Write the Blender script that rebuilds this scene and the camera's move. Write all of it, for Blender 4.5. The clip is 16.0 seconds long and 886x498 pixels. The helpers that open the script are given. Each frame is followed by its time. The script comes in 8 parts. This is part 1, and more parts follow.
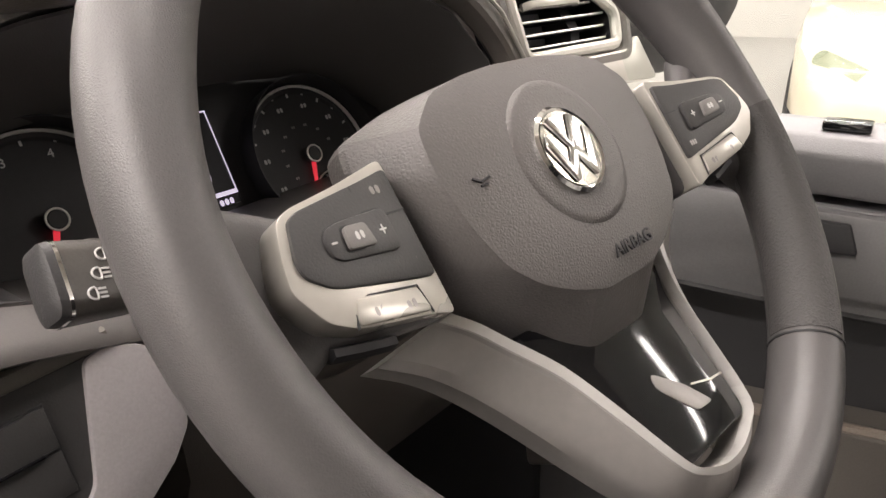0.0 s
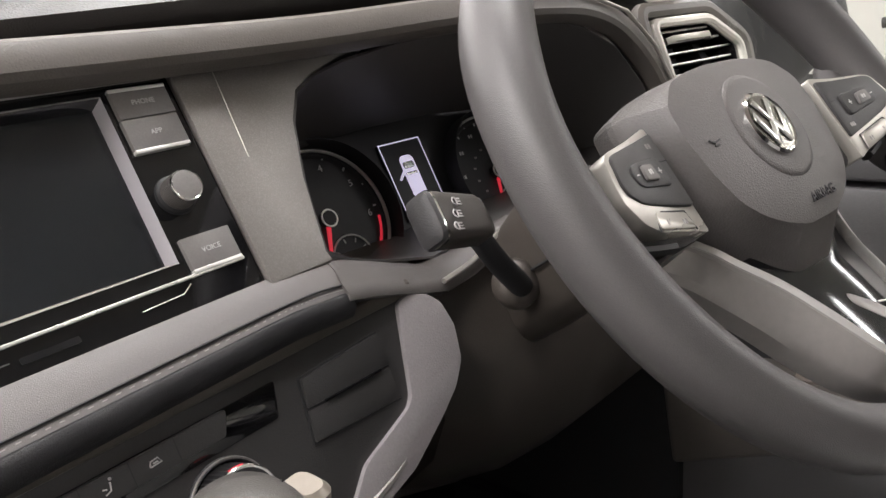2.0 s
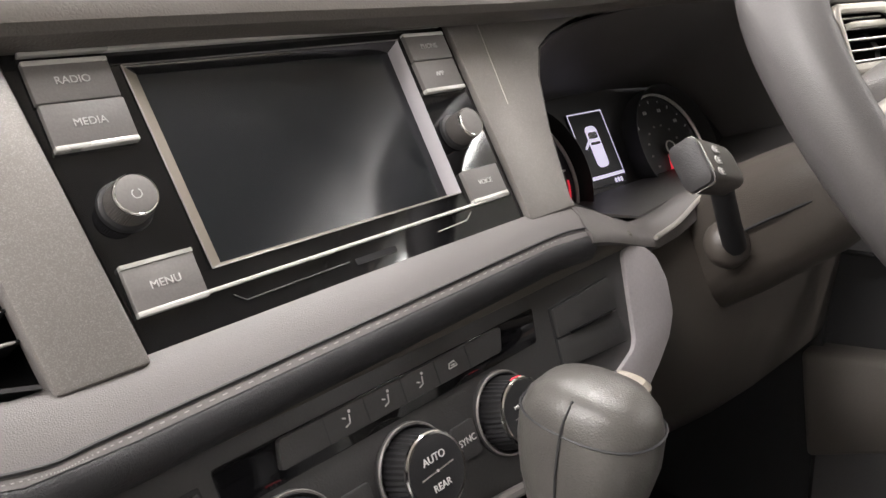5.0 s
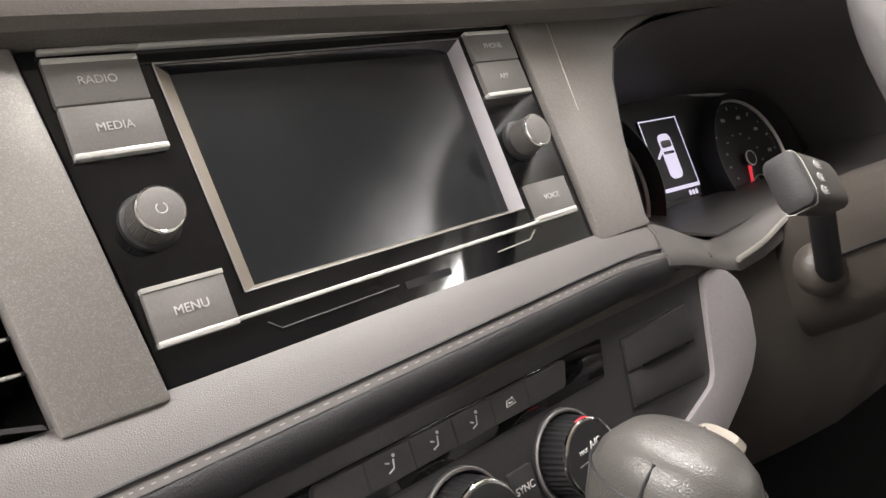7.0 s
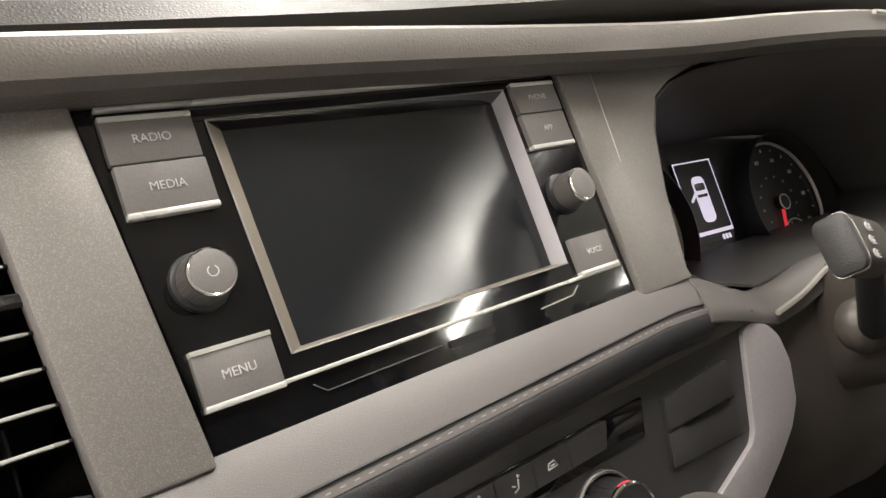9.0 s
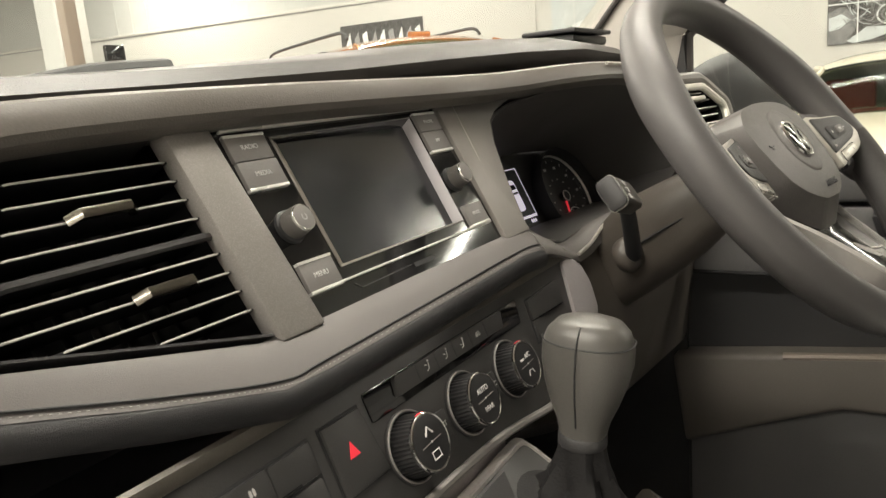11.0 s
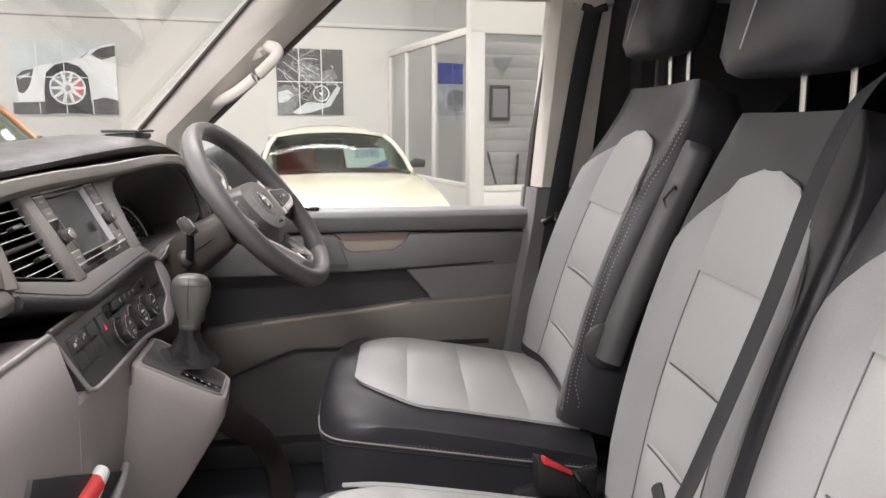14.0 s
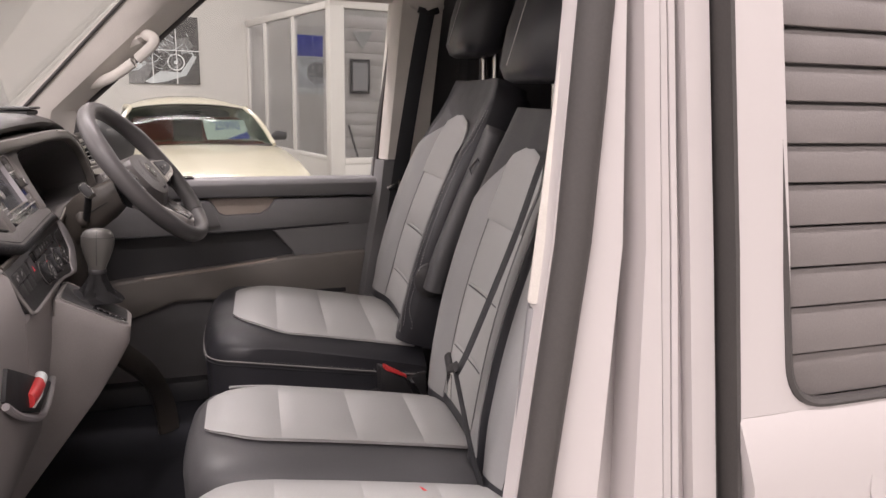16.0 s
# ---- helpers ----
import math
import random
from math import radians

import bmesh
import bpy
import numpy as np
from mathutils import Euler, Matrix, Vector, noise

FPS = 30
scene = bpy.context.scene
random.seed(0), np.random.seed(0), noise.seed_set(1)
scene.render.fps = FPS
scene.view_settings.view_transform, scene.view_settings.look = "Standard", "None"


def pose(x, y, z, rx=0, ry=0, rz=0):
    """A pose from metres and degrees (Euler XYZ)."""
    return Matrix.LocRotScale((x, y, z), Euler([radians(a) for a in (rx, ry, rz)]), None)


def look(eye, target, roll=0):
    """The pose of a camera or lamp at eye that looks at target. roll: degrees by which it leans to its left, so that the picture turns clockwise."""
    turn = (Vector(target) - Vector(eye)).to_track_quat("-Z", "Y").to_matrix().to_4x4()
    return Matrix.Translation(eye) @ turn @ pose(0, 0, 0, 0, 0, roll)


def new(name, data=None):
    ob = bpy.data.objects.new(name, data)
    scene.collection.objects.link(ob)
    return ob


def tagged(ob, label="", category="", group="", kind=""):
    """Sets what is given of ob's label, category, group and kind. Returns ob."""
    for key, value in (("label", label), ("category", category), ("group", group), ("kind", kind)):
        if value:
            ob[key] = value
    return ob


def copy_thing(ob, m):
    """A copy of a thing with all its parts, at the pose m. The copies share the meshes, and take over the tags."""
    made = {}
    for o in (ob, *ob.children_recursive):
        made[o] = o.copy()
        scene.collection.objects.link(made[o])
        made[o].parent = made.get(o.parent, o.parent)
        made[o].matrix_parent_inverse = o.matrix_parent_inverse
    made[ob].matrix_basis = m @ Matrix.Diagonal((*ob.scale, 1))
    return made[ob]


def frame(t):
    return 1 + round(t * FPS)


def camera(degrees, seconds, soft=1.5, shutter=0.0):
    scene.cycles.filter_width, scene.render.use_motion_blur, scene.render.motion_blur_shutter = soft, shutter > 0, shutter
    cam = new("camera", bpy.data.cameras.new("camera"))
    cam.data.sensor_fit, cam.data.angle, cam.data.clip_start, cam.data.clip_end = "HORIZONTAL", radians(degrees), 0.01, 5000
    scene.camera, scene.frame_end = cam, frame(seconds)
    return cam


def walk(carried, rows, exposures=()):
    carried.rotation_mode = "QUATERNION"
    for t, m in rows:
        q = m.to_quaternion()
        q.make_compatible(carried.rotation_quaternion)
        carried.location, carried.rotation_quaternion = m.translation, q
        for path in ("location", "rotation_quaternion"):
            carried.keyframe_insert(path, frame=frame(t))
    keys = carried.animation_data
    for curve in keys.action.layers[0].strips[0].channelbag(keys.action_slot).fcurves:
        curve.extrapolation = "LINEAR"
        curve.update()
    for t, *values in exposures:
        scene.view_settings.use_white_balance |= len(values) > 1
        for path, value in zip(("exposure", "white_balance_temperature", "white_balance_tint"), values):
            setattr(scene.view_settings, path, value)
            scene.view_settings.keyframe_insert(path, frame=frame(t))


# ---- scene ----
cam = camera(62.3, 16.0)
PATH = [
    (0, (0.123, -0.41, 1.387), (1.656, 0.615, 0.612), -1.2),
    (0.5, (0.101, -0.407, 1.38), (1.62, 0.658, 0.631), -2.1),
    (1, (0.068, -0.417, 1.385), (1.578, 0.691, 0.683), -3.1),
    (1.5, (0.009, -0.403, 1.382), (1.501, 0.765, 0.74), -4.5),
    (2, (-0.048, -0.399, 1.376), (1.427, 0.811, 0.773), -5.2),
    (2.5, (-0.091, -0.399, 1.36), (1.376, 0.829, 0.776), -5.3),
    (3, (-0.133, -0.396, 1.354), (1.327, 0.845, 0.779), -4.9),
    (3.5, (-0.154, -0.372, 1.361), (1.293, 0.885, 0.789), -4.5),
    (4, (-0.164, -0.357, 1.36), (1.261, 0.922, 0.782), -3.9),
    (6.5, (-0.137, -0.311, 1.353), (1.147, 1.114, 0.786), -3.8),
    (7, (-0.13, -0.305, 1.354), (1.133, 1.139, 0.788), -3.4),
    (7.5, (-0.129, -0.293, 1.36), (1.116, 1.166, 0.793), -2.6),
    (8, (-0.125, -0.281, 1.373), (1.109, 1.193, 0.823), -2.0),
    (10.5, (-0.266, -0.341, 1.366), (1.144, 1.016, 0.952), -3.7),
    (11, (-0.375, -0.361, 1.365), (1.279, 0.689, 0.961), -4.9),
    (11.5, (-0.494, -0.359, 1.353), (1.323, 0.399, 1.001), -5.5),
    (12, (-0.605, -0.338, 1.359), (1.295, 0.172, 1.002), -5.2),
    (12.5, (-0.748, -0.347, 1.401), (1.196, -0.046, 1.041), -4.9),
    (13, (-0.902, -0.41, 1.424), (1.068, -0.335, 1.085), -2.6),
    (13.5, (-1.026, -0.41, 1.443), (0.945, -0.515, 1.123), -1.2),
    (14, (-1.157, -0.431, 1.454), (0.795, -0.707, 1.12), 0.0),
    (14.5, (-1.277, -0.459, 1.461), (0.649, -0.831, 1.072), 1.1),
    (15, (-1.348, -0.495, 1.462), (0.562, -0.903, 1.03), 1.0),
    (15.5, (-1.441, -0.457, 1.476), (0.453, -0.931, 1.04), 0.8),
    (16, (-1.552, -0.38, 1.487), (0.303, -1.011, 1.083), 1.1),
]
walk(cam, [(t, look(eye, target, roll)) for t, eye, target, roll in PATH], exposures=[(0, 0.55, 6500, 16), (1, 0.5, 6400, 15), (2, 0.28, 6120, 14), (4, 0.45, 6180, 14), (7, 0.68, 6250, 13), (8, 0.6, 6330, 13), (10.5, 0.25, 6750, 7), (11, 0.2, 6800, 7), (12, 0.2, 6650, 10), (13.5, 0.2, 6150, 15), (14.0, 0.2, 6100, 15), (14.5, -0.05, 6150, 21), (15, -0.1, 6200, 24), (16, -0.3, 6350, 23)])

# ---- light: a closed showroom with ceiling tubes ----
world = bpy.data.worlds.new("world")
world.use_nodes = True
world.node_tree.nodes["Background"].inputs[0].default_value = (1.0, 0.97, 0.92, 1)
world.node_tree.nodes["Background"].inputs[1].default_value = 0.10
scene.world = world


def area(name, x, y, z, sx, sy, watts, colour=(1, 0.94, 0.865)):
    lamp = bpy.data.lights.new(name, "AREA")
    lamp.shape, lamp.size, lamp.size_y, lamp.energy, lamp.color = "RECTANGLE", sx, sy, watts, colour
    ob = new(name, lamp)
    ob.matrix_world = pose(x, y, z)
    return ob


for gx in (-6.0, -2.2, 1.6, 5.4, 9.2):
    for gy in (-5.0, 0.5, 6.0, 11.5):
        area("ceiling_tube_light", gx, gy, 4.55, 0.25, 3.2, {-6.0: 230, -2.2: 230, 1.6: 190, 5.4: 125, 9.2: 125}[gx])

# ---- materials ----
def mat(name, colour, rough=0.5, metal=0.0, bump=0.0, scale=200.0, vary=0.12, emit=0.0, coat=0.0, flecks=0.0, wear=0.0, spec=0.5, detail=3.0, even=False):
    """A surface with grain, broad stains and relief at real-world size."""
    m = bpy.data.materials.new(name)
    m.use_nodes = True
    nt = m.node_tree
    b = nt.nodes["Principled BSDF"]
    b.inputs["Roughness"].default_value = rough
    b.inputs["Metallic"].default_value = metal
    b.inputs["Specular IOR Level"].default_value = spec
    b.inputs["Coat Weight"].default_value = coat
    b.inputs["Coat Roughness"].default_value = 0.05
    co = nt.nodes.new("ShaderNodeTexCoord")
    broad = nt.nodes.new("ShaderNodeTexNoise")
    broad.inputs["Scale"].default_value, broad.inputs["Detail"].default_value = 9.0, 4.0
    fine = nt.nodes.new("ShaderNodeTexNoise")
    fine.inputs["Scale"].default_value, fine.inputs["Detail"].default_value = scale, detail
    for n in (broad, fine):
        nt.links.new(co.outputs["Object"], n.inputs["Vector"])
    add = nt.nodes.new("ShaderNodeMath")
    add.operation = "ADD"
    nt.links.new(broad.outputs["Fac"], add.inputs[0])
    nt.links.new(fine.outputs["Fac"], add.inputs[1])
    ramp = nt.nodes.new("ShaderNodeMapRange")
    ramp.inputs["From Min"].default_value, ramp.inputs["From Max"].default_value = 0.6, 1.4
    nt.links.new(add.outputs[0], ramp.inputs["Value"])
    mix = nt.nodes.new("ShaderNodeMix")
    mix.data_type = "RGBA"
    lo = [max(0.0, c * (1 - vary)) for c in colour] + [1]
    hi = [min(1.0, c * (1 + vary)) for c in colour] + [1]
    mix.inputs["A"].default_value, mix.inputs["B"].default_value = lo, hi
    nt.links.new(ramp.outputs[0], mix.inputs["Factor"])
    out = mix.outputs["Result"]
    if flecks:
        v = nt.nodes.new("ShaderNodeTexVoronoi")
        v.inputs["Scale"].default_value = 2600.0
        nt.links.new(co.outputs["Object"], v.inputs["Vector"])
        m2 = nt.nodes.new("ShaderNodeMix")
        m2.data_type = "RGBA"
        hue = nt.nodes.new("ShaderNodeSeparateColor")
        nt.links.new(v.outputs["Color"], hue.inputs[0])
        r2 = nt.nodes.new("ShaderNodeMapRange")
        r2.inputs["From Min"].default_value, r2.inputs["From Max"].default_value = 0.6, 1.0
        r2.inputs["To Max"].default_value = flecks
        nt.links.new(hue.outputs[0], r2.inputs["Value"])
        nt.links.new(r2.outputs[0], m2.inputs["Factor"])
        nt.links.new(out, m2.inputs["A"])
        m2.inputs["B"].default_value = [min(1, c * 2.2) for c in colour] + [1]
        out = m2.outputs["Result"]
    nt.links.new(out, b.inputs["Base Color"])
    rr = nt.nodes.new("ShaderNodeMapRange")
    rr.inputs["From Min"].default_value, rr.inputs["From Max"].default_value = 0.3, 0.7
    rr.inputs["To Min"].default_value, rr.inputs["To Max"].default_value = max(0.02, rough - 0.07), min(1, rough + 0.07)
    nt.links.new(broad.outputs["Fac"], rr.inputs["Value"])
    if rough > 0.12 and not even:
        nt.links.new(rr.outputs[0], b.inputs["Roughness"])
    if bump:
        bp = nt.nodes.new("ShaderNodeBump")
        bp.inputs["Strength"].default_value, bp.inputs["Distance"].default_value = bump, 0.001
        nt.links.new(fine.outputs["Fac"], bp.inputs["Height"])
        nt.links.new(bp.outputs[0], b.inputs["Normal"])
    if emit:
        b.inputs["Emission Color"].default_value = (*colour, 1)
        b.inputs["Emission Strength"].default_value = emit
    return m


def leather(name, colour, rough, scale=420.0, bump=0.35, vary=0.1):
    """Leather or moulded skin: small cells as relief."""
    m = mat(name, colour, rough, vary=vary, scale=scale)
    nt = m.node_tree
    v = nt.nodes.new("ShaderNodeTexVoronoi")
    v.feature = "DISTANCE_TO_EDGE"
    v.inputs["Scale"].default_value = scale
    co = nt.nodes.new("ShaderNodeTexCoord")
    nt.links.new(co.outputs["Object"], v.inputs["Vector"])
    bp = nt.nodes.new("ShaderNodeBump")
    bp.inputs["Strength"].default_value, bp.inputs["Distance"].default_value = bump, 0.0008
    nt.links.new(v.outputs["Distance"], bp.inputs["Height"])
    nt.links.new(bp.outputs[0], nt.nodes["Principled BSDF"].inputs["Normal"])
    return m


def glass(name, tint=(1, 1, 1), rough=0.0, sheen=0.8, base=0.035):
    """A thin pane: mostly clear, with a mirror sheen."""
    m = bpy.data.materials.new(name)
    m.use_nodes = True
    nt = m.node_tree
    nt.nodes.remove(nt.nodes["Principled BSDF"])
    clear, shine, mix, lw = (nt.nodes.new(k) for k in ("ShaderNodeBsdfTransparent", "ShaderNodeBsdfGlossy", "ShaderNodeMixShader", "ShaderNodeLayerWeight"))
    clear.inputs[0].default_value = (*tint, 1)
    shine.inputs["Roughness"].default_value = rough
    lw.inputs["Blend"].default_value = 0.5
    gain = nt.nodes.new("ShaderNodeMath")
    gain.operation, gain.inputs[1].default_value = "POWER", 4.0
    lift = nt.nodes.new("ShaderNodeMath")
    lift.operation, lift.inputs[1].default_value, lift.inputs[2].default_value = "MULTIPLY_ADD", sheen, base
    nt.links.new(lw.outputs["Facing"], gain.inputs[0])
    nt.links.new(gain.outputs[0], lift.inputs[0])
    nt.links.new(lift.outputs[0], mix.inputs[0])
    nt.links.new(clear.outputs[0], mix.inputs[1])
    nt.links.new(shine.outputs[0], mix.inputs[2])
    nt.links.new(mix.outputs[0], nt.nodes["Material Output"].inputs["Surface"])
    return m


M = {
    "dash_top": leather("soft_dark_dash", (0.036, 0.034, 0.033), 0.40, 500, 0.3),
    "dash_band": leather("brown_grey_dash_skin", (0.118, 0.107, 0.096), 0.36, 500, 0.25),
    "dash_dark": mat("black_moulded_plastic", (0.036, 0.035, 0.036), 0.5, bump=0.3, scale=900),
    "hood_lining": mat("grained_hood_lining", (0.078, 0.074, 0.072), 0.45, bump=0.3, scale=900),
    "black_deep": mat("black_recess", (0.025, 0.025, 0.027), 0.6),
    "fascia": mat("flecked_grey_trim", (0.235, 0.22, 0.208), 0.42, metal=0.2, bump=0.12, scale=1800, flecks=0.32, vary=0.05),
    "pad": leather("grey_dash_pad", (0.125, 0.116, 0.112), 0.44, 1100, 0.25),
    "lower": leather("light_grey_lower_dash", (0.30, 0.275, 0.268), 0.55, 420, 0.3),
    "panel": mat("dark_control_panel", (0.045, 0.044, 0.044), 0.45, bump=0.2, scale=900),
    "key": mat("grey_soft_key", (0.185, 0.175, 0.168), 0.5, bump=0.1, scale=900),
    "gloss": mat("piano_black", (0.006, 0.006, 0.007), 0.06, coat=0.5),
    "insert_black": mat("black_lacquer", (0.006, 0.006, 0.007), 0.07, spec=0.35),
    "chrome": mat("chrome", (0.82, 0.81, 0.79), 0.1, metal=1.0, vary=0.03),
    "badge_field": mat("dark_chrome", (0.20, 0.185, 0.16), 0.16, metal=1.0, vary=0.1),
    "satin": mat("satin_silver", (0.52, 0.50, 0.455), 0.33, metal=0.5, vary=0.05),
    "silver_grey": mat("grey_metallic_plastic", (0.27, 0.255, 0.245), 0.42, metal=0.3, vary=0.08),
    "bright": mat("bright_trim", (0.72, 0.71, 0.68), 0.3, metal=0.35, vary=0.03, spec=0.8),
    # right side of the screen frame, paler for the light on it
    "bezel_lit": mat("lit_side_metallic", (0.52, 0.50, 0.53), 0.4, metal=0.3, vary=0.04),
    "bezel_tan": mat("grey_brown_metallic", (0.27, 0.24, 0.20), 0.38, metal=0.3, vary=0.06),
    "slat": mat("black_slat", (0.012, 0.012, 0.013), 0.4, spec=0.25),
    "knob_black": mat("black_knob_plastic", (0.02, 0.02, 0.021), 0.42, bump=0.15, scale=900),
    "thread": mat("grey_thread", (0.28, 0.27, 0.26), 0.7),
    "flank": mat("dark_ribbed_skin", (0.024, 0.024, 0.026), 0.42, bump=0.5, scale=1500),
    "screen": mat("dark_display_glass", (0.012, 0.014, 0.017), 0.2, spec=0.65),
    "display": mat("black_display", (0.012, 0.012, 0.016), 0.45, spec=0.2),
    "knurl": mat("knurled_knob", (0.10, 0.094, 0.088), 0.4, bump=0.6, scale=1200),
    "ink": mat("white_print", (0.56, 0.55, 0.54), 0.6),
    "inklit": mat("lit_white_print", (0.8, 0.74, 0.92), 0.6, emit=0.5),
    # red needles and marks glow by themselves
    "red": mat("glowing_red_print", (0.7, 0.03, 0.05), 0.5, emit=0.5),
    "redplastic": mat("red_plastic", (0.75, 0.06, 0.06), 0.4),
    "wheel_leather": leather("smooth_dark_leather", (0.1, 0.095, 0.095), 0.38, 900, 0.25),
    "wheel_perf": mat("perforated_leather", (0.06, 0.057, 0.056), 0.5, bump=0.9, scale=700),
    "hub": leather("grained_hub_cover", (0.12, 0.112, 0.108), 0.45, 520, 0.5),
    "seat_light": leather("light_grey_leather", (0.43, 0.432, 0.424), 0.42, 380, 0.3, 0.06),
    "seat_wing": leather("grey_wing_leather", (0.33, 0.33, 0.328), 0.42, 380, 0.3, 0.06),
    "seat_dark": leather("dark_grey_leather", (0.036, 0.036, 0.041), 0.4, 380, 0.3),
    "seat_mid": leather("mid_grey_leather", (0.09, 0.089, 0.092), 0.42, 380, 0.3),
    "seat_dim": leather("dim_grey_leather", (0.15, 0.149, 0.15), 0.42, 380, 0.3, 0.06),
    "stitch": mat("pale_thread", (0.45, 0.44, 0.43), 0.7),
    "trim_cream": mat("pale_pillar_trim", (0.62, 0.585, 0.54), 0.65, bump=0.2, scale=600),
    # door skin with the warm windscreen light mixed into its colour
    "pocket": leather("warm_tinted_door_skin", (0.2, 0.182, 0.165), 0.45, 500, 0.3),
    "trim_grey": leather("grey_door_skin", (0.2, 0.196, 0.2), 0.5, 500, 0.3),
    "trim_dark": leather("dark_door_skin", (0.05, 0.05, 0.053), 0.5, 500, 0.3),
    "trim_tan": mat("pale_brown_moulding", (0.4, 0.34, 0.29), 0.5, bump=0.2, scale=600),
    "arm_grey": mat("grey_metal_paint", (0.44, 0.42, 0.4), 0.36, metal=0.5, vary=0.06),
    "arm_edge": mat("silver_edge_paint", (0.66, 0.645, 0.62), 0.42, metal=0.4, vary=0.05),
    "stalk_grip": mat("brown_black_grip", (0.075, 0.068, 0.062), 0.42, bump=0.15, scale=900),
    "column": leather("brown_grey_column_skin", (0.066, 0.057, 0.049), 0.42, 600, 0.25),
    "gear": leather("dark_gear_leather", (0.085, 0.081, 0.075), 0.34, 700, 0.25),
    "bootskin": mat("black_boot_leather", (0.013, 0.0125, 0.013), 0.55, bump=0.4, scale=500, spec=0.2),
    "wood_pic": mat("mid_grey_print", (0.2, 0.2, 0.2), 0.5, vary=0.4, scale=20),
    "carpet": mat("black_carpet", (0.014, 0.015, 0.02), 0.95, bump=1.0, scale=900),
    "rubber": mat("black_rubber_seal", (0.055, 0.05, 0.048), 0.6, bump=0.2, scale=300),
    "paint": mat("white_car_paint", (0.475, 0.445, 0.44), 0.28, coat=0.35, vary=0.008, even=True),
    "belt": mat("woven_black_belt", (0.035, 0.036, 0.04), 0.6, bump=0.8, scale=1500),
    "shutter": mat("grey_pleated_panel", (0.16, 0.145, 0.14), 0.5, bump=0.2, scale=500),
    "steel": mat("bright_steel", (0.7, 0.69, 0.67), 0.2, metal=1.0, vary=0.05),
    "glass": glass("clear_glass", (0.94, 0.96, 0.95)),
    "office_glass": glass("grey_office_glass", (0.88, 0.88, 0.89), sheen=0.5, base=0.06),
    "cartint": glass("green_tinted_glass", (0.66, 0.71, 0.68), sheen=0.12, base=0.006),
    "vantint": glass("pale_green_glass", (0.76, 0.82, 0.77), sheen=0.25, base=0.03),
    "dark_pane": mat("dark_green_window", (0.02, 0.04, 0.03), 0.08, vary=0.1, spec=0.7),
    "wall": mat("white_wall", (0.62, 0.605, 0.572), 0.8, bump=0.1, scale=60, vary=0.05),
    "cladding": mat("ribbed_cladding", (0.565, 0.565, 0.545), 0.6, vary=0.05),
    "floor": mat("grey_showroom_floor", (0.4, 0.39, 0.37), 0.35, bump=0.1, scale=40, vary=0.12),
    "frame": mat("white_window_frame", (0.64, 0.62, 0.585), 0.4, vary=0.03),
    "orange": mat("copper_orange_paint", (0.58, 0.24, 0.085), 0.22, metal=0.3, coat=0.7, vary=0.03, even=True),
    "tyre": mat("tyre_rubber", (0.02, 0.02, 0.02), 0.8, bump=0.3, scale=200),
    "poster_dark": mat("dark_poster_print", (0.07, 0.068, 0.066), 0.5, vary=0.5, scale=14),
    "poster_pale": mat("pale_poster_print", (0.58, 0.62, 0.63), 0.5, vary=0.15, scale=5),
    "blue": mat("blue_print", (0.06, 0.08, 0.45), 0.5),
    "cream": mat("cream_car_paint", (0.6, 0.56, 0.44), 0.25, coat=0.5, vary=0.01, even=True),
    "endtrim": leather("light_grey_end_trim", (0.33, 0.31, 0.315), 0.45, 500, 0.25),
    "ridge": mat("brown_grey_ridge", (0.11, 0.1, 0.085), 0.4, metal=0.2, bump=0.1, scale=900),
    "card": mat("white_card", (0.8, 0.82, 0.82), 0.6),
    "redseat": mat("red_leather", (0.2, 0.03, 0.02), 0.5),
    "lamp": mat("tube_glow", (1.0, 0.96, 0.9), 0.5, emit=9.0),
    "grey_box": mat("grey_furnishing", (0.3, 0.3, 0.3), 0.6),
    "boards": mat("pale_board_cladding", (0.46, 0.44, 0.42), 0.6, vary=0.1),
    "brownwood": mat("brown_board", (0.25, 0.2, 0.16), 0.6),
}


# ---- building blocks ----
def mesh_of(bm, name, material, smooth=35):
    bmesh.ops.remove_doubles(bm, verts=bm.verts, dist=1e-6)
    bmesh.ops.recalc_face_normals(bm, faces=bm.faces)
    me = bpy.data.meshes.new(name)
    bm.to_mesh(me)
    bm.free()
    me.materials.append(M[material])
    if smooth:
        for p in me.polygons:
            p.use_smooth = True
        me.set_sharp_from_angle(angle=radians(smooth))
    return me


def part(name, bm, material, parent=None, label="", smooth=35):
    ob = new(name, mesh_of(bm, name, material, smooth))
    ob.parent = parent
    return tagged(ob, label)


def solo(name, bm, material, label, category, group="", kind="", smooth=35):
    return tagged(part(name, bm, material, None, "", smooth), label, category, group, kind)


def thing(name, label, category, at=(0, 0, 0), group="", kind=""):
    ob = new(name)
    ob.empty_display_size = 0.05
    return tagged(ob, label, category, group, kind)


def V(*a):
    return Vector(a)


def bevelled(bm, width, seg=2, angle=30):
    if width > 0:
        bm.normal_update()
        edges = [e for e in bm.edges if len(e.link_faces) == 2 and e.calc_face_angle(0) > radians(angle)]
        bmesh.ops.bevel(bm, geom=edges, offset=width, segments=seg, profile=0.5, affect="EDGES", clamp_overlap=True)
    return bm


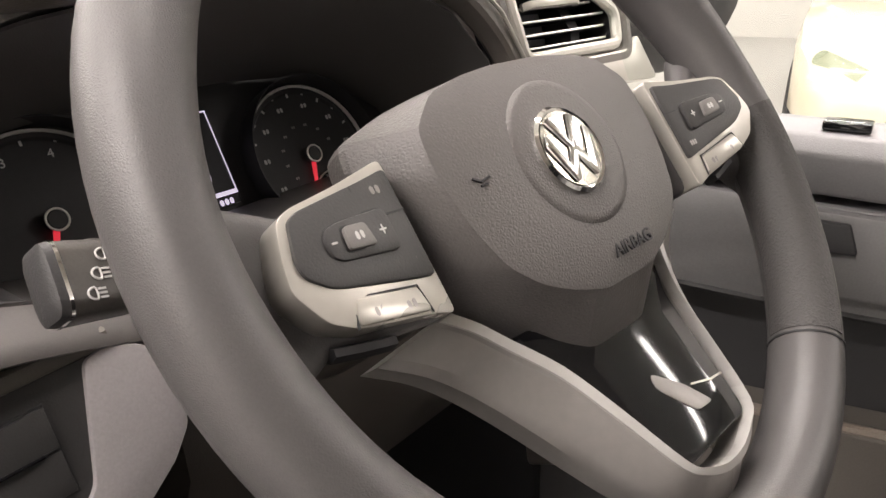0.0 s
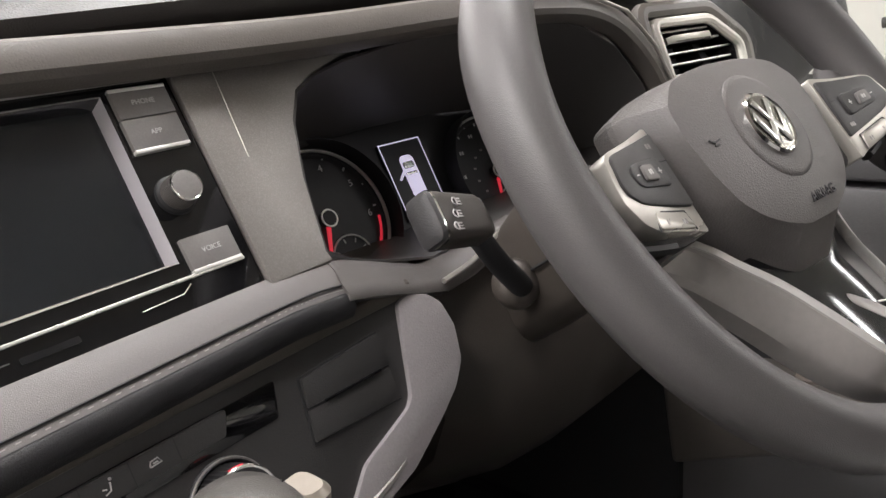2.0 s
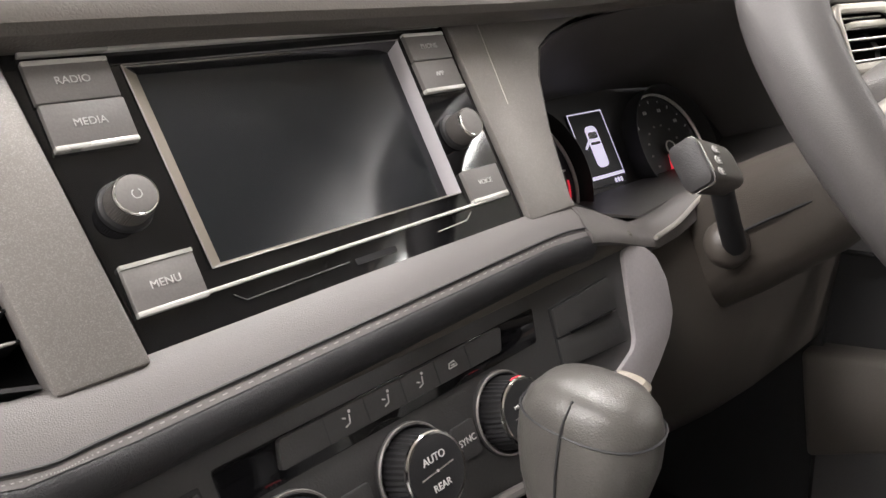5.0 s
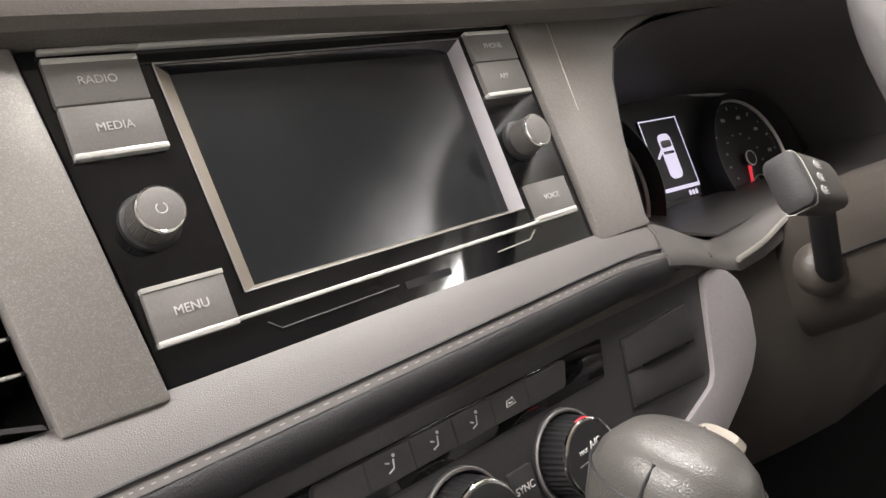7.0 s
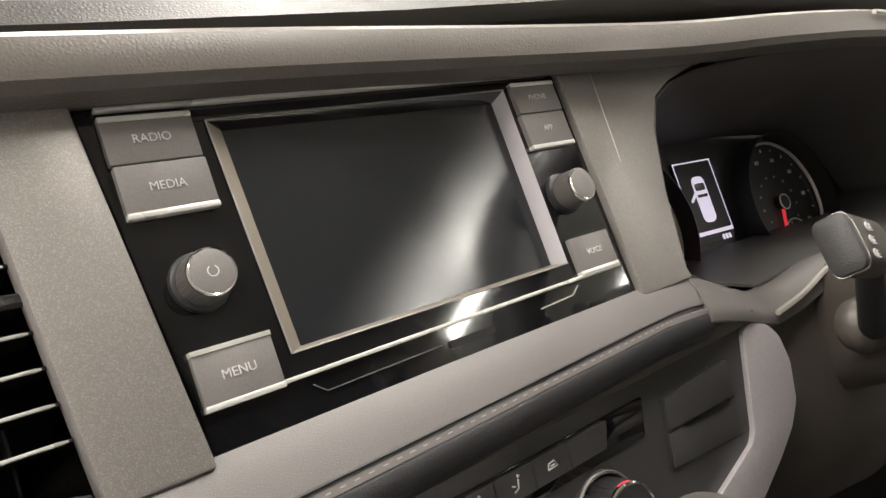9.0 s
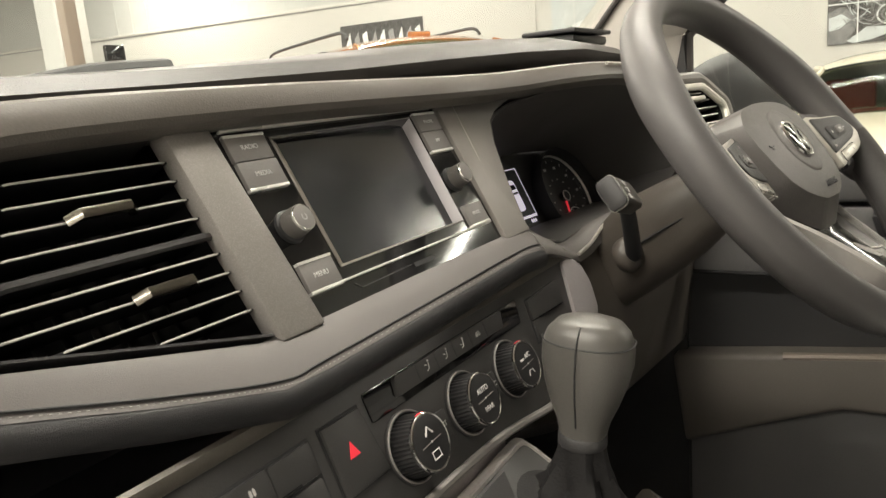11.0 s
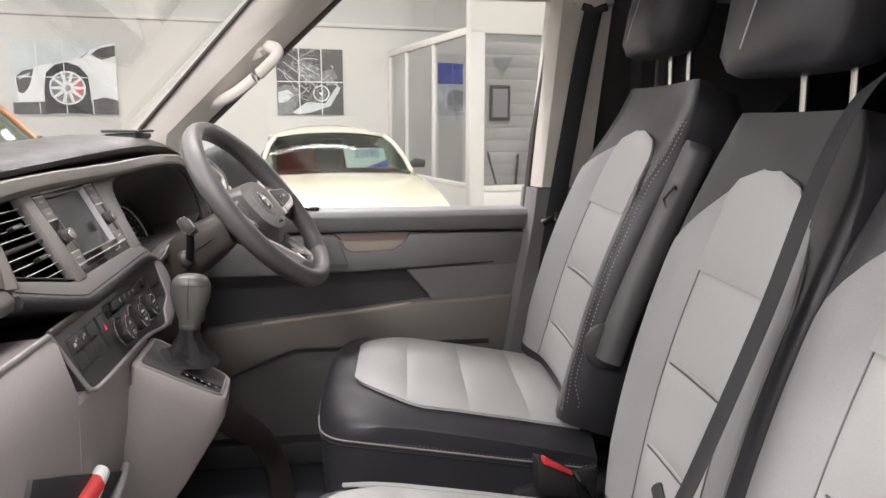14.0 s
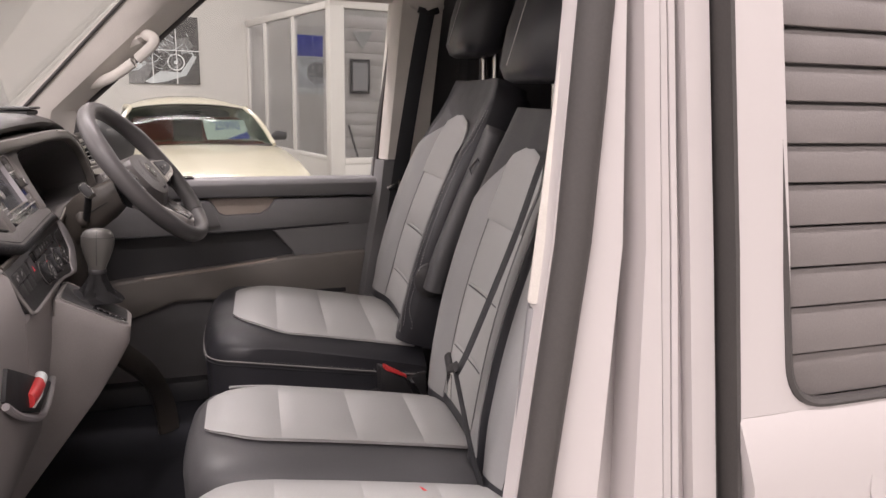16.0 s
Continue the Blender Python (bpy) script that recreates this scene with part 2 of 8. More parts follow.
def prism(front, back, bevel=0.0, seg=2):
    """A solid between two outlines with as many corners each."""
    bm = bmesh.new()
    a = [bm.verts.new(p) for p in front]
    b = [bm.verts.new(p) for p in back]
    bm.faces.new(a)
    bm.faces.new(b[::-1])
    n = len(a)
    for i in range(n):
        bm.faces.new((a[i], a[(i + 1) % n], b[(i + 1) % n], b[i]))
    bmesh.ops.recalc_face_normals(bm, faces=bm.faces)
    return bevelled(bm, bevel, seg)


def slab(place, outline, h0, h1, bevel=0.0, seg=2):
    """A plate on one of the slanted planes: outline in (u, v), from height h0 to h1."""
    return prism([place(u, v, h1) for u, v in outline], [place(u, v, h0) for u, v in outline], bevel, seg)


def box(x0, x1, y0, y1, z0, z1, bevel=0.0, seg=2):
    o = [(x0, y0), (x1, y0), (x1, y1), (x0, y1)]
    return prism([V(x, y, z1) for x, y in o], [V(x, y, z0) for x, y in o], bevel, seg)


def loft(rings, closed=True, caps=True, loop=False):
    """A skin through rings of equally many points."""
    bm = bmesh.new()
    rows = [[bm.verts.new(p) for p in ring] for ring in rings]
    n = len(rows[0])
    m = len(rows)
    for i in range(m if loop else m - 1):
        a, b = rows[i], rows[(i + 1) % m]
        for j in range(n if closed else n - 1):
            bm.faces.new((a[j], a[(j + 1) % n], b[(j + 1) % n], b[j]))
    if caps and closed and not loop:
        bm.faces.new(rows[0][::-1])
        bm.faces.new(rows[-1])
    bmesh.ops.recalc_face_normals(bm, faces=bm.faces)
    return bm


def thick(bm, t):
    """Gives an open skin its thickness."""
    bmesh.ops.recalc_face_normals(bm, faces=bm.faces)
    bmesh.ops.solidify(bm, geom=bm.faces[:], thickness=t)
    return bm


def smooth_path(points, step=8):
    """A Catmull-Rom curve through the points."""
    p = [Vector(q) for q in points]
    p = [p[0] * 2 - p[1]] + p + [p[-1] * 2 - p[-2]]
    out = []
    for i in range(1, len(p) - 2):
        for k in range(step):
            t = k / step
            a, b, c, d = p[i - 1 : i + 3]
            out.append(0.5 * (2 * b + (c - a) * t + (2 * a - 5 * b + 4 * c - d) * t * t + (3 * b - a - 3 * c + d) * t**3))
    return out + [p[-2]]


def sweep(path, rx, ry=None, up=(0, 0, 1), sides=12, loop=False, caps=True, power=1.0):
    """A rounded bar along a path; rx, ry half-widths (numbers or functions of 0..1)."""
    ry = rx if ry is None else ry
    path = [Vector(p) for p in path]
    n, rings = len(path), []
    for i, p in enumerate(path):
        t = (path[(i + 1) % n] - path[i - 1]) if loop or 0 < i < n - 1 else (path[1] - path[0] if i == 0 else path[-1] - path[-2])
        t.normalize()
        side = t.cross(Vector(up)).normalized()
        top = side.cross(t)
        s = i / max(1, n - 1)
        a, b = (rx(s) if callable(rx) else rx), (ry(s) if callable(ry) else ry)
        ring = []
        for k in range(sides):
            c, d = math.cos(2 * math.pi * k / sides), math.sin(2 * math.pi * k / sides)
            c, d = math.copysign(abs(c) ** power, c), math.copysign(abs(d) ** power, d)
            ring.append(p + side * a * c + top * b * d)
        rings.append(ring)
    return loft(rings, True, caps, loop)


def lathe(profile, at, axis, sides=32):
    """A turned shape: profile of (radius, height) from the foot up, along axis."""
    z = Vector(axis).normalized()
    x = z.orthogonal().normalized()
    y = z.cross(x)
    rings = [[Vector(at) + z * h + (x * math.cos(a) + y * math.sin(a)) * max(r, 1e-4) for a in [2 * math.pi * k / sides for k in range(sides)]] for r, h in profile]
    return loft(rings)


def join(*bms):
    out = bmesh.new()
    for b in bms:
        me = bpy.data.meshes.new("tmp")
        b.to_mesh(me)
        b.free()
        out.from_mesh(me)
        bpy.data.meshes.remove(me)
    return out


def rounded(w, h, r, n=5):
    """A rounded rectangle as (u, v) points."""
    out = []
    for cx, cy, a0 in ((w / 2 - r, h / 2 - r, 0), (-w / 2 + r, h / 2 - r, 90), (-w / 2 + r, -h / 2 + r, 180), (w / 2 - r, -h / 2 + r, 270)):
        for k in range(n + 1):
            a = radians(a0 + 90 * k / n)
            out.append((cx + r * math.cos(a), cy + r * math.sin(a)))
    return out


def shift(outline, du, dv):
    return [(u + du, v + dv) for u, v in outline]


def soften(corners, r, n=4):
    """Rounds the corners of an outline."""
    out, m = [], len(corners)
    for i in range(m):
        p, a, b = Vector(corners[i]), Vector(corners[i - 1]), Vector(corners[(i + 1) % m])
        rr = min(r, (a - p).length * 0.45, (b - p).length * 0.45)
        s, e = p + (a - p).normalized() * rr, p + (b - p).normalized() * rr
        for k in range(n + 1):
            t = k / n
            out.append(tuple((1 - t) ** 2 * s + 2 * t * (1 - t) * p + t * t * e))
    return out


def words(text, size, place, u, v, h, name, material, parent, turn=0.0, depth=0.0003, squeeze=1.0):
    """Raised print on a slanted plane, centred at (u, v)."""
    cu = bpy.data.curves.new("print", "FONT")
    cu.body, cu.size, cu.align_x, cu.align_y, cu.extrude = text, size, "CENTER", "CENTER", depth
    tmp = bpy.data.objects.new("print", cu)
    scene.collection.objects.link(tmp)
    me = bpy.data.meshes.new_from_object(tmp.evaluated_get(bpy.context.evaluated_depsgraph_get()))
    bpy.data.objects.remove(tmp)
    c, s = math.cos(radians(turn)), math.sin(radians(turn))
    for vert in me.vertices:
        x, y, z = vert.co
        x *= squeeze
        vert.co = place(u + x * c - y * s, v + x * s + y * c, h + z)
    me.materials.append(M[material])
    ob = new(name, me)
    ob.parent = parent
    return ob


def bars(place, u, v, h, w, hgt, n, name, material, parent):
    """Plain bars where print cannot be read."""
    bms = []
    for i in range(n):
        bms.append(slab(place, shift(rounded(w / n * 0.7, hgt, hgt * 0.2, 1), u - w / 2 + w / n * (i + 0.5), v), h, h + 0.0004))
    return part(name, join(*bms), material, parent, smooth=0)


def plane_frame(origin, lean):
    """Places on a plane that runs along x and leans back by the slope lean (metres of y a metre of z)."""
    k = math.hypot(1, lean)
    up, out, o = V(0, lean / k, 1 / k), V(0, -1 / k, lean / k), Vector(origin)
    return lambda u, v, h=0.0: o + V(u, 0, 0) + up * v + out * h


F = plane_frame((0, 0, 1.35), 0.53)  # fascia with the screen and the air vents
FV = lambda z: (z - 1.35) * math.hypot(1, 0.53)
P = plane_frame((0, -0.085, 1.168), 0.40)  # climate and switch panel
PV = lambda z: (z - 1.168) * math.hypot(1, 0.40)
GYAW = radians(-5.6)
g_up, g_out, g_x = V(0.0404, 0.4454, 0.8944), V(-0.0873, -0.8901, 0.4472), V(math.cos(GYAW), math.sin(GYAW), 0)


def G(u, v, h=0.0):
    """Places on the dials' plane, turned a little towards the driver."""
    return V(0.478, 0.053, 1.22) + g_x * (u - 0.478) + g_up * v + g_out * h


GV = lambda z: (z - 1.22) * math.hypot(1, 0.5)

# ---- the showroom ----
SKEW = radians(10.0)


def S(a, b, z=0.0):
    """Showroom places: a metres out from the van towards the picture wall, b metres along it."""
    c, s = math.cos(SKEW), math.sin(SKEW)
    return V(a * c - b * s, a * s + b * c, z)


def sbox(a0, a1, b0, b1, z0, z1, bevel=0.0):
    o = [(a0, b0), (a1, b0), (a1, b1), (a0, b1)]
    return prism([S(a, b, z1) for a, b in o], [S(a, b, z0) for a, b in o], bevel)


WALL = 12.05
solo("ground", sbox(-9, 16, -11, 16, -0.2, 0.0), "floor", "pale grey polished showroom floor", "floor", kind="structure")
solo("ceiling", sbox(-9, 16, -11, 16, 4.8, 5.0), "cladding", "pale ribbed showroom ceiling", "ceiling", kind="structure")
solo("wall_east", sbox(WALL, WALL + 0.2, -11, 16, 0, 3.14), "wall", "white painted showroom wall with pictures", "wall", kind="structure")
clad = thing("wall_upper", "pale ribbed metal cladding above the white wall", "wall", kind="structure")
part("cladding_sheet", sbox(WALL + 0.1, WALL + 0.3, -11, 16, 3.14, 4.8), "cladding", clad)
part("ledge", sbox(WALL - 0.03, WALL + 0.1, -11, 16, 3.15, 3.21, 0.01), "frame", clad)
part("ledge_shadow_gap", sbox(WALL - 0.012, WALL + 0.1, -11, 16, 3.132, 3.15), "grey_box", clad)
for k in range(46):
    part("rib", sbox(WALL + 0.092, WALL + 0.101, -7 + k * 0.42, -6.95 + k * 0.42, 3.22, 4.8), "cladding", clad)
solo("wall_west", sbox(-9.2, -9, -11, 16, 0, 4.8), "wall", "white painted showroom wall", "wall", kind="structure")
solo("wall_north", sbox(-9, WALL, 15.8, 16, 0, 4.8), "wall", "white painted showroom wall", "wall", kind="structure")
solo("wall_south", sbox(-9, WALL, -11.2, -11, 0, 4.8), "wall", "white painted showroom wall", "wall", kind="structure")
pipe = thing("wall_conduit", "thin white conduit with a box on the wall", "conduit")
part("pipe", sbox(WALL - 0.035, WALL - 0.02, 2.822, 2.838, 0.0, 3.16), "frame", pipe)
part("joint_box", sbox(WALL - 0.05, WALL + 0.05, 2.80, 2.86, 3.22, 3.28, 0.01), "frame", pipe)
column = thing("steel_column", "pale steel column standing before the wall", "column")
part("shaft", box(4.95, 5.35, 8.1, 8.5, 0, 4.8, 0.02), "cladding", column)
part("base_plate", box(4.85, 5.45, 8.0, 8.6, 0, 0.02), "grey_box", column)
post = thing("brown_post", "thin brown post beside the display", "post")
part("shaft", box(3.9, 4.03, 6.28, 6.40, 0, 4.8, 0.01), "brownwood", post)
display = thing("display_stand", "white stand with a dark screen", "display")
part("body", box(4.05, 4.45, 6.05, 6.3, 0, 1.9, 0.03), "frame", display)
part("screen", box(4.13, 4.33, 6.08, 6.14, 1.9, 2.12, 0.01), "gloss", display)

tube = thing("ceiling_tube", "glowing fluorescent tube under the ceiling", "ceiling light", group="ceiling tubes")
part("housing", box(-0.06, 0.06, -1.6, 1.6, 0.05, 0.19, 0.01), "frame", tube)
part("tube", sweep([(0, -1.58, 0.03), (0, 1.58, 0.03)], 0.02, sides=8), "lamp", tube)
grid = [(gx, gy) for gx in (-6.0, -2.2, 1.6, 5.4, 9.2) for gy in (-5.0, 0.5, 6.0, 11.5)]
tube.matrix_world = pose(grid[0][0], grid[0][1], 4.62)
for gx, gy in grid[1:]:
    copy_thing(tube, pose(gx, gy, 4.62))

# office box with glazed sides
office = thing("glazed_office", "white framed glass office in the showroom corner", "office", kind="structure")
A0, B0, BE = 8.3, -3.75, -3.53  # its near corner, and where its side meets the wall


def side_wall(a0, a1, half, z0, z1, bevel=0.0):
    """A piece of the office side, which runs a little askew to the picture wall."""
    at = lambda a: B0 + (BE - B0) * (a - A0) / (WALL - A0)
    o = [(a0, at(a0) - half), (a1, at(a1) - half), (a1, at(a1) + half), (a0, at(a0) + half)]
    return prism([S(a, b, z1) for a, b in o], [S(a, b, z0) for a, b in o], bevel)


for name, bm in (
    ("corner_post", sbox(A0 - 0.06, A0 + 0.12, B0 - 0.15, B0 + 0.06, 0, 2.70, 0.01)),
    ("head", sbox(A0 - 0.06, A0 + 0.12, B0 - 4.6, B0 + 0.06, 2.665, 3.3, 0.01)),
    ("head", side_wall(A0 + 0.12, WALL, 0.045, 2.66, 2.76, 0.008)),
    ("sill", sbox(A0 - 0.06, A0 + 0.1, B0 - 4.6, B0 - 0.15, 0.54, 0.62, 0.01)),
    ("lower_panel", sbox(A0 - 0.04, A0 + 0.08, B0 - 4.6, B0 - 0.15, 0.0, 0.54, 0.005)),
    ("sill", side_wall(A0 + 0.12, WALL, 0.05, 0.58, 0.64, 0.008)),
    ("lower_panel", side_wall(A0 + 0.12, WALL, 0.04, 0.0, 0.58)),
    ("post", sbox(A0 - 0.05, A0 + 0.06, B0 - 1.28, B0 - 1.21, 0.62, 2.665, 0.008)),
    ("side_panel", sbox(A0 - 0.03, A0 + 0.06, B0 - 2.9, B0 - 1.28, 0.62, 2.665, 0.004)),
    ("post", side_wall(A0 + 1.42, A0 + 1.50, 0.035, 0.64, 2.66, 0.006)),
    ("post", side_wall(A0 + 2.72, A0 + 2.80, 0.035, 0.64, 2.66, 0.006)),
    ("post", side_wall(WALL - 0.1, WALL, 0.035, 0.64, 2.66, 0.006)),
):
    part(name, bm, "frame", office)
for a0, a1 in ((A0 + 0.12, A0 + 1.42), (A0 + 1.50, A0 + 2.72), (A0 + 2.80, WALL - 0.1)):
    part("pane", side_wall(a0, a1, 0.006, 0.64, 2.66), "office_glass", office).visible_shadow = False
for b0, b1 in ((-1.21, -0.15), (-4.6, -2.9)):
    part("pane", sbox(A0 - 0.006, A0 + 0.006, B0 + b0, B0 + b1, 0.62, 2.665), "office_glass", office).visible_shadow = False
part("door_handle", sbox(A0 - 0.07, A0 - 0.03, B0 - 1.45, B0 - 1.33, 1.18, 1.21, 0.005), "steel", office)
boards = thing("office_back_wall", "grey board-clad wall inside the office", "wall", kind="structure")
for k in range(14):
    part("board", sbox(A0 + 2.0, A0 + 2.1, B0 - 4.6, B0 - 0.7, k * 0.2, k * 0.2 + 0.197, 0.004), "boards", boards)
part("end_post", sbox(A0 + 1.95, A0 + 2.15, B0 - 0.7, B0 - 0.62, 0, 2.55), "frame", boards)


def picture(name, label, a, b0, b1, z0, z1, back, cols, rows):
    ob = thing(name, label, "picture")
    w, h = (b1 - b0) / cols, (z1 - z0) / rows
    for i in range(cols):
        for j in range(rows):
            part("panel", sbox(a - 0.03, a, b0 + i * w + 0.006, b0 + (i + 1) * w - 0.006, z0 + j * h + 0.006, z0 + (j + 1) * h - 0.006), back, ob, smooth=0)
    return ob


def flat(ob, name, a, pts, material):
    """A flat printed shape on a picture."""
    part(name, prism([S(a, b, z) for b, z in pts], [S(a + 0.004, b, z) for b, z in pts]), material, ob, smooth=0)


rnd = random.Random(4)


def ring(b, z, r0, r1, n=28):
    out = [(b + r1 * math.cos(2 * math.pi * k / n), z + r1 * math.sin(2 * math.pi * k / n)) for k in range(n)]
    return out


PB1, PB0, PZ0, PZ1 = 2.565, 1.024, 1.61, 2.788
pic = picture("car_picture", "pale picture of a white sports car's front wheel in panels", WALL, PB0, PB1, PZ0, PZ1, "poster_pale", 4, 2)
LAYER = [0.034]


def print_on(ob, b1, b0, z0, z1, pts, material, name="printed_shape"):
    """Print on a picture: pts run from its upper left corner, 0 to 1 across and down."""
    LAYER[0] += 0.0006
    flat(ob, name, WALL - LAYER[0], [(b1 - (b1 - b0) * min(max(u, 0.006), 0.994), z1 - (z1 - z0) * min(max(v, 0.008), 0.992)) for u, v in pts], material)


def disc(u, v, r, stretch, a0=0, a1=360, n=28, r0=0.0):
    out = [(u + r * math.cos(radians(a0 + (a1 - a0) * k / n)), v + r * stretch * math.sin(radians(a0 + (a1 - a0) * k / n))) for k in range(n + (a1 - a0 < 360))]
    if r0:
        out += [(u + r0 * math.cos(radians(a1 - (a1 - a0) * k / n)), v + r0 * stretch * math.sin(radians(a1 - (a1 - a0) * k / n))) for k in range(n + 1)]
    return out


P1 = (pic, PB1, PB0, PZ0, PZ1)
K1 = (PB1 - PB0) / (PZ1 - PZ0)
print_on(*P1, [(0.04, 0.52), (0.10, 0.44), (0.22, 0.36), (0.42, 0.30), (0.62, 0.24), (0.74, 0.14), (0.90, 0.05), (1.0, 0.03), (1.0, 0.86), (0.06, 0.86)], "card")
print_on(*P1, [(0.04, 0.30), (0.42, 0.28), (0.64, 0.22), (0.60, 0.26), (0.30, 0.34), (0.06, 0.46)], "poster_pale")
print_on(*P1, [(0.05, 0.50), (0.12, 0.42), (0.22, 0.39), (0.17, 0.62), (0.11, 0.72), (0.06, 0.70)], "poster_dark")
print_on(*P1, [(0.07, 0.50), (0.19, 0.44), (0.18, 0.47), (0.08, 0.54)], "poster_pale")
print_on(*P1, [(0.0, 0.84), (0.32, 0.82), (0.36, 1.0), (0.0, 1.0)], "poster_dark")
print_on(*P1, [(0.74, 0.80), (0.86, 0.76), (1.0, 0.80), (1.0, 1.0), (0.72, 1.0)], "poster_dark")
print_on(*P1, [(0.76, 0.19), (0.84, 0.11), (1.0, 0.06), (1.0, 0.20), (0.86, 0.26)], "poster_dark")
print_on(*P1, [(0.64, 0.24), (0.74, 0.15), (0.72, 0.20), (0.66, 0.25)], "grey_box")
print_on(*P1, [(0.30, 0.66), (0.33, 0.44), (0.42, 0.33), (0.53, 0.30), (0.64, 0.35), (0.72, 0.48), (0.74, 0.98), (0.30, 0.98)], "tyre")
print_on(*P1, disc(0.52, 0.64, 0.172, K1), "card")
print_on(*P1, disc(0.52, 0.64, 0.155, K1), "wood_pic")
print_on(*P1, disc(0.52, 0.64, 0.135, K1, -50, 50, 12, 0.06), "redplastic")
for k in range(10):
    a = k * math.pi / 5
    c, s = math.cos(a), math.sin(a)
    print_on(*P1, [(0.52 + (c * r - s * q), 0.64 + (s * r + c * q) * K1) for r, q in ((0.02, -0.02), (0.155, -0.012), (0.155, 0.012), (0.02, 0.02))], "card")
print_on(*P1, disc(0.52, 0.64, 0.03, K1), "grey_box")
for u in (0.25, 0.5, 0.75):
    print_on(*P1, [(u - 0.004, 0.0), (u + 0.004, 0.0), (u + 0.004, 1.0), (u - 0.004, 1.0)], "card", "panel_joint")
print_on(*P1, [(0.0, 0.495), (1.0, 0.495), (1.0, 0.507), (0.0, 0.507)], "card", "panel_joint")

MB1, MB0, MZ0, MZ1 = -1.506, -2.672, 1.624, 2.766
pic2 = picture("mechanical_picture", "dark picture with tangled pale machine lines in panels", WALL, MB0, MB1, MZ0, MZ1, "poster_dark", 3, 2)
P2 = (pic2, MB1, MB0, MZ0, MZ1)
LAYER[0] = 0.034
print_on(*P2, [(0.0, 0.60), (0.14, 0.54), (0.30, 0.60), (0.36, 0.72), (0.26, 0.90), (0.20, 1.0), (0.0, 1.0)], "wood_pic")
print_on(*P2, [(0.02, 0.66), (0.16, 0.62), (0.26, 0.70), (0.14, 0.80), (0.02, 0.82)], "poster_pale")
print_on(*P2, [(0.22, 0.96), (0.44, 0.80), (0.72, 0.82), (0.90, 0.56), (0.96, 0.58), (0.80, 0.86), (0.50, 0.96), (0.30, 1.0)], "poster_pale")
print_on(*P2, [(0.30, 0.30), (0.46, 0.20), (0.62, 0.30), (0.66, 0.46), (0.50, 0.56), (0.36, 0.48)], "wood_pic")
print_on(*P2, [(0.66, 0.34), (0.84, 0.30), (0.92, 0.42), (0.80, 0.52), (0.66, 0.46)], "wood_pic")
for r, m_ in ((0.125, "card"), (0.105, "poster_dark"), (0.08, "wood_pic"), (0.055, "poster_dark"), (0.03, "card")):
    print_on(*P2, disc(0.66, 0.67, r, 1.0), m_, "printed_wheel")
for k in range(120):
    a0, u, v = rnd.random() * 6.28, 0.48 + rnd.gauss(0, 0.17), 0.40 + rnd.gauss(0, 0.19)
    r, w = 0.05 + 0.26 * rnd.random() ** 2, 0.003 + 0.006 * rnd.random()
    arc = [a0 + (0.4 + 0.8 * rnd.random()) * q / 6 for q in range(7)]
    pts = [(u + (r + w) * math.cos(a), v + (r + w) * math.sin(a)) for a in arc] + [(u + (r - w * 0.4) * math.cos(a), v + (r - w * 0.4) * math.sin(a)) for a in arc[::-1]]
    LAYER[0] -= 0.0004
    print_on(*P2, pts, ("poster_pale", "wood_pic", "poster_pale", "grey_box", "poster_dark")[k % 5], "printed_line")
for u, v, l in ((0.10, 0.20, 0.5), (0.02, 0.30, 0.45), (0.15, 0.06, 0.4)):
    print_on(*P2, [(u, v), (u + l, v + l * 0.75), (u + l, v + l * 0.75 + 0.012), (u, v + 0.012)], "poster_pale", "printed_line")
for u in (0.333, 0.667):
    print_on(*P2, [(u - 0.006, 0.0), (u + 0.006, 0.0), (u + 0.006, 1.0), (u - 0.006, 1.0)], "card", "panel_joint")
print_on(*P2, [(0.0, 0.494), (1.0, 0.494), (1.0, 0.508), (0.0, 0.508)], "card", "panel_joint")
pic3 = picture("dark_picture", "dark wide picture above the orange van", WALL, 4.86, 6.52, 1.66, 2.80, "poster_dark", 4, 2)
for k in range(9):
    b = 4.9 + k * 0.175
    flat(pic3, "printed_shape", WALL - 0.034, [(b, 2.3 + 0.1 * (k % 2)), (b + 0.1, 2.3), (b + 0.12, 2.6 - 0.08 * (k % 3)), (b + 0.02, 2.66)], "grey_box" if k % 2 else "card")
# printed stand-in for the reflection in the office's side pane
ghost = picture("reflected_picture", "blue and white picture standing in for a pane reflection", WALL, -5.3, -4.3, 1.5, 2.6, "poster_pale", 2, 2)
flat(ghost, "printed_shape", WALL - 0.036, [(-5.28, 2.2), (-4.32, 2.2), (-4.32, 2.58), (-5.28, 2.58)], "blue")
flat(ghost, "printed_shape", WALL - 0.036, ring(-4.8, 1.9, 0, 0.2), "grey_box")
board_a = A0 + 1.99
tri_sign = thing("triangle_sign", "small grey triangular sign on the office boards", "sign")
part("plate", prism([S(board_a - 0.02, b, z) for b, z in ((-5.2, 2.56), (-4.81, 2.53), (-5.01, 2.27))], [S(board_a, b, z) for b, z in ((-5.2, 2.56), (-4.81, 2.53), (-5.01, 2.27))]), "grey_box", tri_sign)
fr = thing("framed_notice", "dark framed notice on the office boards", "picture frame")
part("frame", sbox(board_a - 0.03, board_a, -5.14, -4.775, 1.52, 2.10, 0.005), "panel", fr)
part("sheet", sbox(board_a - 0.035, board_a - 0.031, -5.09, -4.825, 1.58, 2.04), "grey_box", fr)
coat = thing("coat_stand", "thin dark stand inside the office", "stand")
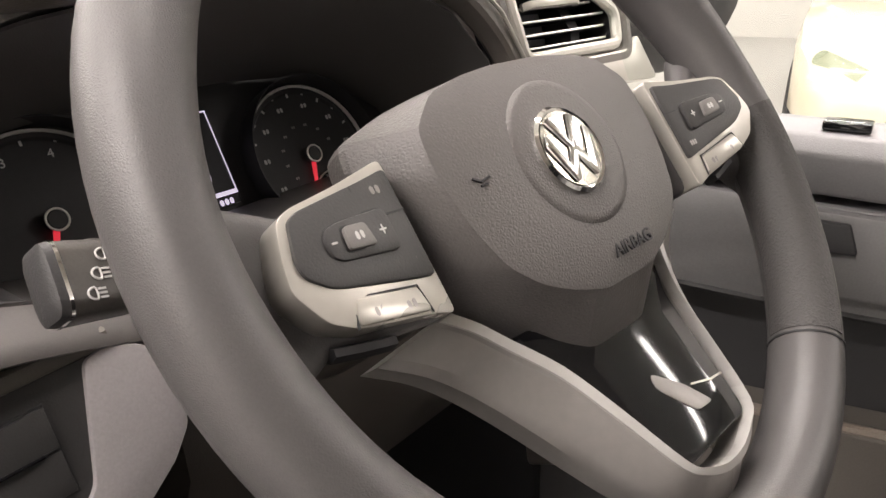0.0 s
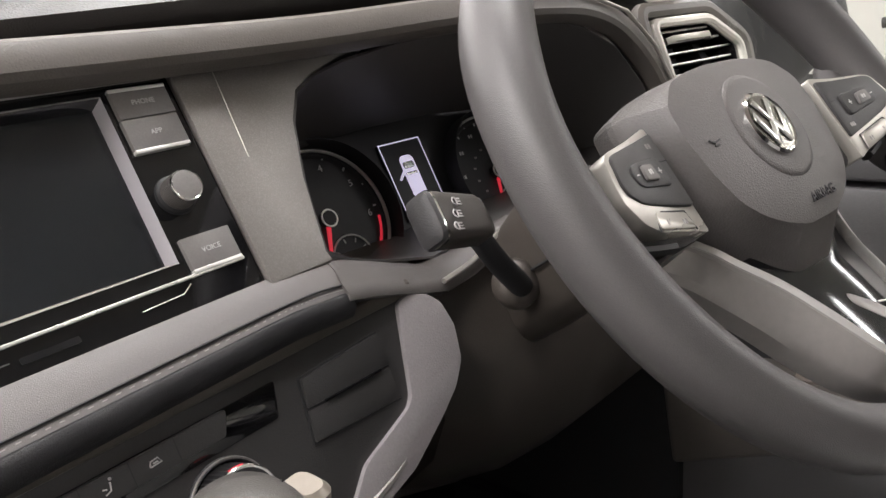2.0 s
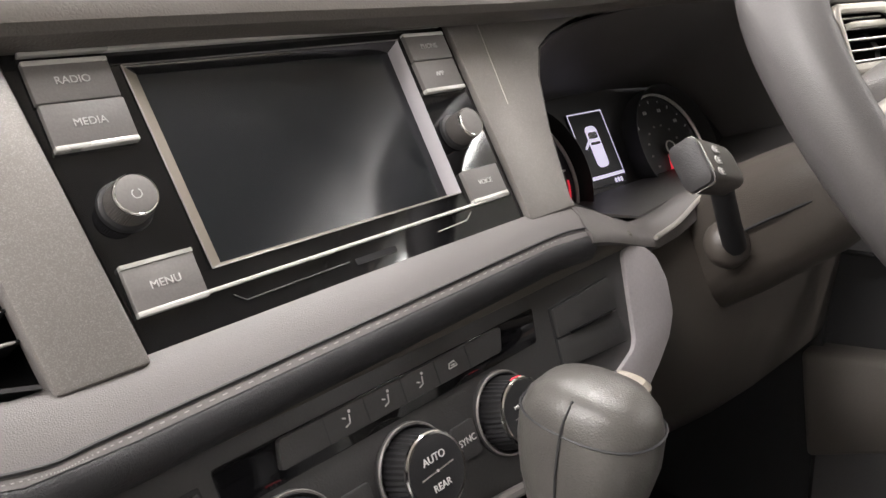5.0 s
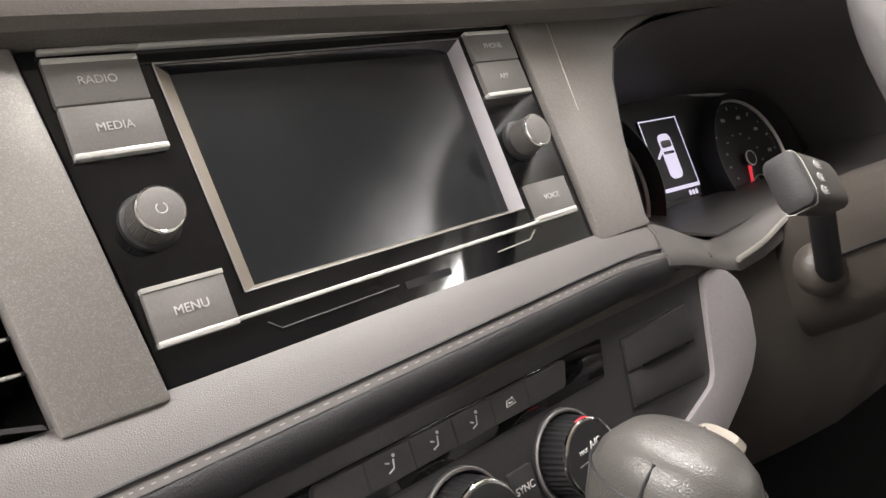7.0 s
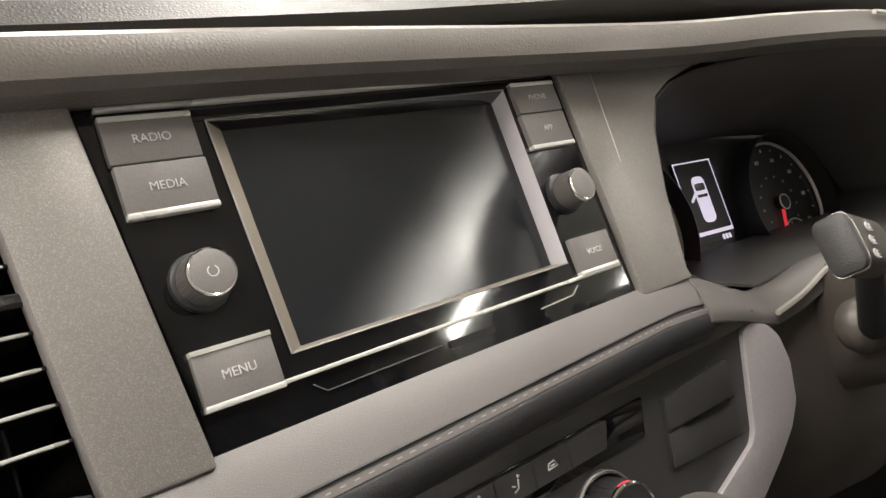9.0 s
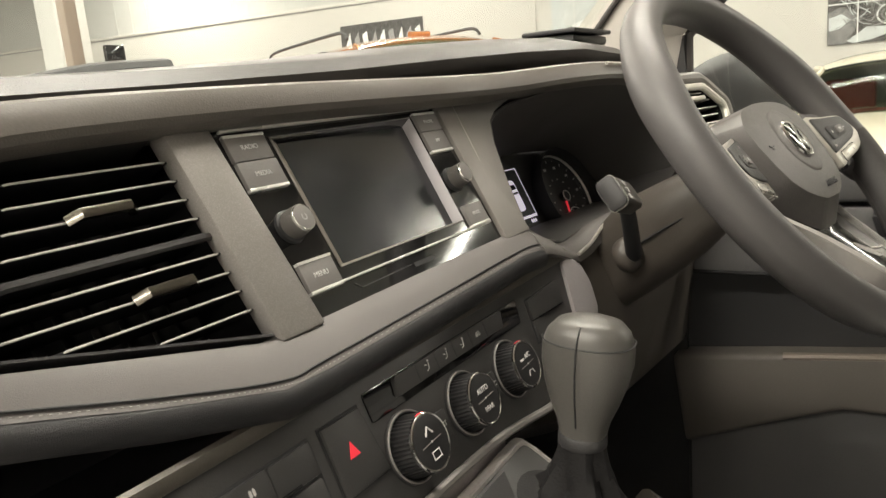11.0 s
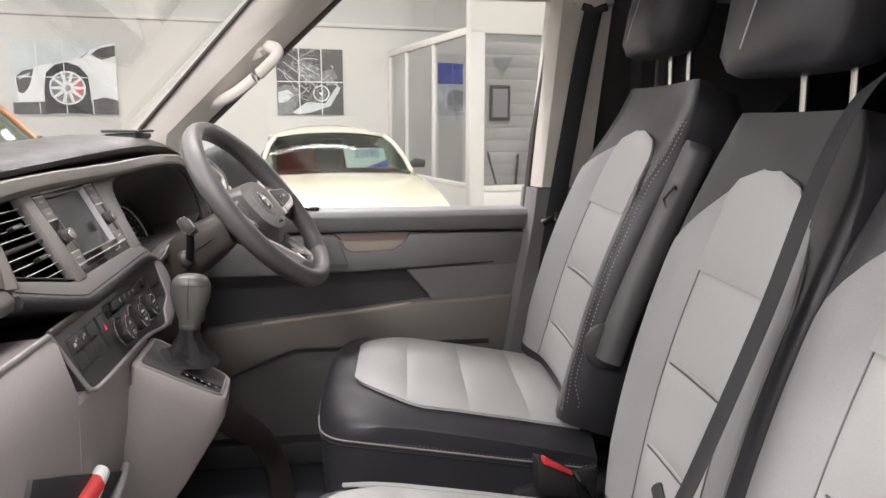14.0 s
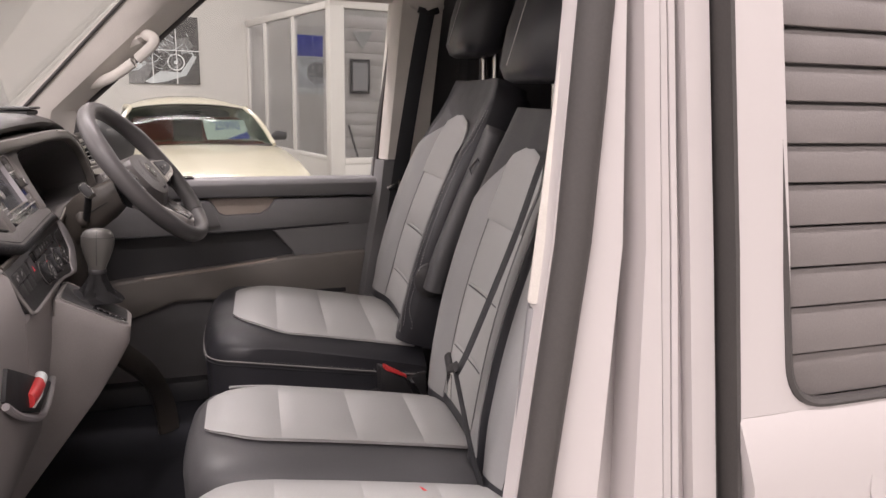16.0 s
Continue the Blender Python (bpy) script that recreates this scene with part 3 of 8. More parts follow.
part("pole", sweep([S(board_a - 0.06, -5.22, 0), S(board_a - 0.06, -5.28, 0.97)], 0.025, sides=8), "panel", coat)
part("leg", sweep([S(board_a - 0.06, -5.0, 0.1), S(board_a - 0.06, -4.73, 1.01)], 0.02, sides=8), "panel", coat)

side_frame = thing("narrow_frame", "dark narrow picture frame on the office boards", "picture frame")
part("frame", sbox(board_a - 0.03, board_a, -6.05, -5.88, 1.53, 2.17, 0.005), "panel", side_frame)

# ---- van shell ----
solo("floor", box(-0.86, 0.9, -2.6, 0.75, 0.44, 0.5), "carpet", "black carpet floor of the van cab", "van floor", kind="structure")
mat_ob = thing("footwell_mat", "black carpet mat with small studs on the van floor", "floor mat")
part("mat", box(-0.8, 0.1, -0.35, 0.3, 0.503, 0.512, 0.004), "carpet", mat_ob)
bm = bmesh.new()
for i in range(7):
    for j in range(5):
        bm = join(bm, lathe([(0.004, 0), (0.004, 0.002), (0.002, 0.003)], (-0.42 + i * 0.016, -0.1 + j * 0.016, 0.512), (0, 0, 1), 6))
part("studs", bm, "key", mat_ob)
solo("ceiling_cab", loft([[V(x, -0.3, 1.87), V(x, -2.6, 1.9), V(x, -2.6, 1.97), V(x, -0.28, 1.93)] for x in (-0.82, -0.4, 0, 0.4, 0.82)]), "trim_cream", "pale headliner of the van cab", "headliner", kind="structure")
solo("bulkhead_frame", box(-0.86, 0.88, -2.62, -2.58, 0.5, 1.9), "seat_dark", "dark rear cabin wall", "rear wall", kind="structure")
rear_seat = thing("rear_bench", "dark folded bench in the rear cabin", "bench")
part("backrest", box(-0.3, 0.7, -2.1, -1.95, 0.5, 1.3, 0.05), "seat_dark", rear_seat)
for sx in (-0.86, 0.875):
    solo("side_lining", box(sx - 0.015, sx + 0.015, -0.06, 0.5, 0.5, 1.36), "trim_dark", "dark lining beside the footwell", "trim", kind="structure")
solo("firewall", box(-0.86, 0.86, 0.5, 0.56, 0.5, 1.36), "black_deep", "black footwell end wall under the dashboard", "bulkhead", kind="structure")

# side of the body behind the passenger door, leaning in towards the roof
ZS = (0.35, 0.7, 1.05, 1.2, 1.34, 1.46, 1.58, 1.75, 1.92)


def edge_y(e, z):
    """Where an upright edge of the body side runs: e holds its y at three heights."""
    top, mid, low = e
    if z > 1.34:
        return mid + (top - mid) * (z - 1.34) / 0.24
    return mid + (low - mid) * (1.34 - z) / 0.29


def body_strip(e0, x0, e1, x1, back=0.03):
    """An upright strip of bodywork between two edges at their depths."""
    lean = lambda z: 0.10 * max(0.0, z - 1.6) ** 1.2
    return loft([[V(x0 + lean(z), edge_y(e0, z), z), V(x1 + lean(z), edge_y(e1, z), z), V(x1 + lean(z) + back, edge_y(e1, z), z), V(x0 + lean(z) + back, edge_y(e0, z), z)] for z in ZS])


SEAL_IN, SEAL_OUT = (-0.748, -0.735, -0.704), (-0.778, -0.768, -0.737)
HOLLOW_IN, HOLLOW_OUT = (-0.783, -0.797, -0.786), (-0.792, -0.815, -0.824)
SEAM_A, SEAM_B = (-0.806, -0.830, -0.859), (-0.815, -0.842, -0.871)
GROOVE_IN, GROOVE_OUT = (-0.819, -0.846, -0.876), (-0.826, -0.857, -0.891)
GAP_IN, GAP_OUT = (-0.850, -0.882, -0.918), (-0.858, -0.893, -0.931)
WIN = (-0.907, -0.950, -0.994)
pillar = thing("door_pillar", "white painted pillar of the open passenger doorway", "van pillar")
part("painted_face", body_strip(SEAL_IN, -0.868, HOLLOW_IN, -0.905), "paint", pillar)
part("hollow_side", body_strip(HOLLOW_IN, -0.905, HOLLOW_OUT, -0.872), "paint", pillar)
part("hollow_wall", body_strip(HOLLOW_OUT, -0.872, tuple(q - 0.003 for q in HOLLOW_OUT), -0.916), "paint", pillar)
part("painted_flange", body_strip(tuple(q - 0.003 for q in HOLLOW_OUT), -0.916, SEAM_A, -0.925), "paint", pillar)
part("seam_bead", body_strip(tuple(q - 0.0012 for q in SEAM_A), -0.9245, tuple(q + 0.0012 for q in SEAM_B), -0.9245), "paint", pillar, "raised painted seam")
part("seam_joint", body_strip(SEAM_A, -0.921, SEAM_B, -0.921), "paint", pillar)
part("painted_step", body_strip(SEAM_B, -0.926, GROOVE_IN, -0.930), "paint", pillar)
part("groove", body_strip(GROOVE_IN, -0.930, GROOVE_OUT, -0.918), "paint", pillar)
part("painted_rim", body_strip(GROOVE_OUT, -0.936, GAP_IN, -0.941), "paint", pillar)
part("weather_seal", loft([[V(-0.882 + 0.020 * math.cos(a) + 0.1 * max(0, z - 1.6) ** 1.2, (edge_y(SEAL_IN, z) + edge_y(SEAL_OUT, z)) / 2 + 0.019 * math.sin(a), z) for a in np.linspace(0, 2 * math.pi, 14, endpoint=False)] for z in ZS]), "rubber", pillar, "black rubber door seal")
part("gap_seal", body_strip(GAP_IN, -0.928, GAP_OUT, -0.935), "rubber", pillar, "black rubber gap seal")
cover = thing("pillar_trim", "pale upper pillar cover beside the seat belt", "pillar trim")
part("upper_cover", prism([V(-0.845, -0.718, 1.266), V(-0.845, -0.778, 1.9), V(-0.85, -0.82, 1.9), V(-0.87, -0.745, 1.266)], [V(-0.815, -0.739, 1.266), V(-0.81, -0.808, 1.9), V(-0.8, -0.88, 1.9), V(-0.8, -0.86, 1.266)], 0.005), "trim_cream", cover)
part("lower_cover", prism([V(-0.850, -0.66, 0.5), V(-0.842, -0.722, 1.262), V(-0.87, -0.745, 1.262), V(-0.87, -0.70, 0.5)], [V(-0.84, -0.69, 0.5), V(-0.82, -0.732, 1.262), V(-0.8, -0.86, 1.262), V(-0.8, -0.86, 0.5)], 0.004), "trim_grey", cover, "mid-grey lower pillar cover")

slider = thing("sliding_door", "white sliding side door with a pleated window panel", "van door")
Y1 = -2.2
lean = lambda z: 0.10 * max(0.0, z - 1.6) ** 1.2
SKIN = -0.965


def door_plate(e0, e1, z0, z1, d=0.0, t=0.03):
    zs = [z0] + [z for z in ZS if z0 < z < z1] + [z1]
    return loft([[V(SKIN + d + lean(z), e0(z), z), V(SKIN + d + lean(z), e1(z), z), V(SKIN + d + lean(z) + t, e1(z), z), V(SKIN + d + lean(z) + t, e0(z), z)] for z in zs])


front = lambda z: edge_y(GAP_OUT, z)
win = lambda z: edge_y(WIN, z)
rear = lambda z: -2.1
part("front_frame", door_plate(front, lambda z: win(z) - 0.008, 1.158, 1.92), "paint", slider)
part("rear_frame", door_plate(rear, lambda z: Y1, 1.158, 1.92), "paint", slider)
part("top_rail", door_plate(lambda z: win(z) - 0.008, rear, 1.78, 1.92), "paint", slider)
rings = []
for z, d in ((0.35, 0.03), (0.6, 0.0), (0.95, -0.008), (1.08, -0.011), (1.130, -0.010), (1.1575, 0.0)):
    rings.append([V(SKIN + d, front(z) - (0.010 if z < 1.13 else 0.0), z), V(SKIN + d, Y1, z), V(SKIN + 0.03, Y1, z), V(SKIN + 0.03, front(z), z)])
part("lower_panel", loft(rings), "paint", slider, smooth=20)
side = lambda y, z, d: V(SKIN + d + lean(z), y + win(z) - win(1.34), z)
outline = soften([(-0.955, 1.163), (-2.08, 1.163), (-2.08, 1.785), (-0.955, 1.785)], 0.055, 7)
part("window_seal", sweep([side(y, z, 0.004) for y, z in outline], 0.006, 0.008, up=(1, 0, 0), sides=8, loop=True, caps=False), "rubber", slider, "black window seal")
fill = sorted([q for q in outline if q[0] > -1.012 and q[1] < 1.22], key=lambda q: q[0])
fill = [(-0.945, 1.157), (-1.03, 1.157)] + fill + [(-0.945, 1.222)]
part("corner_fill", prism([side(y, z, 0.0005) for y, z in fill], [side(y, z, 0.02) for y, z in fill]), "paint", slider)
part("edge_seal", loft([[V(-0.930, edge_y(GAP_OUT, z) + 0.004, z), V(SKIN - 0.001, edge_y(GAP_OUT, z) + 0.004, z), V(SKIN - 0.001, edge_y(GAP_OUT, z) - 0.001, z), V(-0.930, edge_y(GAP_OUT, z) - 0.001, z)] for z in ZS]), "rubber", slider, "black rubber edge seal")
pleats = part("pleated_panel", prism([side(y, z, 0.020) for y, z in outline], [side(y, z, 0.030) for y, z in outline]), "shutter", slider, "dark grey pleated panel behind the window")
for k, (z0, z1) in enumerate(zip((1.165, 1.219, 1.273, 1.317, 1.362, 1.407, 1.447, 1.489, 1.526, 1.561, 1.597, 1.633, 1.67, 1.705, 1.74), (1.219, 1.273, 1.317, 1.362, 1.407, 1.447, 1.489, 1.526, 1.561, 1.597, 1.633, 1.67, 1.705, 1.74, 1.775))):
    o = [(-0.958, z0 + 0.0015), (-2.07, z0 - 0.0005), (-2.07, z1 - 0.0035), (-0.958, z1 - 0.0015)]
    if k == 0:
        o = [(-0.985, z0 + 0.004), (-2.07, z0 + 0.001), (-2.07, z1 - 0.0035), (-0.958, z1 - 0.0015), (-0.960, z0 + 0.03)]
    fr_ = [side(y, z, 0.008 + (0.005 if z > (z0 + z1) / 2 - 0.008 else 0.0)) for y, z in o]
    part("slat", bevelled(prism(fr_, [side(y, z, 0.022) for y, z in o]), 0.002), "shutter", pleats)
part("handle_recess", lathe([(0.055, -0.002), (0.055, 0.001), (0.05, 0.0005), (0.0, -0.001)], V(SKIN - 0.0105, -1.16, 1.06), V(-1, 0, 0.05), 32), "paint", slider)
part("roof_gutter", box(-0.9, -0.78, -2.2, -0.3, 1.9, 1.96, 0.02), "paint", slider)

# windscreen, pillars and roof rail of the driver's side
AP0, AP1 = V(0.80, 0.115, 1.43), V(0.70, -0.40, 1.93)  # windscreen edge of the pillar
BP0, BP1 = V(0.865, -0.06, 1.43), V(0.80, -0.55, 1.88)  # window edge of the pillar
a_pillar = thing("windscreen_pillar", "pale grey windscreen pillar cover with a handle", "pillar trim")
rings = []
for k in range(9):
    t = k / 8
    a, b = AP0.lerp(AP1, t), BP0.lerp(BP1, t)
    mid = (a + b) / 2 + V(-0.035, -0.03, 0.0)
    q1, q2 = a.lerp(mid, 0.55) + V(-0.006, 0, 0), b.lerp(mid, 0.55) + V(-0.008, 0, 0)
    rings.append([a, q1, mid, q2, b, b + V(0.03, 0.03, 0), a + V(0.012, 0.004, 0)])
lowr = [p + V(0.0, 0.03, -0.16) for p in rings[0]]
part("cover", loft([lowr] + rings), "trim_cream", a_pillar)
part("window_edge", sweep([BP0 + V(0.01, -0.006, -0.2), BP0 + V(0.008, -0.008, 0), BP1 + V(0.008, -0.008, 0)], 0.008, sides=6), "rubber", a_pillar, "black window seal")
part("screen_edge", sweep([AP0 + V(0.0, 0.004, -0.05), AP1 + V(0.0, 0.004, 0)], 0.005, sides=8), "rubber", a_pillar, "black windscreen edge")
gt, gb = V(0.785, -0.252, 1.635), V(0.838, -0.108, 1.516)
gd = (gt - gb).normalized()
inn = V(-0.05, -0.055, 0.0)
handle = thing("grab_handle", "pale grey moulded handle on the windscreen pillar", "grab handle")
pts = smooth_path([gb + gd * -0.03 + V(0.01, 0.02, 0), gb + gd * 0.0 + inn * 0.55, gb + gd * 0.05 + inn * 0.95, gt - gd * 0.04 + inn * 0.95, gt + gd * 0.0 + inn * 0.6, gt + gd * 0.03 + V(0.01, 0.02, 0)], 8)
part("grip", sweep(pts, 0.013, 0.017, up=gd, sides=12), "trim_cream", handle)
for q in (gb, gt):
    part("foot", sweep([q + V(0.02, 0.02, 0) - gd * 0.03, q + V(0.0, 0.005, 0) + gd * 0.0, q + V(0.02, 0.02, 0) + gd * 0.03], 0.02, 0.02, sides=8), "trim_cream", handle)

ws = bmesh.new()
vs = [ws.verts.new(p) for p in (V(-0.82, 0.12, 1.40), V(0.80, 0.125, 1.40), V(0.70, -0.385, 1.93), V(-0.72, -0.385, 1.93), V(0, 0.34, 1.40), V(0, -0.26, 1.93))]
ws.faces.new((vs[0], vs[4], vs[5], vs[3]))
ws.faces.new((vs[4], vs[1], vs[2], vs[5]))
wind = solo("window_windscreen", thick(ws, 0.006), "glass", "clear curved windscreen", "windscreen", kind="structure")
wind.visible_shadow = False
solo("roof_header", prism([V(-0.72, -0.37, 1.93), V(0.72, -0.37, 1.93), V(0.72, -0.5, 1.87), V(-0.72, -0.5, 1.87)], [V(-0.72, -0.37, 1.98), V(0.72, -0.37, 1.98), V(0.72, -0.5, 1.98), V(-0.72, -0.5, 1.98)]), "trim_cream", "pale windscreen header", "trim", kind="structure")
left_ap = thing("windscreen_pillar", "pale grey pillar cover on the passenger side", "pillar trim")
part("cover", prism([V(-0.82, 0.10, 1.40), V(-0.87, -0.02, 1.40), V(-0.80, -0.5, 1.9), V(-0.72, -0.39, 1.93)], [V(-0.86, 0.12, 1.40), V(-0.91, 0.0, 1.40), V(-0.84, -0.48, 1.92), V(-0.76, -0.37, 1.95)], 0.01), "trim_cream", left_ap)

# driver's door
door = thing("door_1", "closed grey driver's door with window and pocket", "van door", kind="structure")
XD = 0.86
# upper rail under the window
rail = []
for y in np.linspace(0.02, -0.985, 14):
    rail.append([V(0.842, y, 1.222), V(0.90, y, 1.226), V(0.915, y, 1.165), V(0.872, y, 1.160), V(0.842, y, 1.166), V(0.830, y, 1.206)])
part("window_rail", bevelled(loft(rail), 0.004), "trim_grey", door)
panel_uv = [(0.02, 1.145), (-0.955, 1.145), (-0.90, 0.80), (-0.87, 0.55), (0.02, 0.55)]
part("panel", prism([V(XD + 0.02, y, z) for y, z in panel_uv], [V(XD + 0.06, y, z) for y, z in panel_uv]), "trim_grey", door)
# middle board with the pull recess
mid_uv = [(-0.02, 1.156), (-0.415, 1.156), (-0.43, 1.142), (-0.445, 1.115), (-0.465, 1.106), (-0.575, 1.110), (-0.60, 1.126), (-0.622, 1.156), (-0.955, 1.156), (-0.94, 1.068), (-0.86, 1.064), (-0.62, 1.058), (-0.30, 1.048), (-0.02, 1.048)]
part("arm_board", prism([V(0.845, y, z) for y, z in mid_uv], [V(0.885, y, z) for y, z in mid_uv], 0.004), "trim_grey", door)
pull = part("pull_recess", prism([V(0.872, y, z) for y, z in [(-0.40, 1.158), (-0.40, 1.09), (-0.64, 1.09), (-0.64, 1.158)]], [V(0.89, y, z) for y, z in [(-0.40, 1.158), (-0.40, 1.09), (-0.64, 1.09), (-0.64, 1.158)]]), "trim_tan", door, "pale brown pull recess")
latch_uv = [(-0.33, 1.154), (-0.42, 1.154), (-0.45, 1.075), (-0.36, 1.07)]
part("latch_cover", prism([V(0.834, y, z) for y, z in latch_uv], [V(0.85, y, z) for y, z in latch_uv], 0.005), "trim_grey", door)
latch_in = [(-0.33, 1.146), (-0.375, 1.146), (-0.385, 1.118), (-0.34, 1.115)]
part("latch_handle", prism([V(0.828, y, z) for y, z in latch_in], [V(0.84, y, z) for y, z in latch_in], 0.003), "trim_dark", door, "dark door latch")
# dark recess and pocket shelf
dark_uv = [(-0.05, 1.05), (-0.60, 1.058), (-0.612, 1.05), (-0.675, 0.985), (-0.675, 0.95), (-0.05, 0.90)]
part("pocket_recess", prism([V(0.876, y, z) for y, z in dark_uv], [V(0.9, y, z) for y, z in dark_uv]), "trim_dark", door, "dark pocket recess")
rim_uv = [(-0.606, 1.060), (-0.86, 1.066), (-0.945, 1.070), (-0.915, 0.975), (-0.80, 0.970), (-0.690, 0.964), (-0.675, 0.968), (-0.672, 0.982), (-0.620, 1.044)]
part("rear_field", prism([V(0.846, y, z) for y, z in rim_uv], [V(0.885, y, z) for y, z in rim_uv], 0.006, 3), "trim_grey", door)
board_uv = [(-0.04, 0.900), (-0.215, 0.920), (-0.45, 0.943), (-0.66, 0.966), (-0.80, 0.974), (-0.915, 0.979), (-0.897, 0.81), (-0.60, 0.838), (-0.30, 0.838), (-0.20, 0.80), (-0.06, 0.74)]
part("pocket_board", prism([V(0.832, y, z) for y, z in board_uv], [V(0.888, y, z) for y, z in board_uv], 0.010, 3), "pocket", door, "grey pocket board tinted by warm light")
# pale strip paints the light along the board's upper edge
part("pocket_edge", sweep(smooth_path([(0.838, -0.215, 0.9165), (0.838, -0.45, 0.9395), (0.839, -0.62, 0.9590)], 5), lambda s: 0.0085 * (1 - 0.7 * s), 0.006, sides=8), "trim_tan", door, "pocket edge painted pale as if lit")
part("groove", sweep([V(0.846, -0.05, 1.047), V(0.846, -0.3, 1.049), V(0.845, -0.62, 1.06), V(0.848, -0.86, 1.072)], 0.004, sides=6), "black_deep", door)
part("lock_pin", box(0.85, 0.875, -0.375, -0.335, 1.224, 1.232, 0.002), "gloss", door, "black window pin slot")
part("lower_slot", box(0.829, 0.86, -0.845, -0.70, 0.838, 0.852, 0.002), "black_deep", door)
part("window_frame_rear", sweep([V(0.875, -0.955, 1.2), V(0.868, -0.975, 1.42), V(0.84, -1.02, 1.75), V(0.81, -1.05, 1.88)], 0.012, sides=6), "rubber", door, "black window run seal")
pane = part("pane", prism([V(0.885, 0.0, 1.22), V(0.885, -0.96, 1.22), V(0.845, -1.03, 1.78), V(0.845, -0.44, 1.78), V(0.88, -0.06, 1.43)], [V(0.889, 0.0, 1.22), V(0.889, -0.96, 1.22), V(0.849, -1.03, 1.78), V(0.849, -0.44, 1.78), V(0.884, -0.06, 1.43)]), "glass", door)
pane.visible_shadow = False
part("outer_skin", box(0.915, 0.97, -0.99, 0.1, 0.35, 1.2, 0.02), "paint", door)
part("corner_fill", prism([V(0.86, 0.10, 1.22), V(0.86, -0.08, 1.22), V(0.865, -0.06, 1.43), V(0.85, 0.11, 1.43)], [V(0.9, 0.10, 1.22), V(0.9, -0.08, 1.22), V(0.9, -0.06, 1.43), V(0.9, 0.11, 1.43)]), "dash_dark", door)
solo("roof_rail", prism([V(0.80, -0.5, 1.88), V(0.84, -0.44, 1.78), V(0.84, -1.1, 1.78), V(0.80, -1.1, 1.88)], [V(0.88, -0.5, 1.93), V(0.9, -0.44, 1.80), V(0.9, -1.1, 1.80), V(0.88, -1.1, 1.93)]), "trim_cream", "pale roof rail over the driver's door", "trim", kind="structure")

b_pillar = thing("belt_pillar", "grey and pale belt pillar beside the driver's seat", "pillar trim")
def bp(y0, y1, z0, z1, x0, x1):
    n = 8
    rings = []
    for k in range(n + 1):
        z = z0 + (z1 - z0) * k / n
        o = -0.09 * max(0, z - 1.2) - 0.19 * min(0, z - 1.2)
        dx = -0.05 * max(0, z - 1.25)
        rings.append([V(x0 + dx, y0 + o * 0.9, z), V(x0 + 0.02 + dx, y0 + 0.012 + o * 0.9, z), V(x1 + dx, y0 + 0.02 + o * 0.9, z), V(x1 + dx, y1 - 0.03 + min(0.0, o), z), V(x0 + dx, y1 - 0.03 + min(0.0, o), z)])
    return loft(rings)
part("upper_cover", bp(-0.975, -1.075, 1.285, 1.9, 0.80, 0.9), "trim_cream", b_pillar)
part("lower_cover", bp(-0.965, -1.24, 0.5, 1.282, 0.81, 0.9), "trim_grey", b_pillar, "dark grey lower cover")
part("inner_panel", box(0.862, 0.9, -1.27, -1.04, 0.5, 1.9), "seat_mid", b_pillar, "dark grey panel behind the belt")
solo("rear_side_trim", prism([V(0.84, -1.26, 0.5), V(0.84, -2.6, 0.5), V(0.84, -2.6, 1.9), V(0.81, -1.26, 1.9)], [V(0.9, -1.24, 0.5), V(0.9, -2.6, 0.5), V(0.9, -2.6, 1.9), V(0.9, -1.24, 1.9)]), "seat_mid", "grey rear cabin side lining", "wall", kind="structure")
lining = thing("rear_window_trim", "grey window surround of the rear cabin", "window trim")
part("surround", sweep([V(0.82, y, z) for y, z in soften([(-1.32, 1.25), (-2.2, 1.25), (-2.2, 1.8), (-1.32, 1.8)], 0.08, 4)], 0.02, 0.012, up=(1, 0, 0), sides=8, loop=True, caps=False), "trim_grey", lining)
solo("rear_left_lining", box(-0.9, -0.87, -2.6, -0.96, 0.5, 1.9), "seat_mid", "grey rear cabin side lining", "wall", kind="structure")

# outside mirror
mirror = thing("door_mirror", "black outside mirror on the driver's door", "mirror")
part("housing", sweep(smooth_path([V(0.94, -0.02, 1.24), V(0.965, -0.05, 1.29), V(1.01, -0.10, 1.315), V(1.06, -0.145, 1.31), V(1.09, -0.17, 1.29)], 4), lambda s: 0.02 + 0.025 * math.sin(s * 2.8), lambda s: 0.03 + 0.055 * math.sin(s * 2.7), sides=16), "dash_dark", mirror)
part("foot", box(0.89, 0.96, -0.05, 0.03, 1.21, 1.26, 0.012), "dash_dark", mirror)
mq = [V(0.968, -0.105, 1.262), V(1.055, -0.180, 1.258), V(1.055, -0.180, 1.36), V(0.968, -0.105, 1.365)]
part("glass", prism(mq, [q + V(0.015, 0.02, 0) for q in mq], 0.006), "chrome", mirror, "silvered mirror glass")

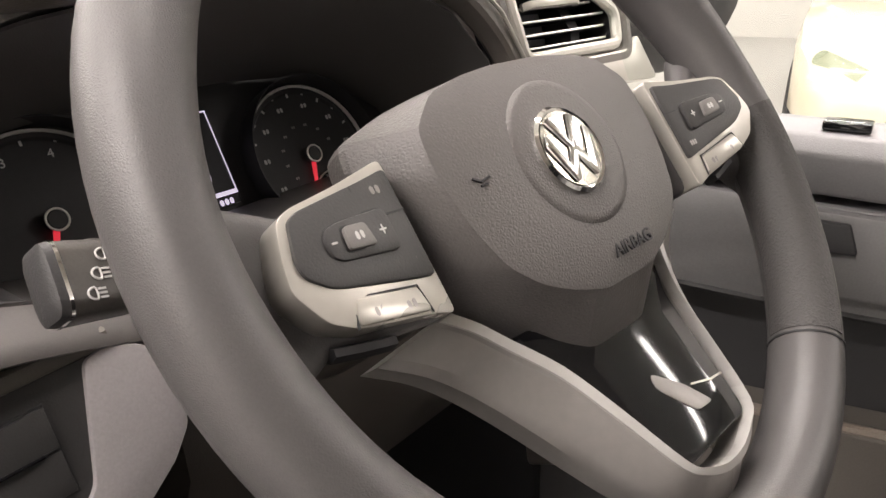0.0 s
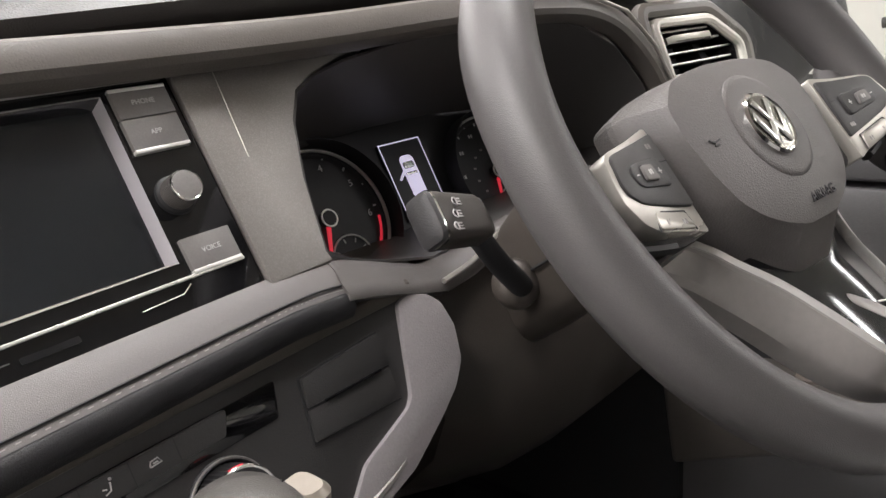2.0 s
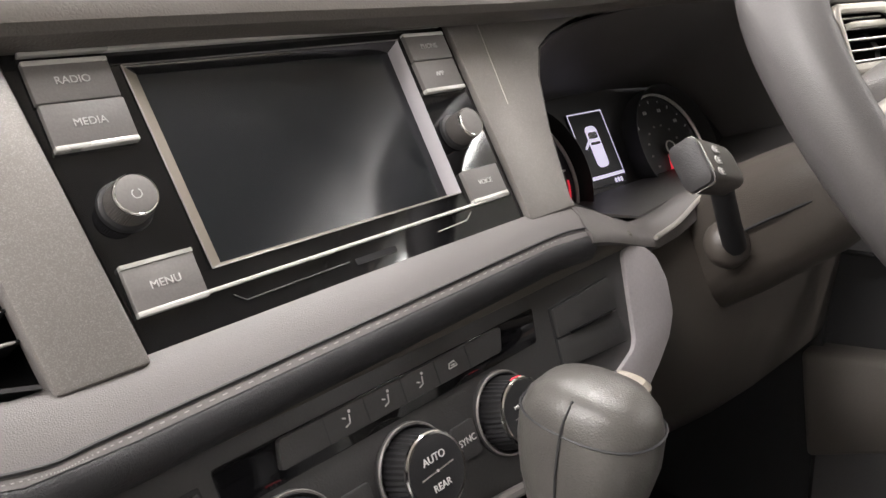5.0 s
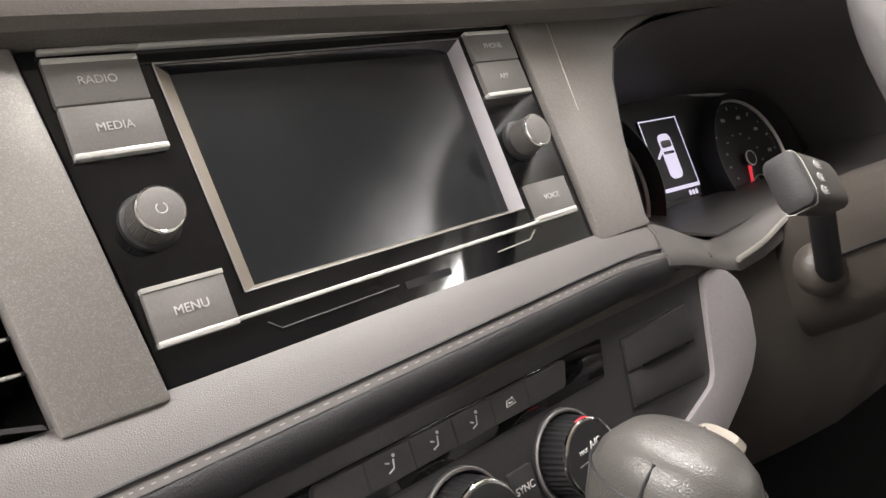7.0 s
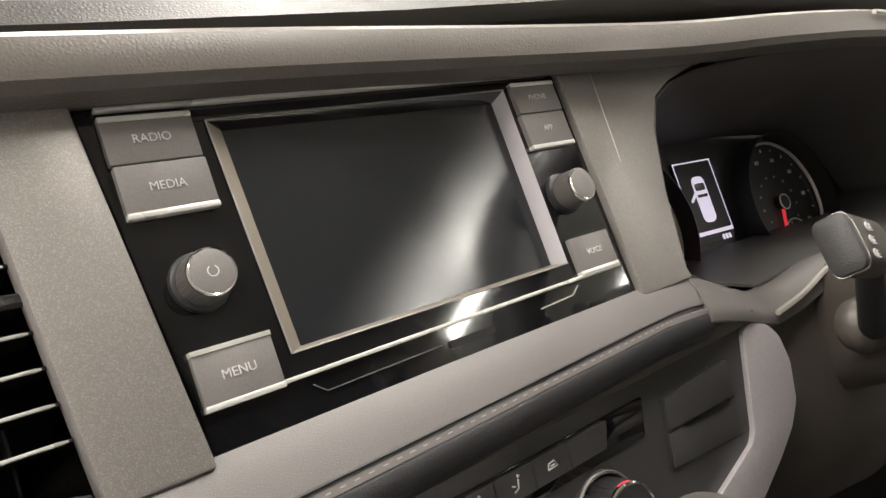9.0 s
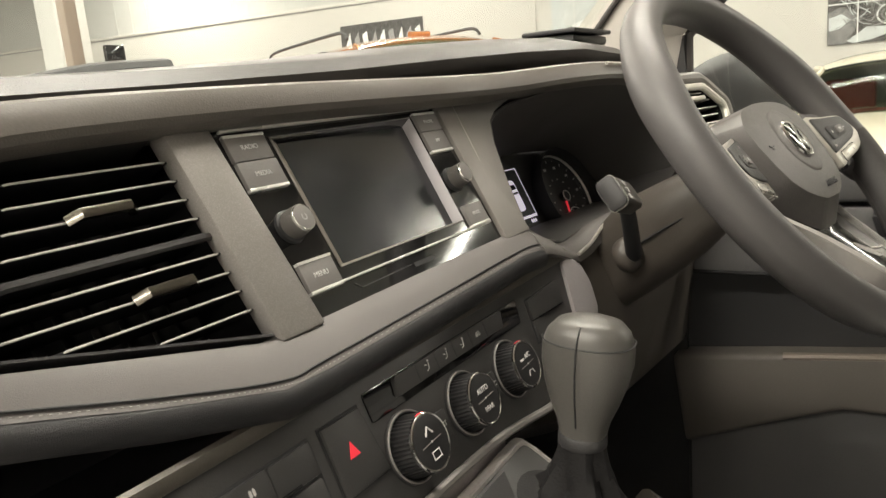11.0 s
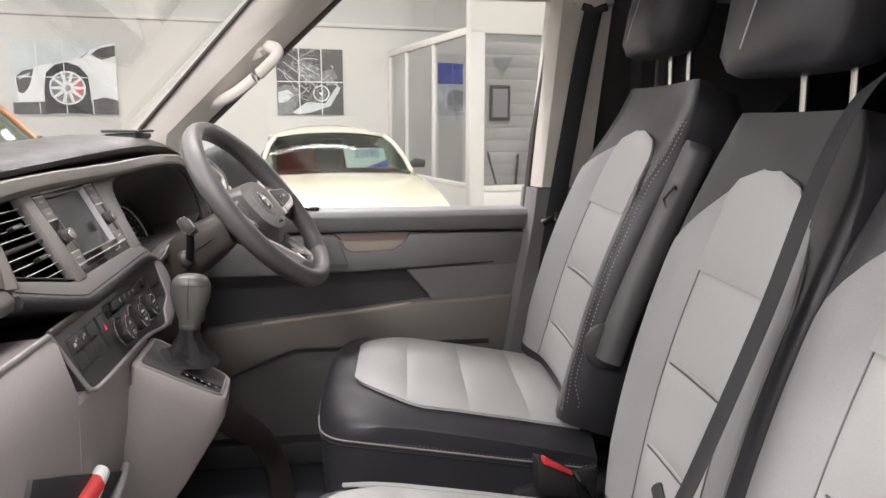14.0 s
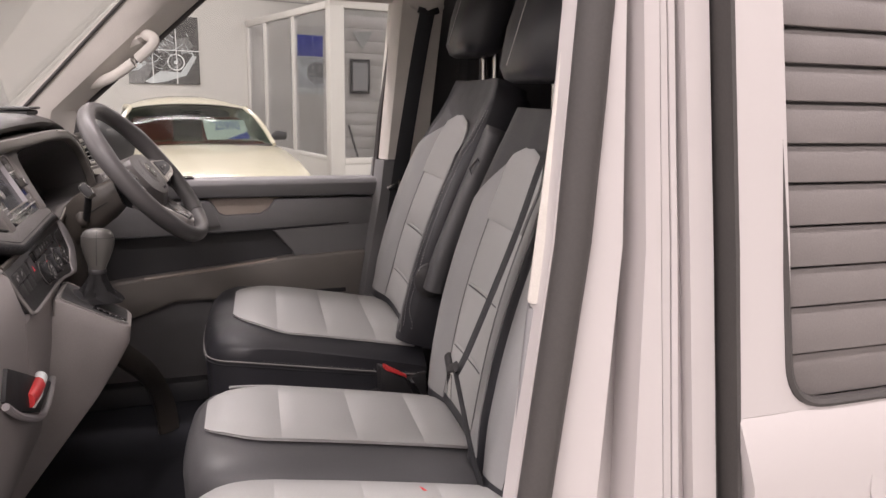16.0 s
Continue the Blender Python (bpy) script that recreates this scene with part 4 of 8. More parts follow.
# bonnet of the van, cowl and wiper before the windscreen
bonnet = thing("van_bonnet", "white bonnet of the van before the windscreen", "bonnet")
part("skin", loft([[V(x, y, z - 0.10 * (x / 0.9) ** 2) for x in np.linspace(-0.86, 0.86, 9)] + [V(x, y, 0.62) for x in (0.9, -0.9)] for y, z in ((0.56, 1.33), (0.75, 1.29), (1.0, 1.2), (1.12, 1.08), (1.16, 0.9))]), "paint", bonnet, smooth=50)
part("cowl", loft([[V(x, 0.345 + 0.05 - 0.2 * (x / 0.86) ** 2, 1.385), V(x, 0.57, 1.345), V(x, 0.57, 1.30), V(x, 0.30, 1.30)] for x in np.linspace(-0.86, 0.86, 9)]), "dash_dark", bonnet, "black cowl")
wiper = thing("windscreen_wiper", "black wiper resting at the foot of the windscreen", "wiper")
part("arm", sweep(smooth_path([V(-0.12, 0.44, 1.385), V(0.02, 0.425, 1.405), V(0.14, 0.415, 1.425), V(0.24, 0.405, 1.43)], 5), 0.014, 0.010, sides=8), "dash_dark", wiper)
part("blade", sweep([V(-0.2, 0.40, 1.39), V(0.1, 0.395, 1.402), V(0.4, 0.36, 1.405)], 0.008, 0.014, sides=6), "rubber", wiper)
solo("door_sill", box(0.83, 0.914, -1.0, 0.35, 0.5, 0.57, 0.01), "trim_dark", "dark sill cover below the driver's door", "trim", kind="structure")
solo("window_rear_side", box(0.828, 0.838, -2.18, -1.34, 1.27, 1.78, 0.003), "dark_pane", "dark green tinted rear side window", "window", kind="structure")

# ---- dashboard ----
dash = thing("dashboard", "brown-grey moulded dashboard with a hooded dial cluster", "dashboard")


def along(stations):
    """Skins a list of (x, [(y, z), ...]) sections."""
    return loft([[V(x, y, z) for y, z in sec] for x, sec in stations])


def top_sec(ly, lz, hz, under):
    return [(0.48, 1.385), (0.30, 1.395 + (hz - 1.40) * 0.5), (0.14, hz), (ly + 0.05, hz - 0.004), (ly + 0.012, lz + 0.010), (ly, lz), (ly + 0.006, lz - 0.010), (ly + 0.05, under), (0.48, 1.33)]


TOP = [
    (-0.86, top_sec(0.055, 1.378, 1.392, 1.355)),
    (-0.55, top_sec(0.052, 1.380, 1.394, 1.358)),
    (-0.25, top_sec(0.048, 1.383, 1.398, 1.362)),
    (-0.05, top_sec(0.042, 1.388, 1.404, 1.366)),
    (0.12, top_sec(0.034, 1.394, 1.412, 1.37)),
    (0.26, top_sec(0.020, 1.401, 1.422, 1.372)),
    (0.40, top_sec(0.0, 1.407, 1.430, 1.376)),
    (0.54, top_sec(-0.018, 1.410, 1.433, 1.378)),
    (0.66, top_sec(-0.03, 1.402, 1.428, 1.374)),
    (0.76, top_sec(-0.035, 1.385, 1.415, 1.36)),
    (0.845, top_sec(-0.03, 1.365, 1.40, 1.34)),
]
part("top_pad", along(TOP), "dash_top", dash, "dark soft top pad with a hood over the dials")

# band over screen and dials, one sweep from the left column round to the right vent
BAND = smooth_path([
    (-0.262, -0.030, 1.262), (-0.243, -0.018, 1.30), (-0.226, -0.004, 1.340), (-0.205, 0.002, 1.362), (-0.16, 0.002, 1.3675), (0.0, 0.002, 1.3700), (0.18, -0.004, 1.370),
    (0.30, -0.016, 1.371), (0.42, -0.034, 1.376), (0.52, -0.050, 1.377), (0.60, -0.060, 1.371), (0.66, -0.068, 1.350), (0.705, -0.08, 1.31), (0.73, -0.092, 1.262), (0.735, -0.1, 1.225),
], 6)
part("band", sweep(BAND, 0.013, 0.0125, up=(0, -0.88, 0.47), sides=12, power=0.7), "dash_band", dash, "brown-grey band round screen and dials")
part("band_top", along([(x, [(0.10, z + 0.004), (y, z + 0.010), (y, z), (0.10, z - 0.02)]) for x, y, z in ((-0.24, 0.0, 1.364), (-0.1, 0.002, 1.368), (0.1, 0.0, 1.370), (0.3, -0.014, 1.371), (0.45, -0.036, 1.376), (0.58, -0.054, 1.374), (0.66, -0.06, 1.36))]), "dash_band", dash)
part("band_line", sweep([V(x, y, z) + V(0, -0.012, 0.012) for x, y, z in ((0.50, -0.047, 1.377), (0.58, -0.058, 1.374), (0.655, -0.068, 1.354), (0.70, -0.078, 1.318), (0.728, -0.09, 1.27))], 0.002, sides=6), "satin", dash, "thin silver line")
# left column of the surround, broad and rounded
col = []
for z, x0, x1, yl, yr in ((1.262, -0.268, -0.243, -0.028, -0.056), (1.29, -0.257, -0.231, -0.014, -0.042), (1.33, -0.238, -0.213, 0.002, -0.020), (1.352, -0.226, -0.200, 0.012, -0.006), (1.372, -0.210, -0.17, 0.020, 0.002)):
    col.append([V(x0 - 0.004, yl + 0.06, z), V(x0, yl + 0.004, z), V(x0 + 0.006, yl - 0.008, z), V(x1 - 0.010, yr - 0.002, z), V(x1, yr + 0.006, z), V(x1 + 0.004, yr + 0.07, z)])
part("left_column", bevelled(loft(col), 0.006, 3), "dash_band", dash, "rounded left column of the surround")

# grey pieces of the fascia
def zu(pts):
    return [(u, FV(z)) for u, z in pts]


part("fascia_post", slab(F, zu([(-0.0975, 1.358), (-0.0632, 1.359), (-0.0500, 1.234), (-0.0865, 1.234)]), -0.010, 0.005, 0.002), "fascia", dash, "flecked grey post beside the screen")
part("fascia_right", slab(F, zu([(0.2005, 1.234), (0.2005, 1.364), (0.40, 1.371), (0.375, 1.3600), (0.335, 1.3525), (0.307, 1.3455), (0.286, 1.3365), (0.2715, 1.318), (0.258, 1.284), (0.248, 1.240), (0.250, 1.234)]), -0.02, 0.004, 0.0015), "fascia", dash, "flecked grey panel beside the dials")
part("fascia_seam", sweep([F(0.2298, FV(1.361), 0.0041), F(0.2275, FV(1.33), 0.0041), F(0.2257, FV(1.303), 0.0040)], 0.0004, sides=4), "satin", dash)
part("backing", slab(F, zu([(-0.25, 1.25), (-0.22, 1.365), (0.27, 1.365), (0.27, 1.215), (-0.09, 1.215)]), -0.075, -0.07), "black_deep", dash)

# padded ledge below screen and vents, running on as the lip of the open shelf
def ledge(bx, by, bz, sx, sy, sz):
    b, s = V(bx, by, bz), V(sx, sy, sz)
    return [b + V(0, 0.02, -0.012), b, b.lerp(s, 0.5) + V(0, -0.001, 0.002), s, s + V(0, -0.005, -0.005), s + V(0, -0.008, -0.013), s + V(0, -0.004, -0.021), s + V(0, 0.03, -0.030), s + V(0, 0.05, -0.016)]


LEDGE = [
    ledge(0.252, -0.062, 1.2345, 0.247, -0.0755, 1.2215),
    ledge(0.2, -0.060, 1.2385, 0.2, -0.077, 1.2255),
    ledge(0.06, -0.060, 1.2385, 0.06, -0.079, 1.2230),
    ledge(-0.06, -0.060, 1.2375, -0.07, -0.080, 1.2205),
    ledge(-0.10, -0.060, 1.239, -0.107, -0.080, 1.2215),
    ledge(-0.17, -0.053, 1.2545, -0.175, -0.068, 1.2375),
    ledge(-0.245, -0.043, 1.271, -0.252, -0.050, 1.2585),
]
part("ledge_pad", loft([r_[:4] + [r_[3].lerp(r_[4], 0.75), r_[8]] for r_ in LEDGE]), "pad", dash, "grey padded ledge with a stitched edge")
part("ledge_flank", loft([[r_[3].lerp(r_[4], 0.75) + V(0, 0.0008, 0), r_[4], r_[5], r_[6], r_[7], r_[8]] for r_ in LEDGE]), "flank", dash, "dark ribbed flank under the seam", smooth=60)
seam = [ring_[3] + V(0, -0.0005, 0.0006) for ring_ in LEDGE]
part("ledge_seam", sweep(smooth_path(seam, 5), 0.0008, sides=5), "black_deep", dash, "dark seam line")
st = smooth_path([ring_[3].lerp(ring_[4], 0.55) + V(0, 0.0003, 0.0006) for ring_ in LEDGE], 44)
bm = bmesh.new()
for i in range(0, len(st) - 1, 2):
    bm = join(bm, sweep([st[i] + V(0, -0.001, 0.0008), st[i].lerp(st[i + 1], 0.75) + V(0, -0.001, 0.0008)], 0.0003, sides=4))
part("ledge_stitching", bm, "thread", dash, "grey stitching")
LIP = [
    [V(x, y, z) for y, z in ((0.02, 1.262), (-0.018, 1.270), (-0.044, 1.262), (-0.052, 1.252), (-0.050, 1.238), (-0.02, 1.232))] for x in (-0.256, -0.45, -0.65, -0.86)
]
part("shelf_lip", bevelled(loft(LIP), 0.003), "pad", dash, "brown-grey lip of the open shelf")
part("shelf_lid", prism([V(-0.262, -0.016, 1.272), V(-0.216, 0.026, 1.358), V(-0.86, 0.028, 1.358), V(-0.86, -0.012, 1.272)], [V(-0.262, 0.03, 1.272), V(-0.216, 0.06, 1.358), V(-0.86, 0.06, 1.358), V(-0.86, 0.03, 1.272)], 0.002), "dash_dark", dash, "dark lid above the shelf lip")
part("lid_edge", sweep([V(-0.86, 0.0265, 1.3585), V(-0.222, 0.0245, 1.3585), V(-0.2665, -0.0165, 1.274)], 0.0012, sides=5), "pad", dash)
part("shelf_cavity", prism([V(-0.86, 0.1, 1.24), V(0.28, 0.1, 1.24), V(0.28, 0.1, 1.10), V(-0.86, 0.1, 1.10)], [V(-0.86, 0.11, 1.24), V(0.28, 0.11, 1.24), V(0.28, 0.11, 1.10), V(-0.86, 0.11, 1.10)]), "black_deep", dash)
part("shelf_floor", along([(x, [(-0.07, 1.196), (0.1, 1.14), (0.1, 1.13), (-0.068, 1.186)]) for x in (-0.86, -0.2, 0.27)]), "dash_dark", dash)
part("under_ledge", along([(x, [(-0.062, 1.21), (-0.055, 1.225), (0.1, 1.24), (0.1, 1.2), (-0.05, 1.195)]) for x in (-0.10, 0.05, 0.28)]), "dash_dark", dash)

# lower dashboard
def low(x, ytop, ztop, k=0.0):
    return [V(x, ytop + 0.05, ztop - 0.004), V(x, ytop, ztop), V(x, ytop - 0.012, ztop - 0.010), V(x, -0.103 + k, 1.12), V(x, -0.10 + k, 1.02), V(x, -0.088 + k, 0.92), V(x, -0.06 + k, 0.82), V(x, 0.0 + k, 0.70), V(x, 0.10 + k, 0.58), V(x, 0.2 + k, 0.5), V(x, 0.4, 0.5), V(x, 0.2, 1.1)]


part("lower_panel", loft([low(-0.86, -0.060, 1.195, 0.02), low(-0.6, -0.066, 1.196, 0.006), low(-0.232, -0.072, 1.197)]), "lower", dash, "light grey lower dashboard")
part("lower_edge", sweep([V(-0.86, -0.062, 1.1965), V(-0.6, -0.068, 1.1975), V(-0.234, -0.074, 1.1985)], 0.004, sides=8), "silver_grey", dash)
LOWC = []
for x, f in ((-0.235, 0.0), (-0.12, 0.0), (-0.03, -0.004), (0.03, -0.006), (0.10, 0.0)):
    LOWC.append([V(x, 0.1, 1.115), V(x, -0.098, 1.115), V(x, -0.103 + f, 1.108), V(x, -0.101 + f, 1.02), V(x, -0.088 + f, 0.92), V(x, -0.06 + f, 0.82), V(x, 0.0 + f, 0.70), V(x, 0.10, 0.58), V(x, 0.2, 0.5), V(x, 0.4, 0.5)])
part("lower_centre", loft(LOWC), "lower", dash, "light grey centre below the controls")
# cubby in the lower centre: a flat black patch for the shade inside it
CUB = [(-0.088, 0.950), (-0.205, 0.940), (-0.335, 0.996), (-0.415, 1.046), (-0.385, 1.086), (-0.270, 1.034)]
cub = part("cubby", prism([V(x, -0.1050, z) for x, z in CUB], [V(x, -0.06, z) for x, z in CUB], 0.001), "black_deep", dash, "flat black patch for the shaded cubby opening")
part("cubby_rim", sweep(smooth_path([V(-0.072, -0.1045, 0.952), V(-0.125, -0.1070, 0.936), V(-0.205, -0.1065, 0.932), V(-0.335, -0.1055, 0.988), V(-0.415, -0.1045, 1.038)], 5), 0.006, sides=8), "endtrim", cub, "pale rounded lip")
fob = thing("red_key_tag", "red and white key tag lying in the cubby", "key tag")
part("tag", sweep([V(-0.275, -0.104, 0.990), V(-0.240, -0.108, 0.992), V(-0.212, -0.109, 0.994)], 0.013, 0.010, up=(0, -1, 0.2), sides=16), "redplastic", fob)
part("tag_edge", sweep([V(-0.270, -0.110, 0.977), V(-0.235, -0.114, 0.980), V(-0.206, -0.113, 0.984)], 0.003, sides=8), "card", fob, "white edge")
part("cap", sweep([V(-0.214, -0.109, 0.994), V(-0.190, -0.109, 0.998)], 0.012, 0.010, up=(0, -1, 0.2), sides=16), "card", fob, "white cap")

# driver's side: knee panel, ledge under the dials, steering column
DL = []
for b, s in (((0.246, -0.062, 1.2355), (0.243, -0.078, 1.2225)), ((0.262, -0.060, 1.2310), (0.262, -0.077, 1.2180)), ((0.288, -0.056, 1.2215), (0.288, -0.075, 1.2100)), ((0.32, -0.050, 1.2090), (0.32, -0.073, 1.1990)), ((0.352, -0.047, 1.1975), (0.352, -0.069, 1.1890)), ((0.385, -0.050, 1.1980), (0.385, -0.069, 1.1905)), ((0.42, -0.056, 1.2080), (0.42, -0.073, 1.2015)), ((0.47, -0.066, 1.2140), (0.47, -0.080, 1.2090)), ((0.60, -0.078, 1.2130), (0.60, -0.090, 1.2080)), ((0.735, -0.088, 1.2220), (0.735, -0.102, 1.2160))):
    b, s = V(*b), V(*s)
    DL.append([b + V(0, 0.02, -0.012), b, b.lerp(s, 0.5) + V(0, -0.0006, 0.0016), s, s + V(0, -0.004, -0.004), s + V(0, -0.005, -0.009), s + V(0, 0.004, -0.014), s + V(0, 0.03, -0.016)])
part("dial_ledge", loft(DL), "pad", dash, "curved ledge below the dials", smooth=50)
part("ledge_line", sweep(smooth_path([(0.345, -0.0745, 1.190), (0.385, -0.0735, 1.194), (0.42, -0.076, 1.207), (0.45, -0.082, 1.214)], 6), 0.0022, sides=6), "satin", dash, "thin silver line")
knee = []
for x, dy, zb in ((0.345, 0.022, 0.972), (0.37, 0.004, 0.966), (0.44, -0.016, 0.950), (0.53, -0.020, 0.934), (0.66, -0.012, 0.912), (0.80, 0.0, 0.886), (0.855, 0.008, 0.88)):
    knee.append([V(x, 0.1, 1.190), V(x, -0.058 + dy, 1.184), V(x, -0.082 + dy, 1.13), V(x, -0.085 + dy, 1.07), V(x, -0.068 + dy, zb + 0.055), V(x, -0.028 + dy, zb + 0.012), V(x, -0.005 + dy, zb), V(x, 0.10, zb - 0.012), V(x, 0.3, zb - 0.01)])
part("knee_panel", loft(knee), "column", dash, "dark knee panel under the steering column")
part("knee_edge", along([(x, [(y0, z0 + 0.002), (y0 + 0.03, z0 - 0.022), (y0 + 0.10, z0 - 0.030), (y0 + 0.10, z0)]) for x, y0, z0 in ((0.352, 0.012, 0.966), (0.44, -0.018, 0.948), (0.53, -0.022, 0.932), (0.66, -0.014, 0.910), (0.80, -0.002, 0.884))]), "pad", dash, "paler lower edge")
part("end_cap_right", along([(x, [(0.3, 1.36), (-0.04, 1.362), (-0.09, 1.30), (-0.10, 1.2), (0.3, 1.2)]) for x in (0.845, 0.866)]), "dash_dark", dash)
rw = along([(x, [(0.1, z1), (-0.062, z1), (-0.10, z0), (0.1, z0)]) for x, z0, z1 in ((0.725, 1.215, 1.265), (0.745, 1.20, 1.268), (0.862, 1.20, 1.262))])
part("switch_field", rw, "dash_band", dash)

tower = thing("dash_grille", "black ribbed grille box at the end of the dashboard", "grille")
part("body", box(0.60, 0.735, 0.02, 0.09, 1.422, 1.4345, 0.004), "dash_dark", tower)
part("cap", box(0.594, 0.741, 0.015, 0.095, 1.4365, 1.4425, 0.002), "dash_dark", tower)
part("foot", box(0.605, 0.73, 0.025, 0.085, 1.40, 1.423, 0.002), "dash_dark", tower)

# ---- dials ----
OPEN = [(0.247, -0.062, 1.236), (0.257, -0.038, 1.284), (0.2705, -0.020, 1.318), (0.285, -0.010, 1.337), (0.306, -0.006, 1.346), (0.336, -0.006, 1.353), (0.38, -0.020, 1.361), (0.45, -0.038, 1.366), (0.53, -0.050, 1.366), (0.60, -0.058, 1.358), (0.655, -0.068, 1.333), (0.695, -0.080, 1.29), (0.712, -0.088, 1.24), (0.66, -0.082, 1.212), (0.55, -0.072, 1.210), (0.45, -0.058, 1.208), (0.37, -0.046, 1.196), (0.31, -0.048, 1.212)]
BACK = []
for x, y, z in OPEN:
    zz = 1.188 + (z - 1.205) * 0.60
    BACK.append(G(0.482 + (x - 0.482) * 0.96, GV(zz), 0.0))
cluster = thing("dial_cluster", "dark dial cluster with two round gauges and a lit display", "instrument cluster")
skin_bm = loft([[V(*p) for p in OPEN], [V(*p).lerp(b, 0.55) for p, b in zip(OPEN, BACK)], BACK], True, False)
part("hood", thick(skin_bm, 0.002), "hood_lining", cluster, "dark hood lining")
part("face", slab(G, [(0.25, GV(1.13)), (0.72, GV(1.13)), (0.72, GV(1.32)), (0.25, GV(1.32))], -0.012, -0.006), "black_deep", cluster)


def gauge(gu, gz, r, marks, lo, hi, needle, red0=None):
    v = GV(gz)
    g = part("gauge", lathe([(r, 0), (r, 0.004), (r - 0.004, 0.004), (r - 0.006, 0.0015), (0.0, 0.0015)], G(gu, v, -0.006), G(0, 0, 1) - G(0, 0, 0), 48), "black_deep", cluster, "round dial with white marks")
    part("ring", sweep([G(gu + r * math.cos(a), v + r * math.sin(a), 0.0) for a in np.linspace(radians(-60), radians(240), 60)], 0.0013, 0.002, up=(0, -0.9, 0.44), sides=6), "bright", g, "thin silver ring")
    part("tunnel", thick(loft([[G(gu + (r + 0.006) * math.cos(a), v + (r + 0.006) * math.sin(a), h) for a in np.linspace(0, 2 * math.pi, 40, endpoint=False)] for h in (-0.004, 0.016)], True, False), 0.001), "black_deep", g)
    for i in range(marks):
        a = radians(lo + (hi - lo) * i / (marks - 1))
        c, s = math.cos(a), math.sin(a)
        long = i % 2 == 0
        r0, r1, w = r * (0.86 if long else 0.9), r * 0.95, 0.0009
        quad = [(gu + c * r0 - s * w, v + s * r0 + c * w), (gu + c * r1 - s * w, v + s * r1 + c * w), (gu + c * r1 + s * w, v + s * r1 - c * w), (gu + c * r0 + s * w, v + s * r0 - c * w)]
        part("mark", slab(G, quad, -0.004, -0.0035), "ink", g, smooth=0)
    if red0 is not None:
        band = [(gu + r * 0.95 * math.cos(a), v + r * 0.95 * math.sin(a)) for a in np.linspace(radians(red0), radians(hi), 10)]
        band += [(gu + r * 0.88 * math.cos(a), v + r * 0.88 * math.sin(a)) for a in np.linspace(radians(hi), radians(red0), 10)]
        part("red_band", slab(G, band, -0.0038, -0.0032), "red", g, smooth=0)
    part("hub", lathe([(0.0075, 0), (0.0075, 0.006), (0.006, 0.0075), (0.0, 0.0075)], G(gu, v, -0.004), G(0, 0, 1) - G(0, 0, 0), 24), "black_deep", g)
    part("hub_ring", sweep([G(gu + 0.0075 * math.cos(a), v + 0.0075 * math.sin(a), 0.0025) for a in np.linspace(0, 2 * math.pi, 24, endpoint=False)], 0.0009, up=(0, -0.9, 0.44), sides=6, loop=True, caps=False), "bright", g)
    a = radians(needle)
    c, s = math.cos(a), math.sin(a)
    part("needle", slab(G, [(gu + c * 0.007 - s * 0.0022, v + s * 0.007 + c * 0.0022), (gu + c * r * 0.78 - s * 0.0009, v + s * r * 0.78 + c * 0.0009), (gu + c * r * 0.78 + s * 0.0009, v + s * r * 0.78 - c * 0.0009), (gu + c * 0.007 + s * 0.0022, v + s * 0.007 - c * 0.0022)], -0.0015, 0.0, 0.0003), "red", g, "red needle", smooth=0)
    # small sub-dial
    u2, v2, r2 = gu + 0.012, v - r * 0.62, r * 0.33
    part("sub_ring", sweep([G(u2 + r2 * math.cos(a), v2 + r2 * math.sin(a), -0.003) for a in np.linspace(radians(-30), radians(210), 30)], 0.0009, up=(0, -0.9, 0.44), sides=5), "bright", g)
    part("sub_hub", lathe([(0.0028, 0), (0.0028, 0.003), (0, 0.003)], G(u2, v2, -0.004), G(0, 0, 1) - G(0, 0, 0), 14), "panel", g)
    for aa in (150, 100, 60, 25):
        c, s = math.cos(radians(aa)), math.sin(radians(aa))
        part("sub_mark", slab(G, [(u2 + c * r2 * 0.7 - s * 0.0006, v2 + s * r2 * 0.7 + c * 0.0006), (u2 + c * r2 * 0.9 - s * 0.0006, v2 + s * r2 * 0.9 + c * 0.0006), (u2 + c * r2 * 0.9 + s * 0.0006, v2 + s * r2 * 0.9 - c * 0.0006), (u2 + c * r2 * 0.7 + s * 0.0006, v2 + s * r2 * 0.7 - c * 0.0006)], -0.004, -0.0035), "ink", g, smooth=0)
    return g


GLX, GLZ, GRX, GRZ, GR = 0.364, 1.219, 0.590, 1.214, 0.063
g1 = gauge(GLX, GLZ, GR, 13, 225, -45, 250, -10)
g2 = gauge(GRX, GRZ, GR, 17, 225, -45, 253)
for i, d in enumerate("123456"):
    a = radians(225 - 270 * (i + 1) / 7)
    words(d, 0.009, G, GLX + 0.76 * GR * math.cos(a), GV(GLZ) + 0.76 * GR * math.sin(a), -0.0036, "numeral", "ink", g1)
for i in range(8):
    a = radians(225 - 270 * (i + 0.5) / 8)
    bars(G, GRX + 0.74 * GR * math.cos(a), GV(GRZ) + 0.74 * GR * math.sin(a), -0.0038, 0.007, 0.004, 2, "numeral_bars", "ink", g2)
for i in range(10):
    a = radians(215 - 250 * i / 9)
    bars(G, GRX + 0.45 * GR * math.cos(a), GV(GRZ) + 0.45 * GR * math.sin(a), -0.0038, 0.004, 0.0025, 2, "numeral_bars", "silver_grey", g2)

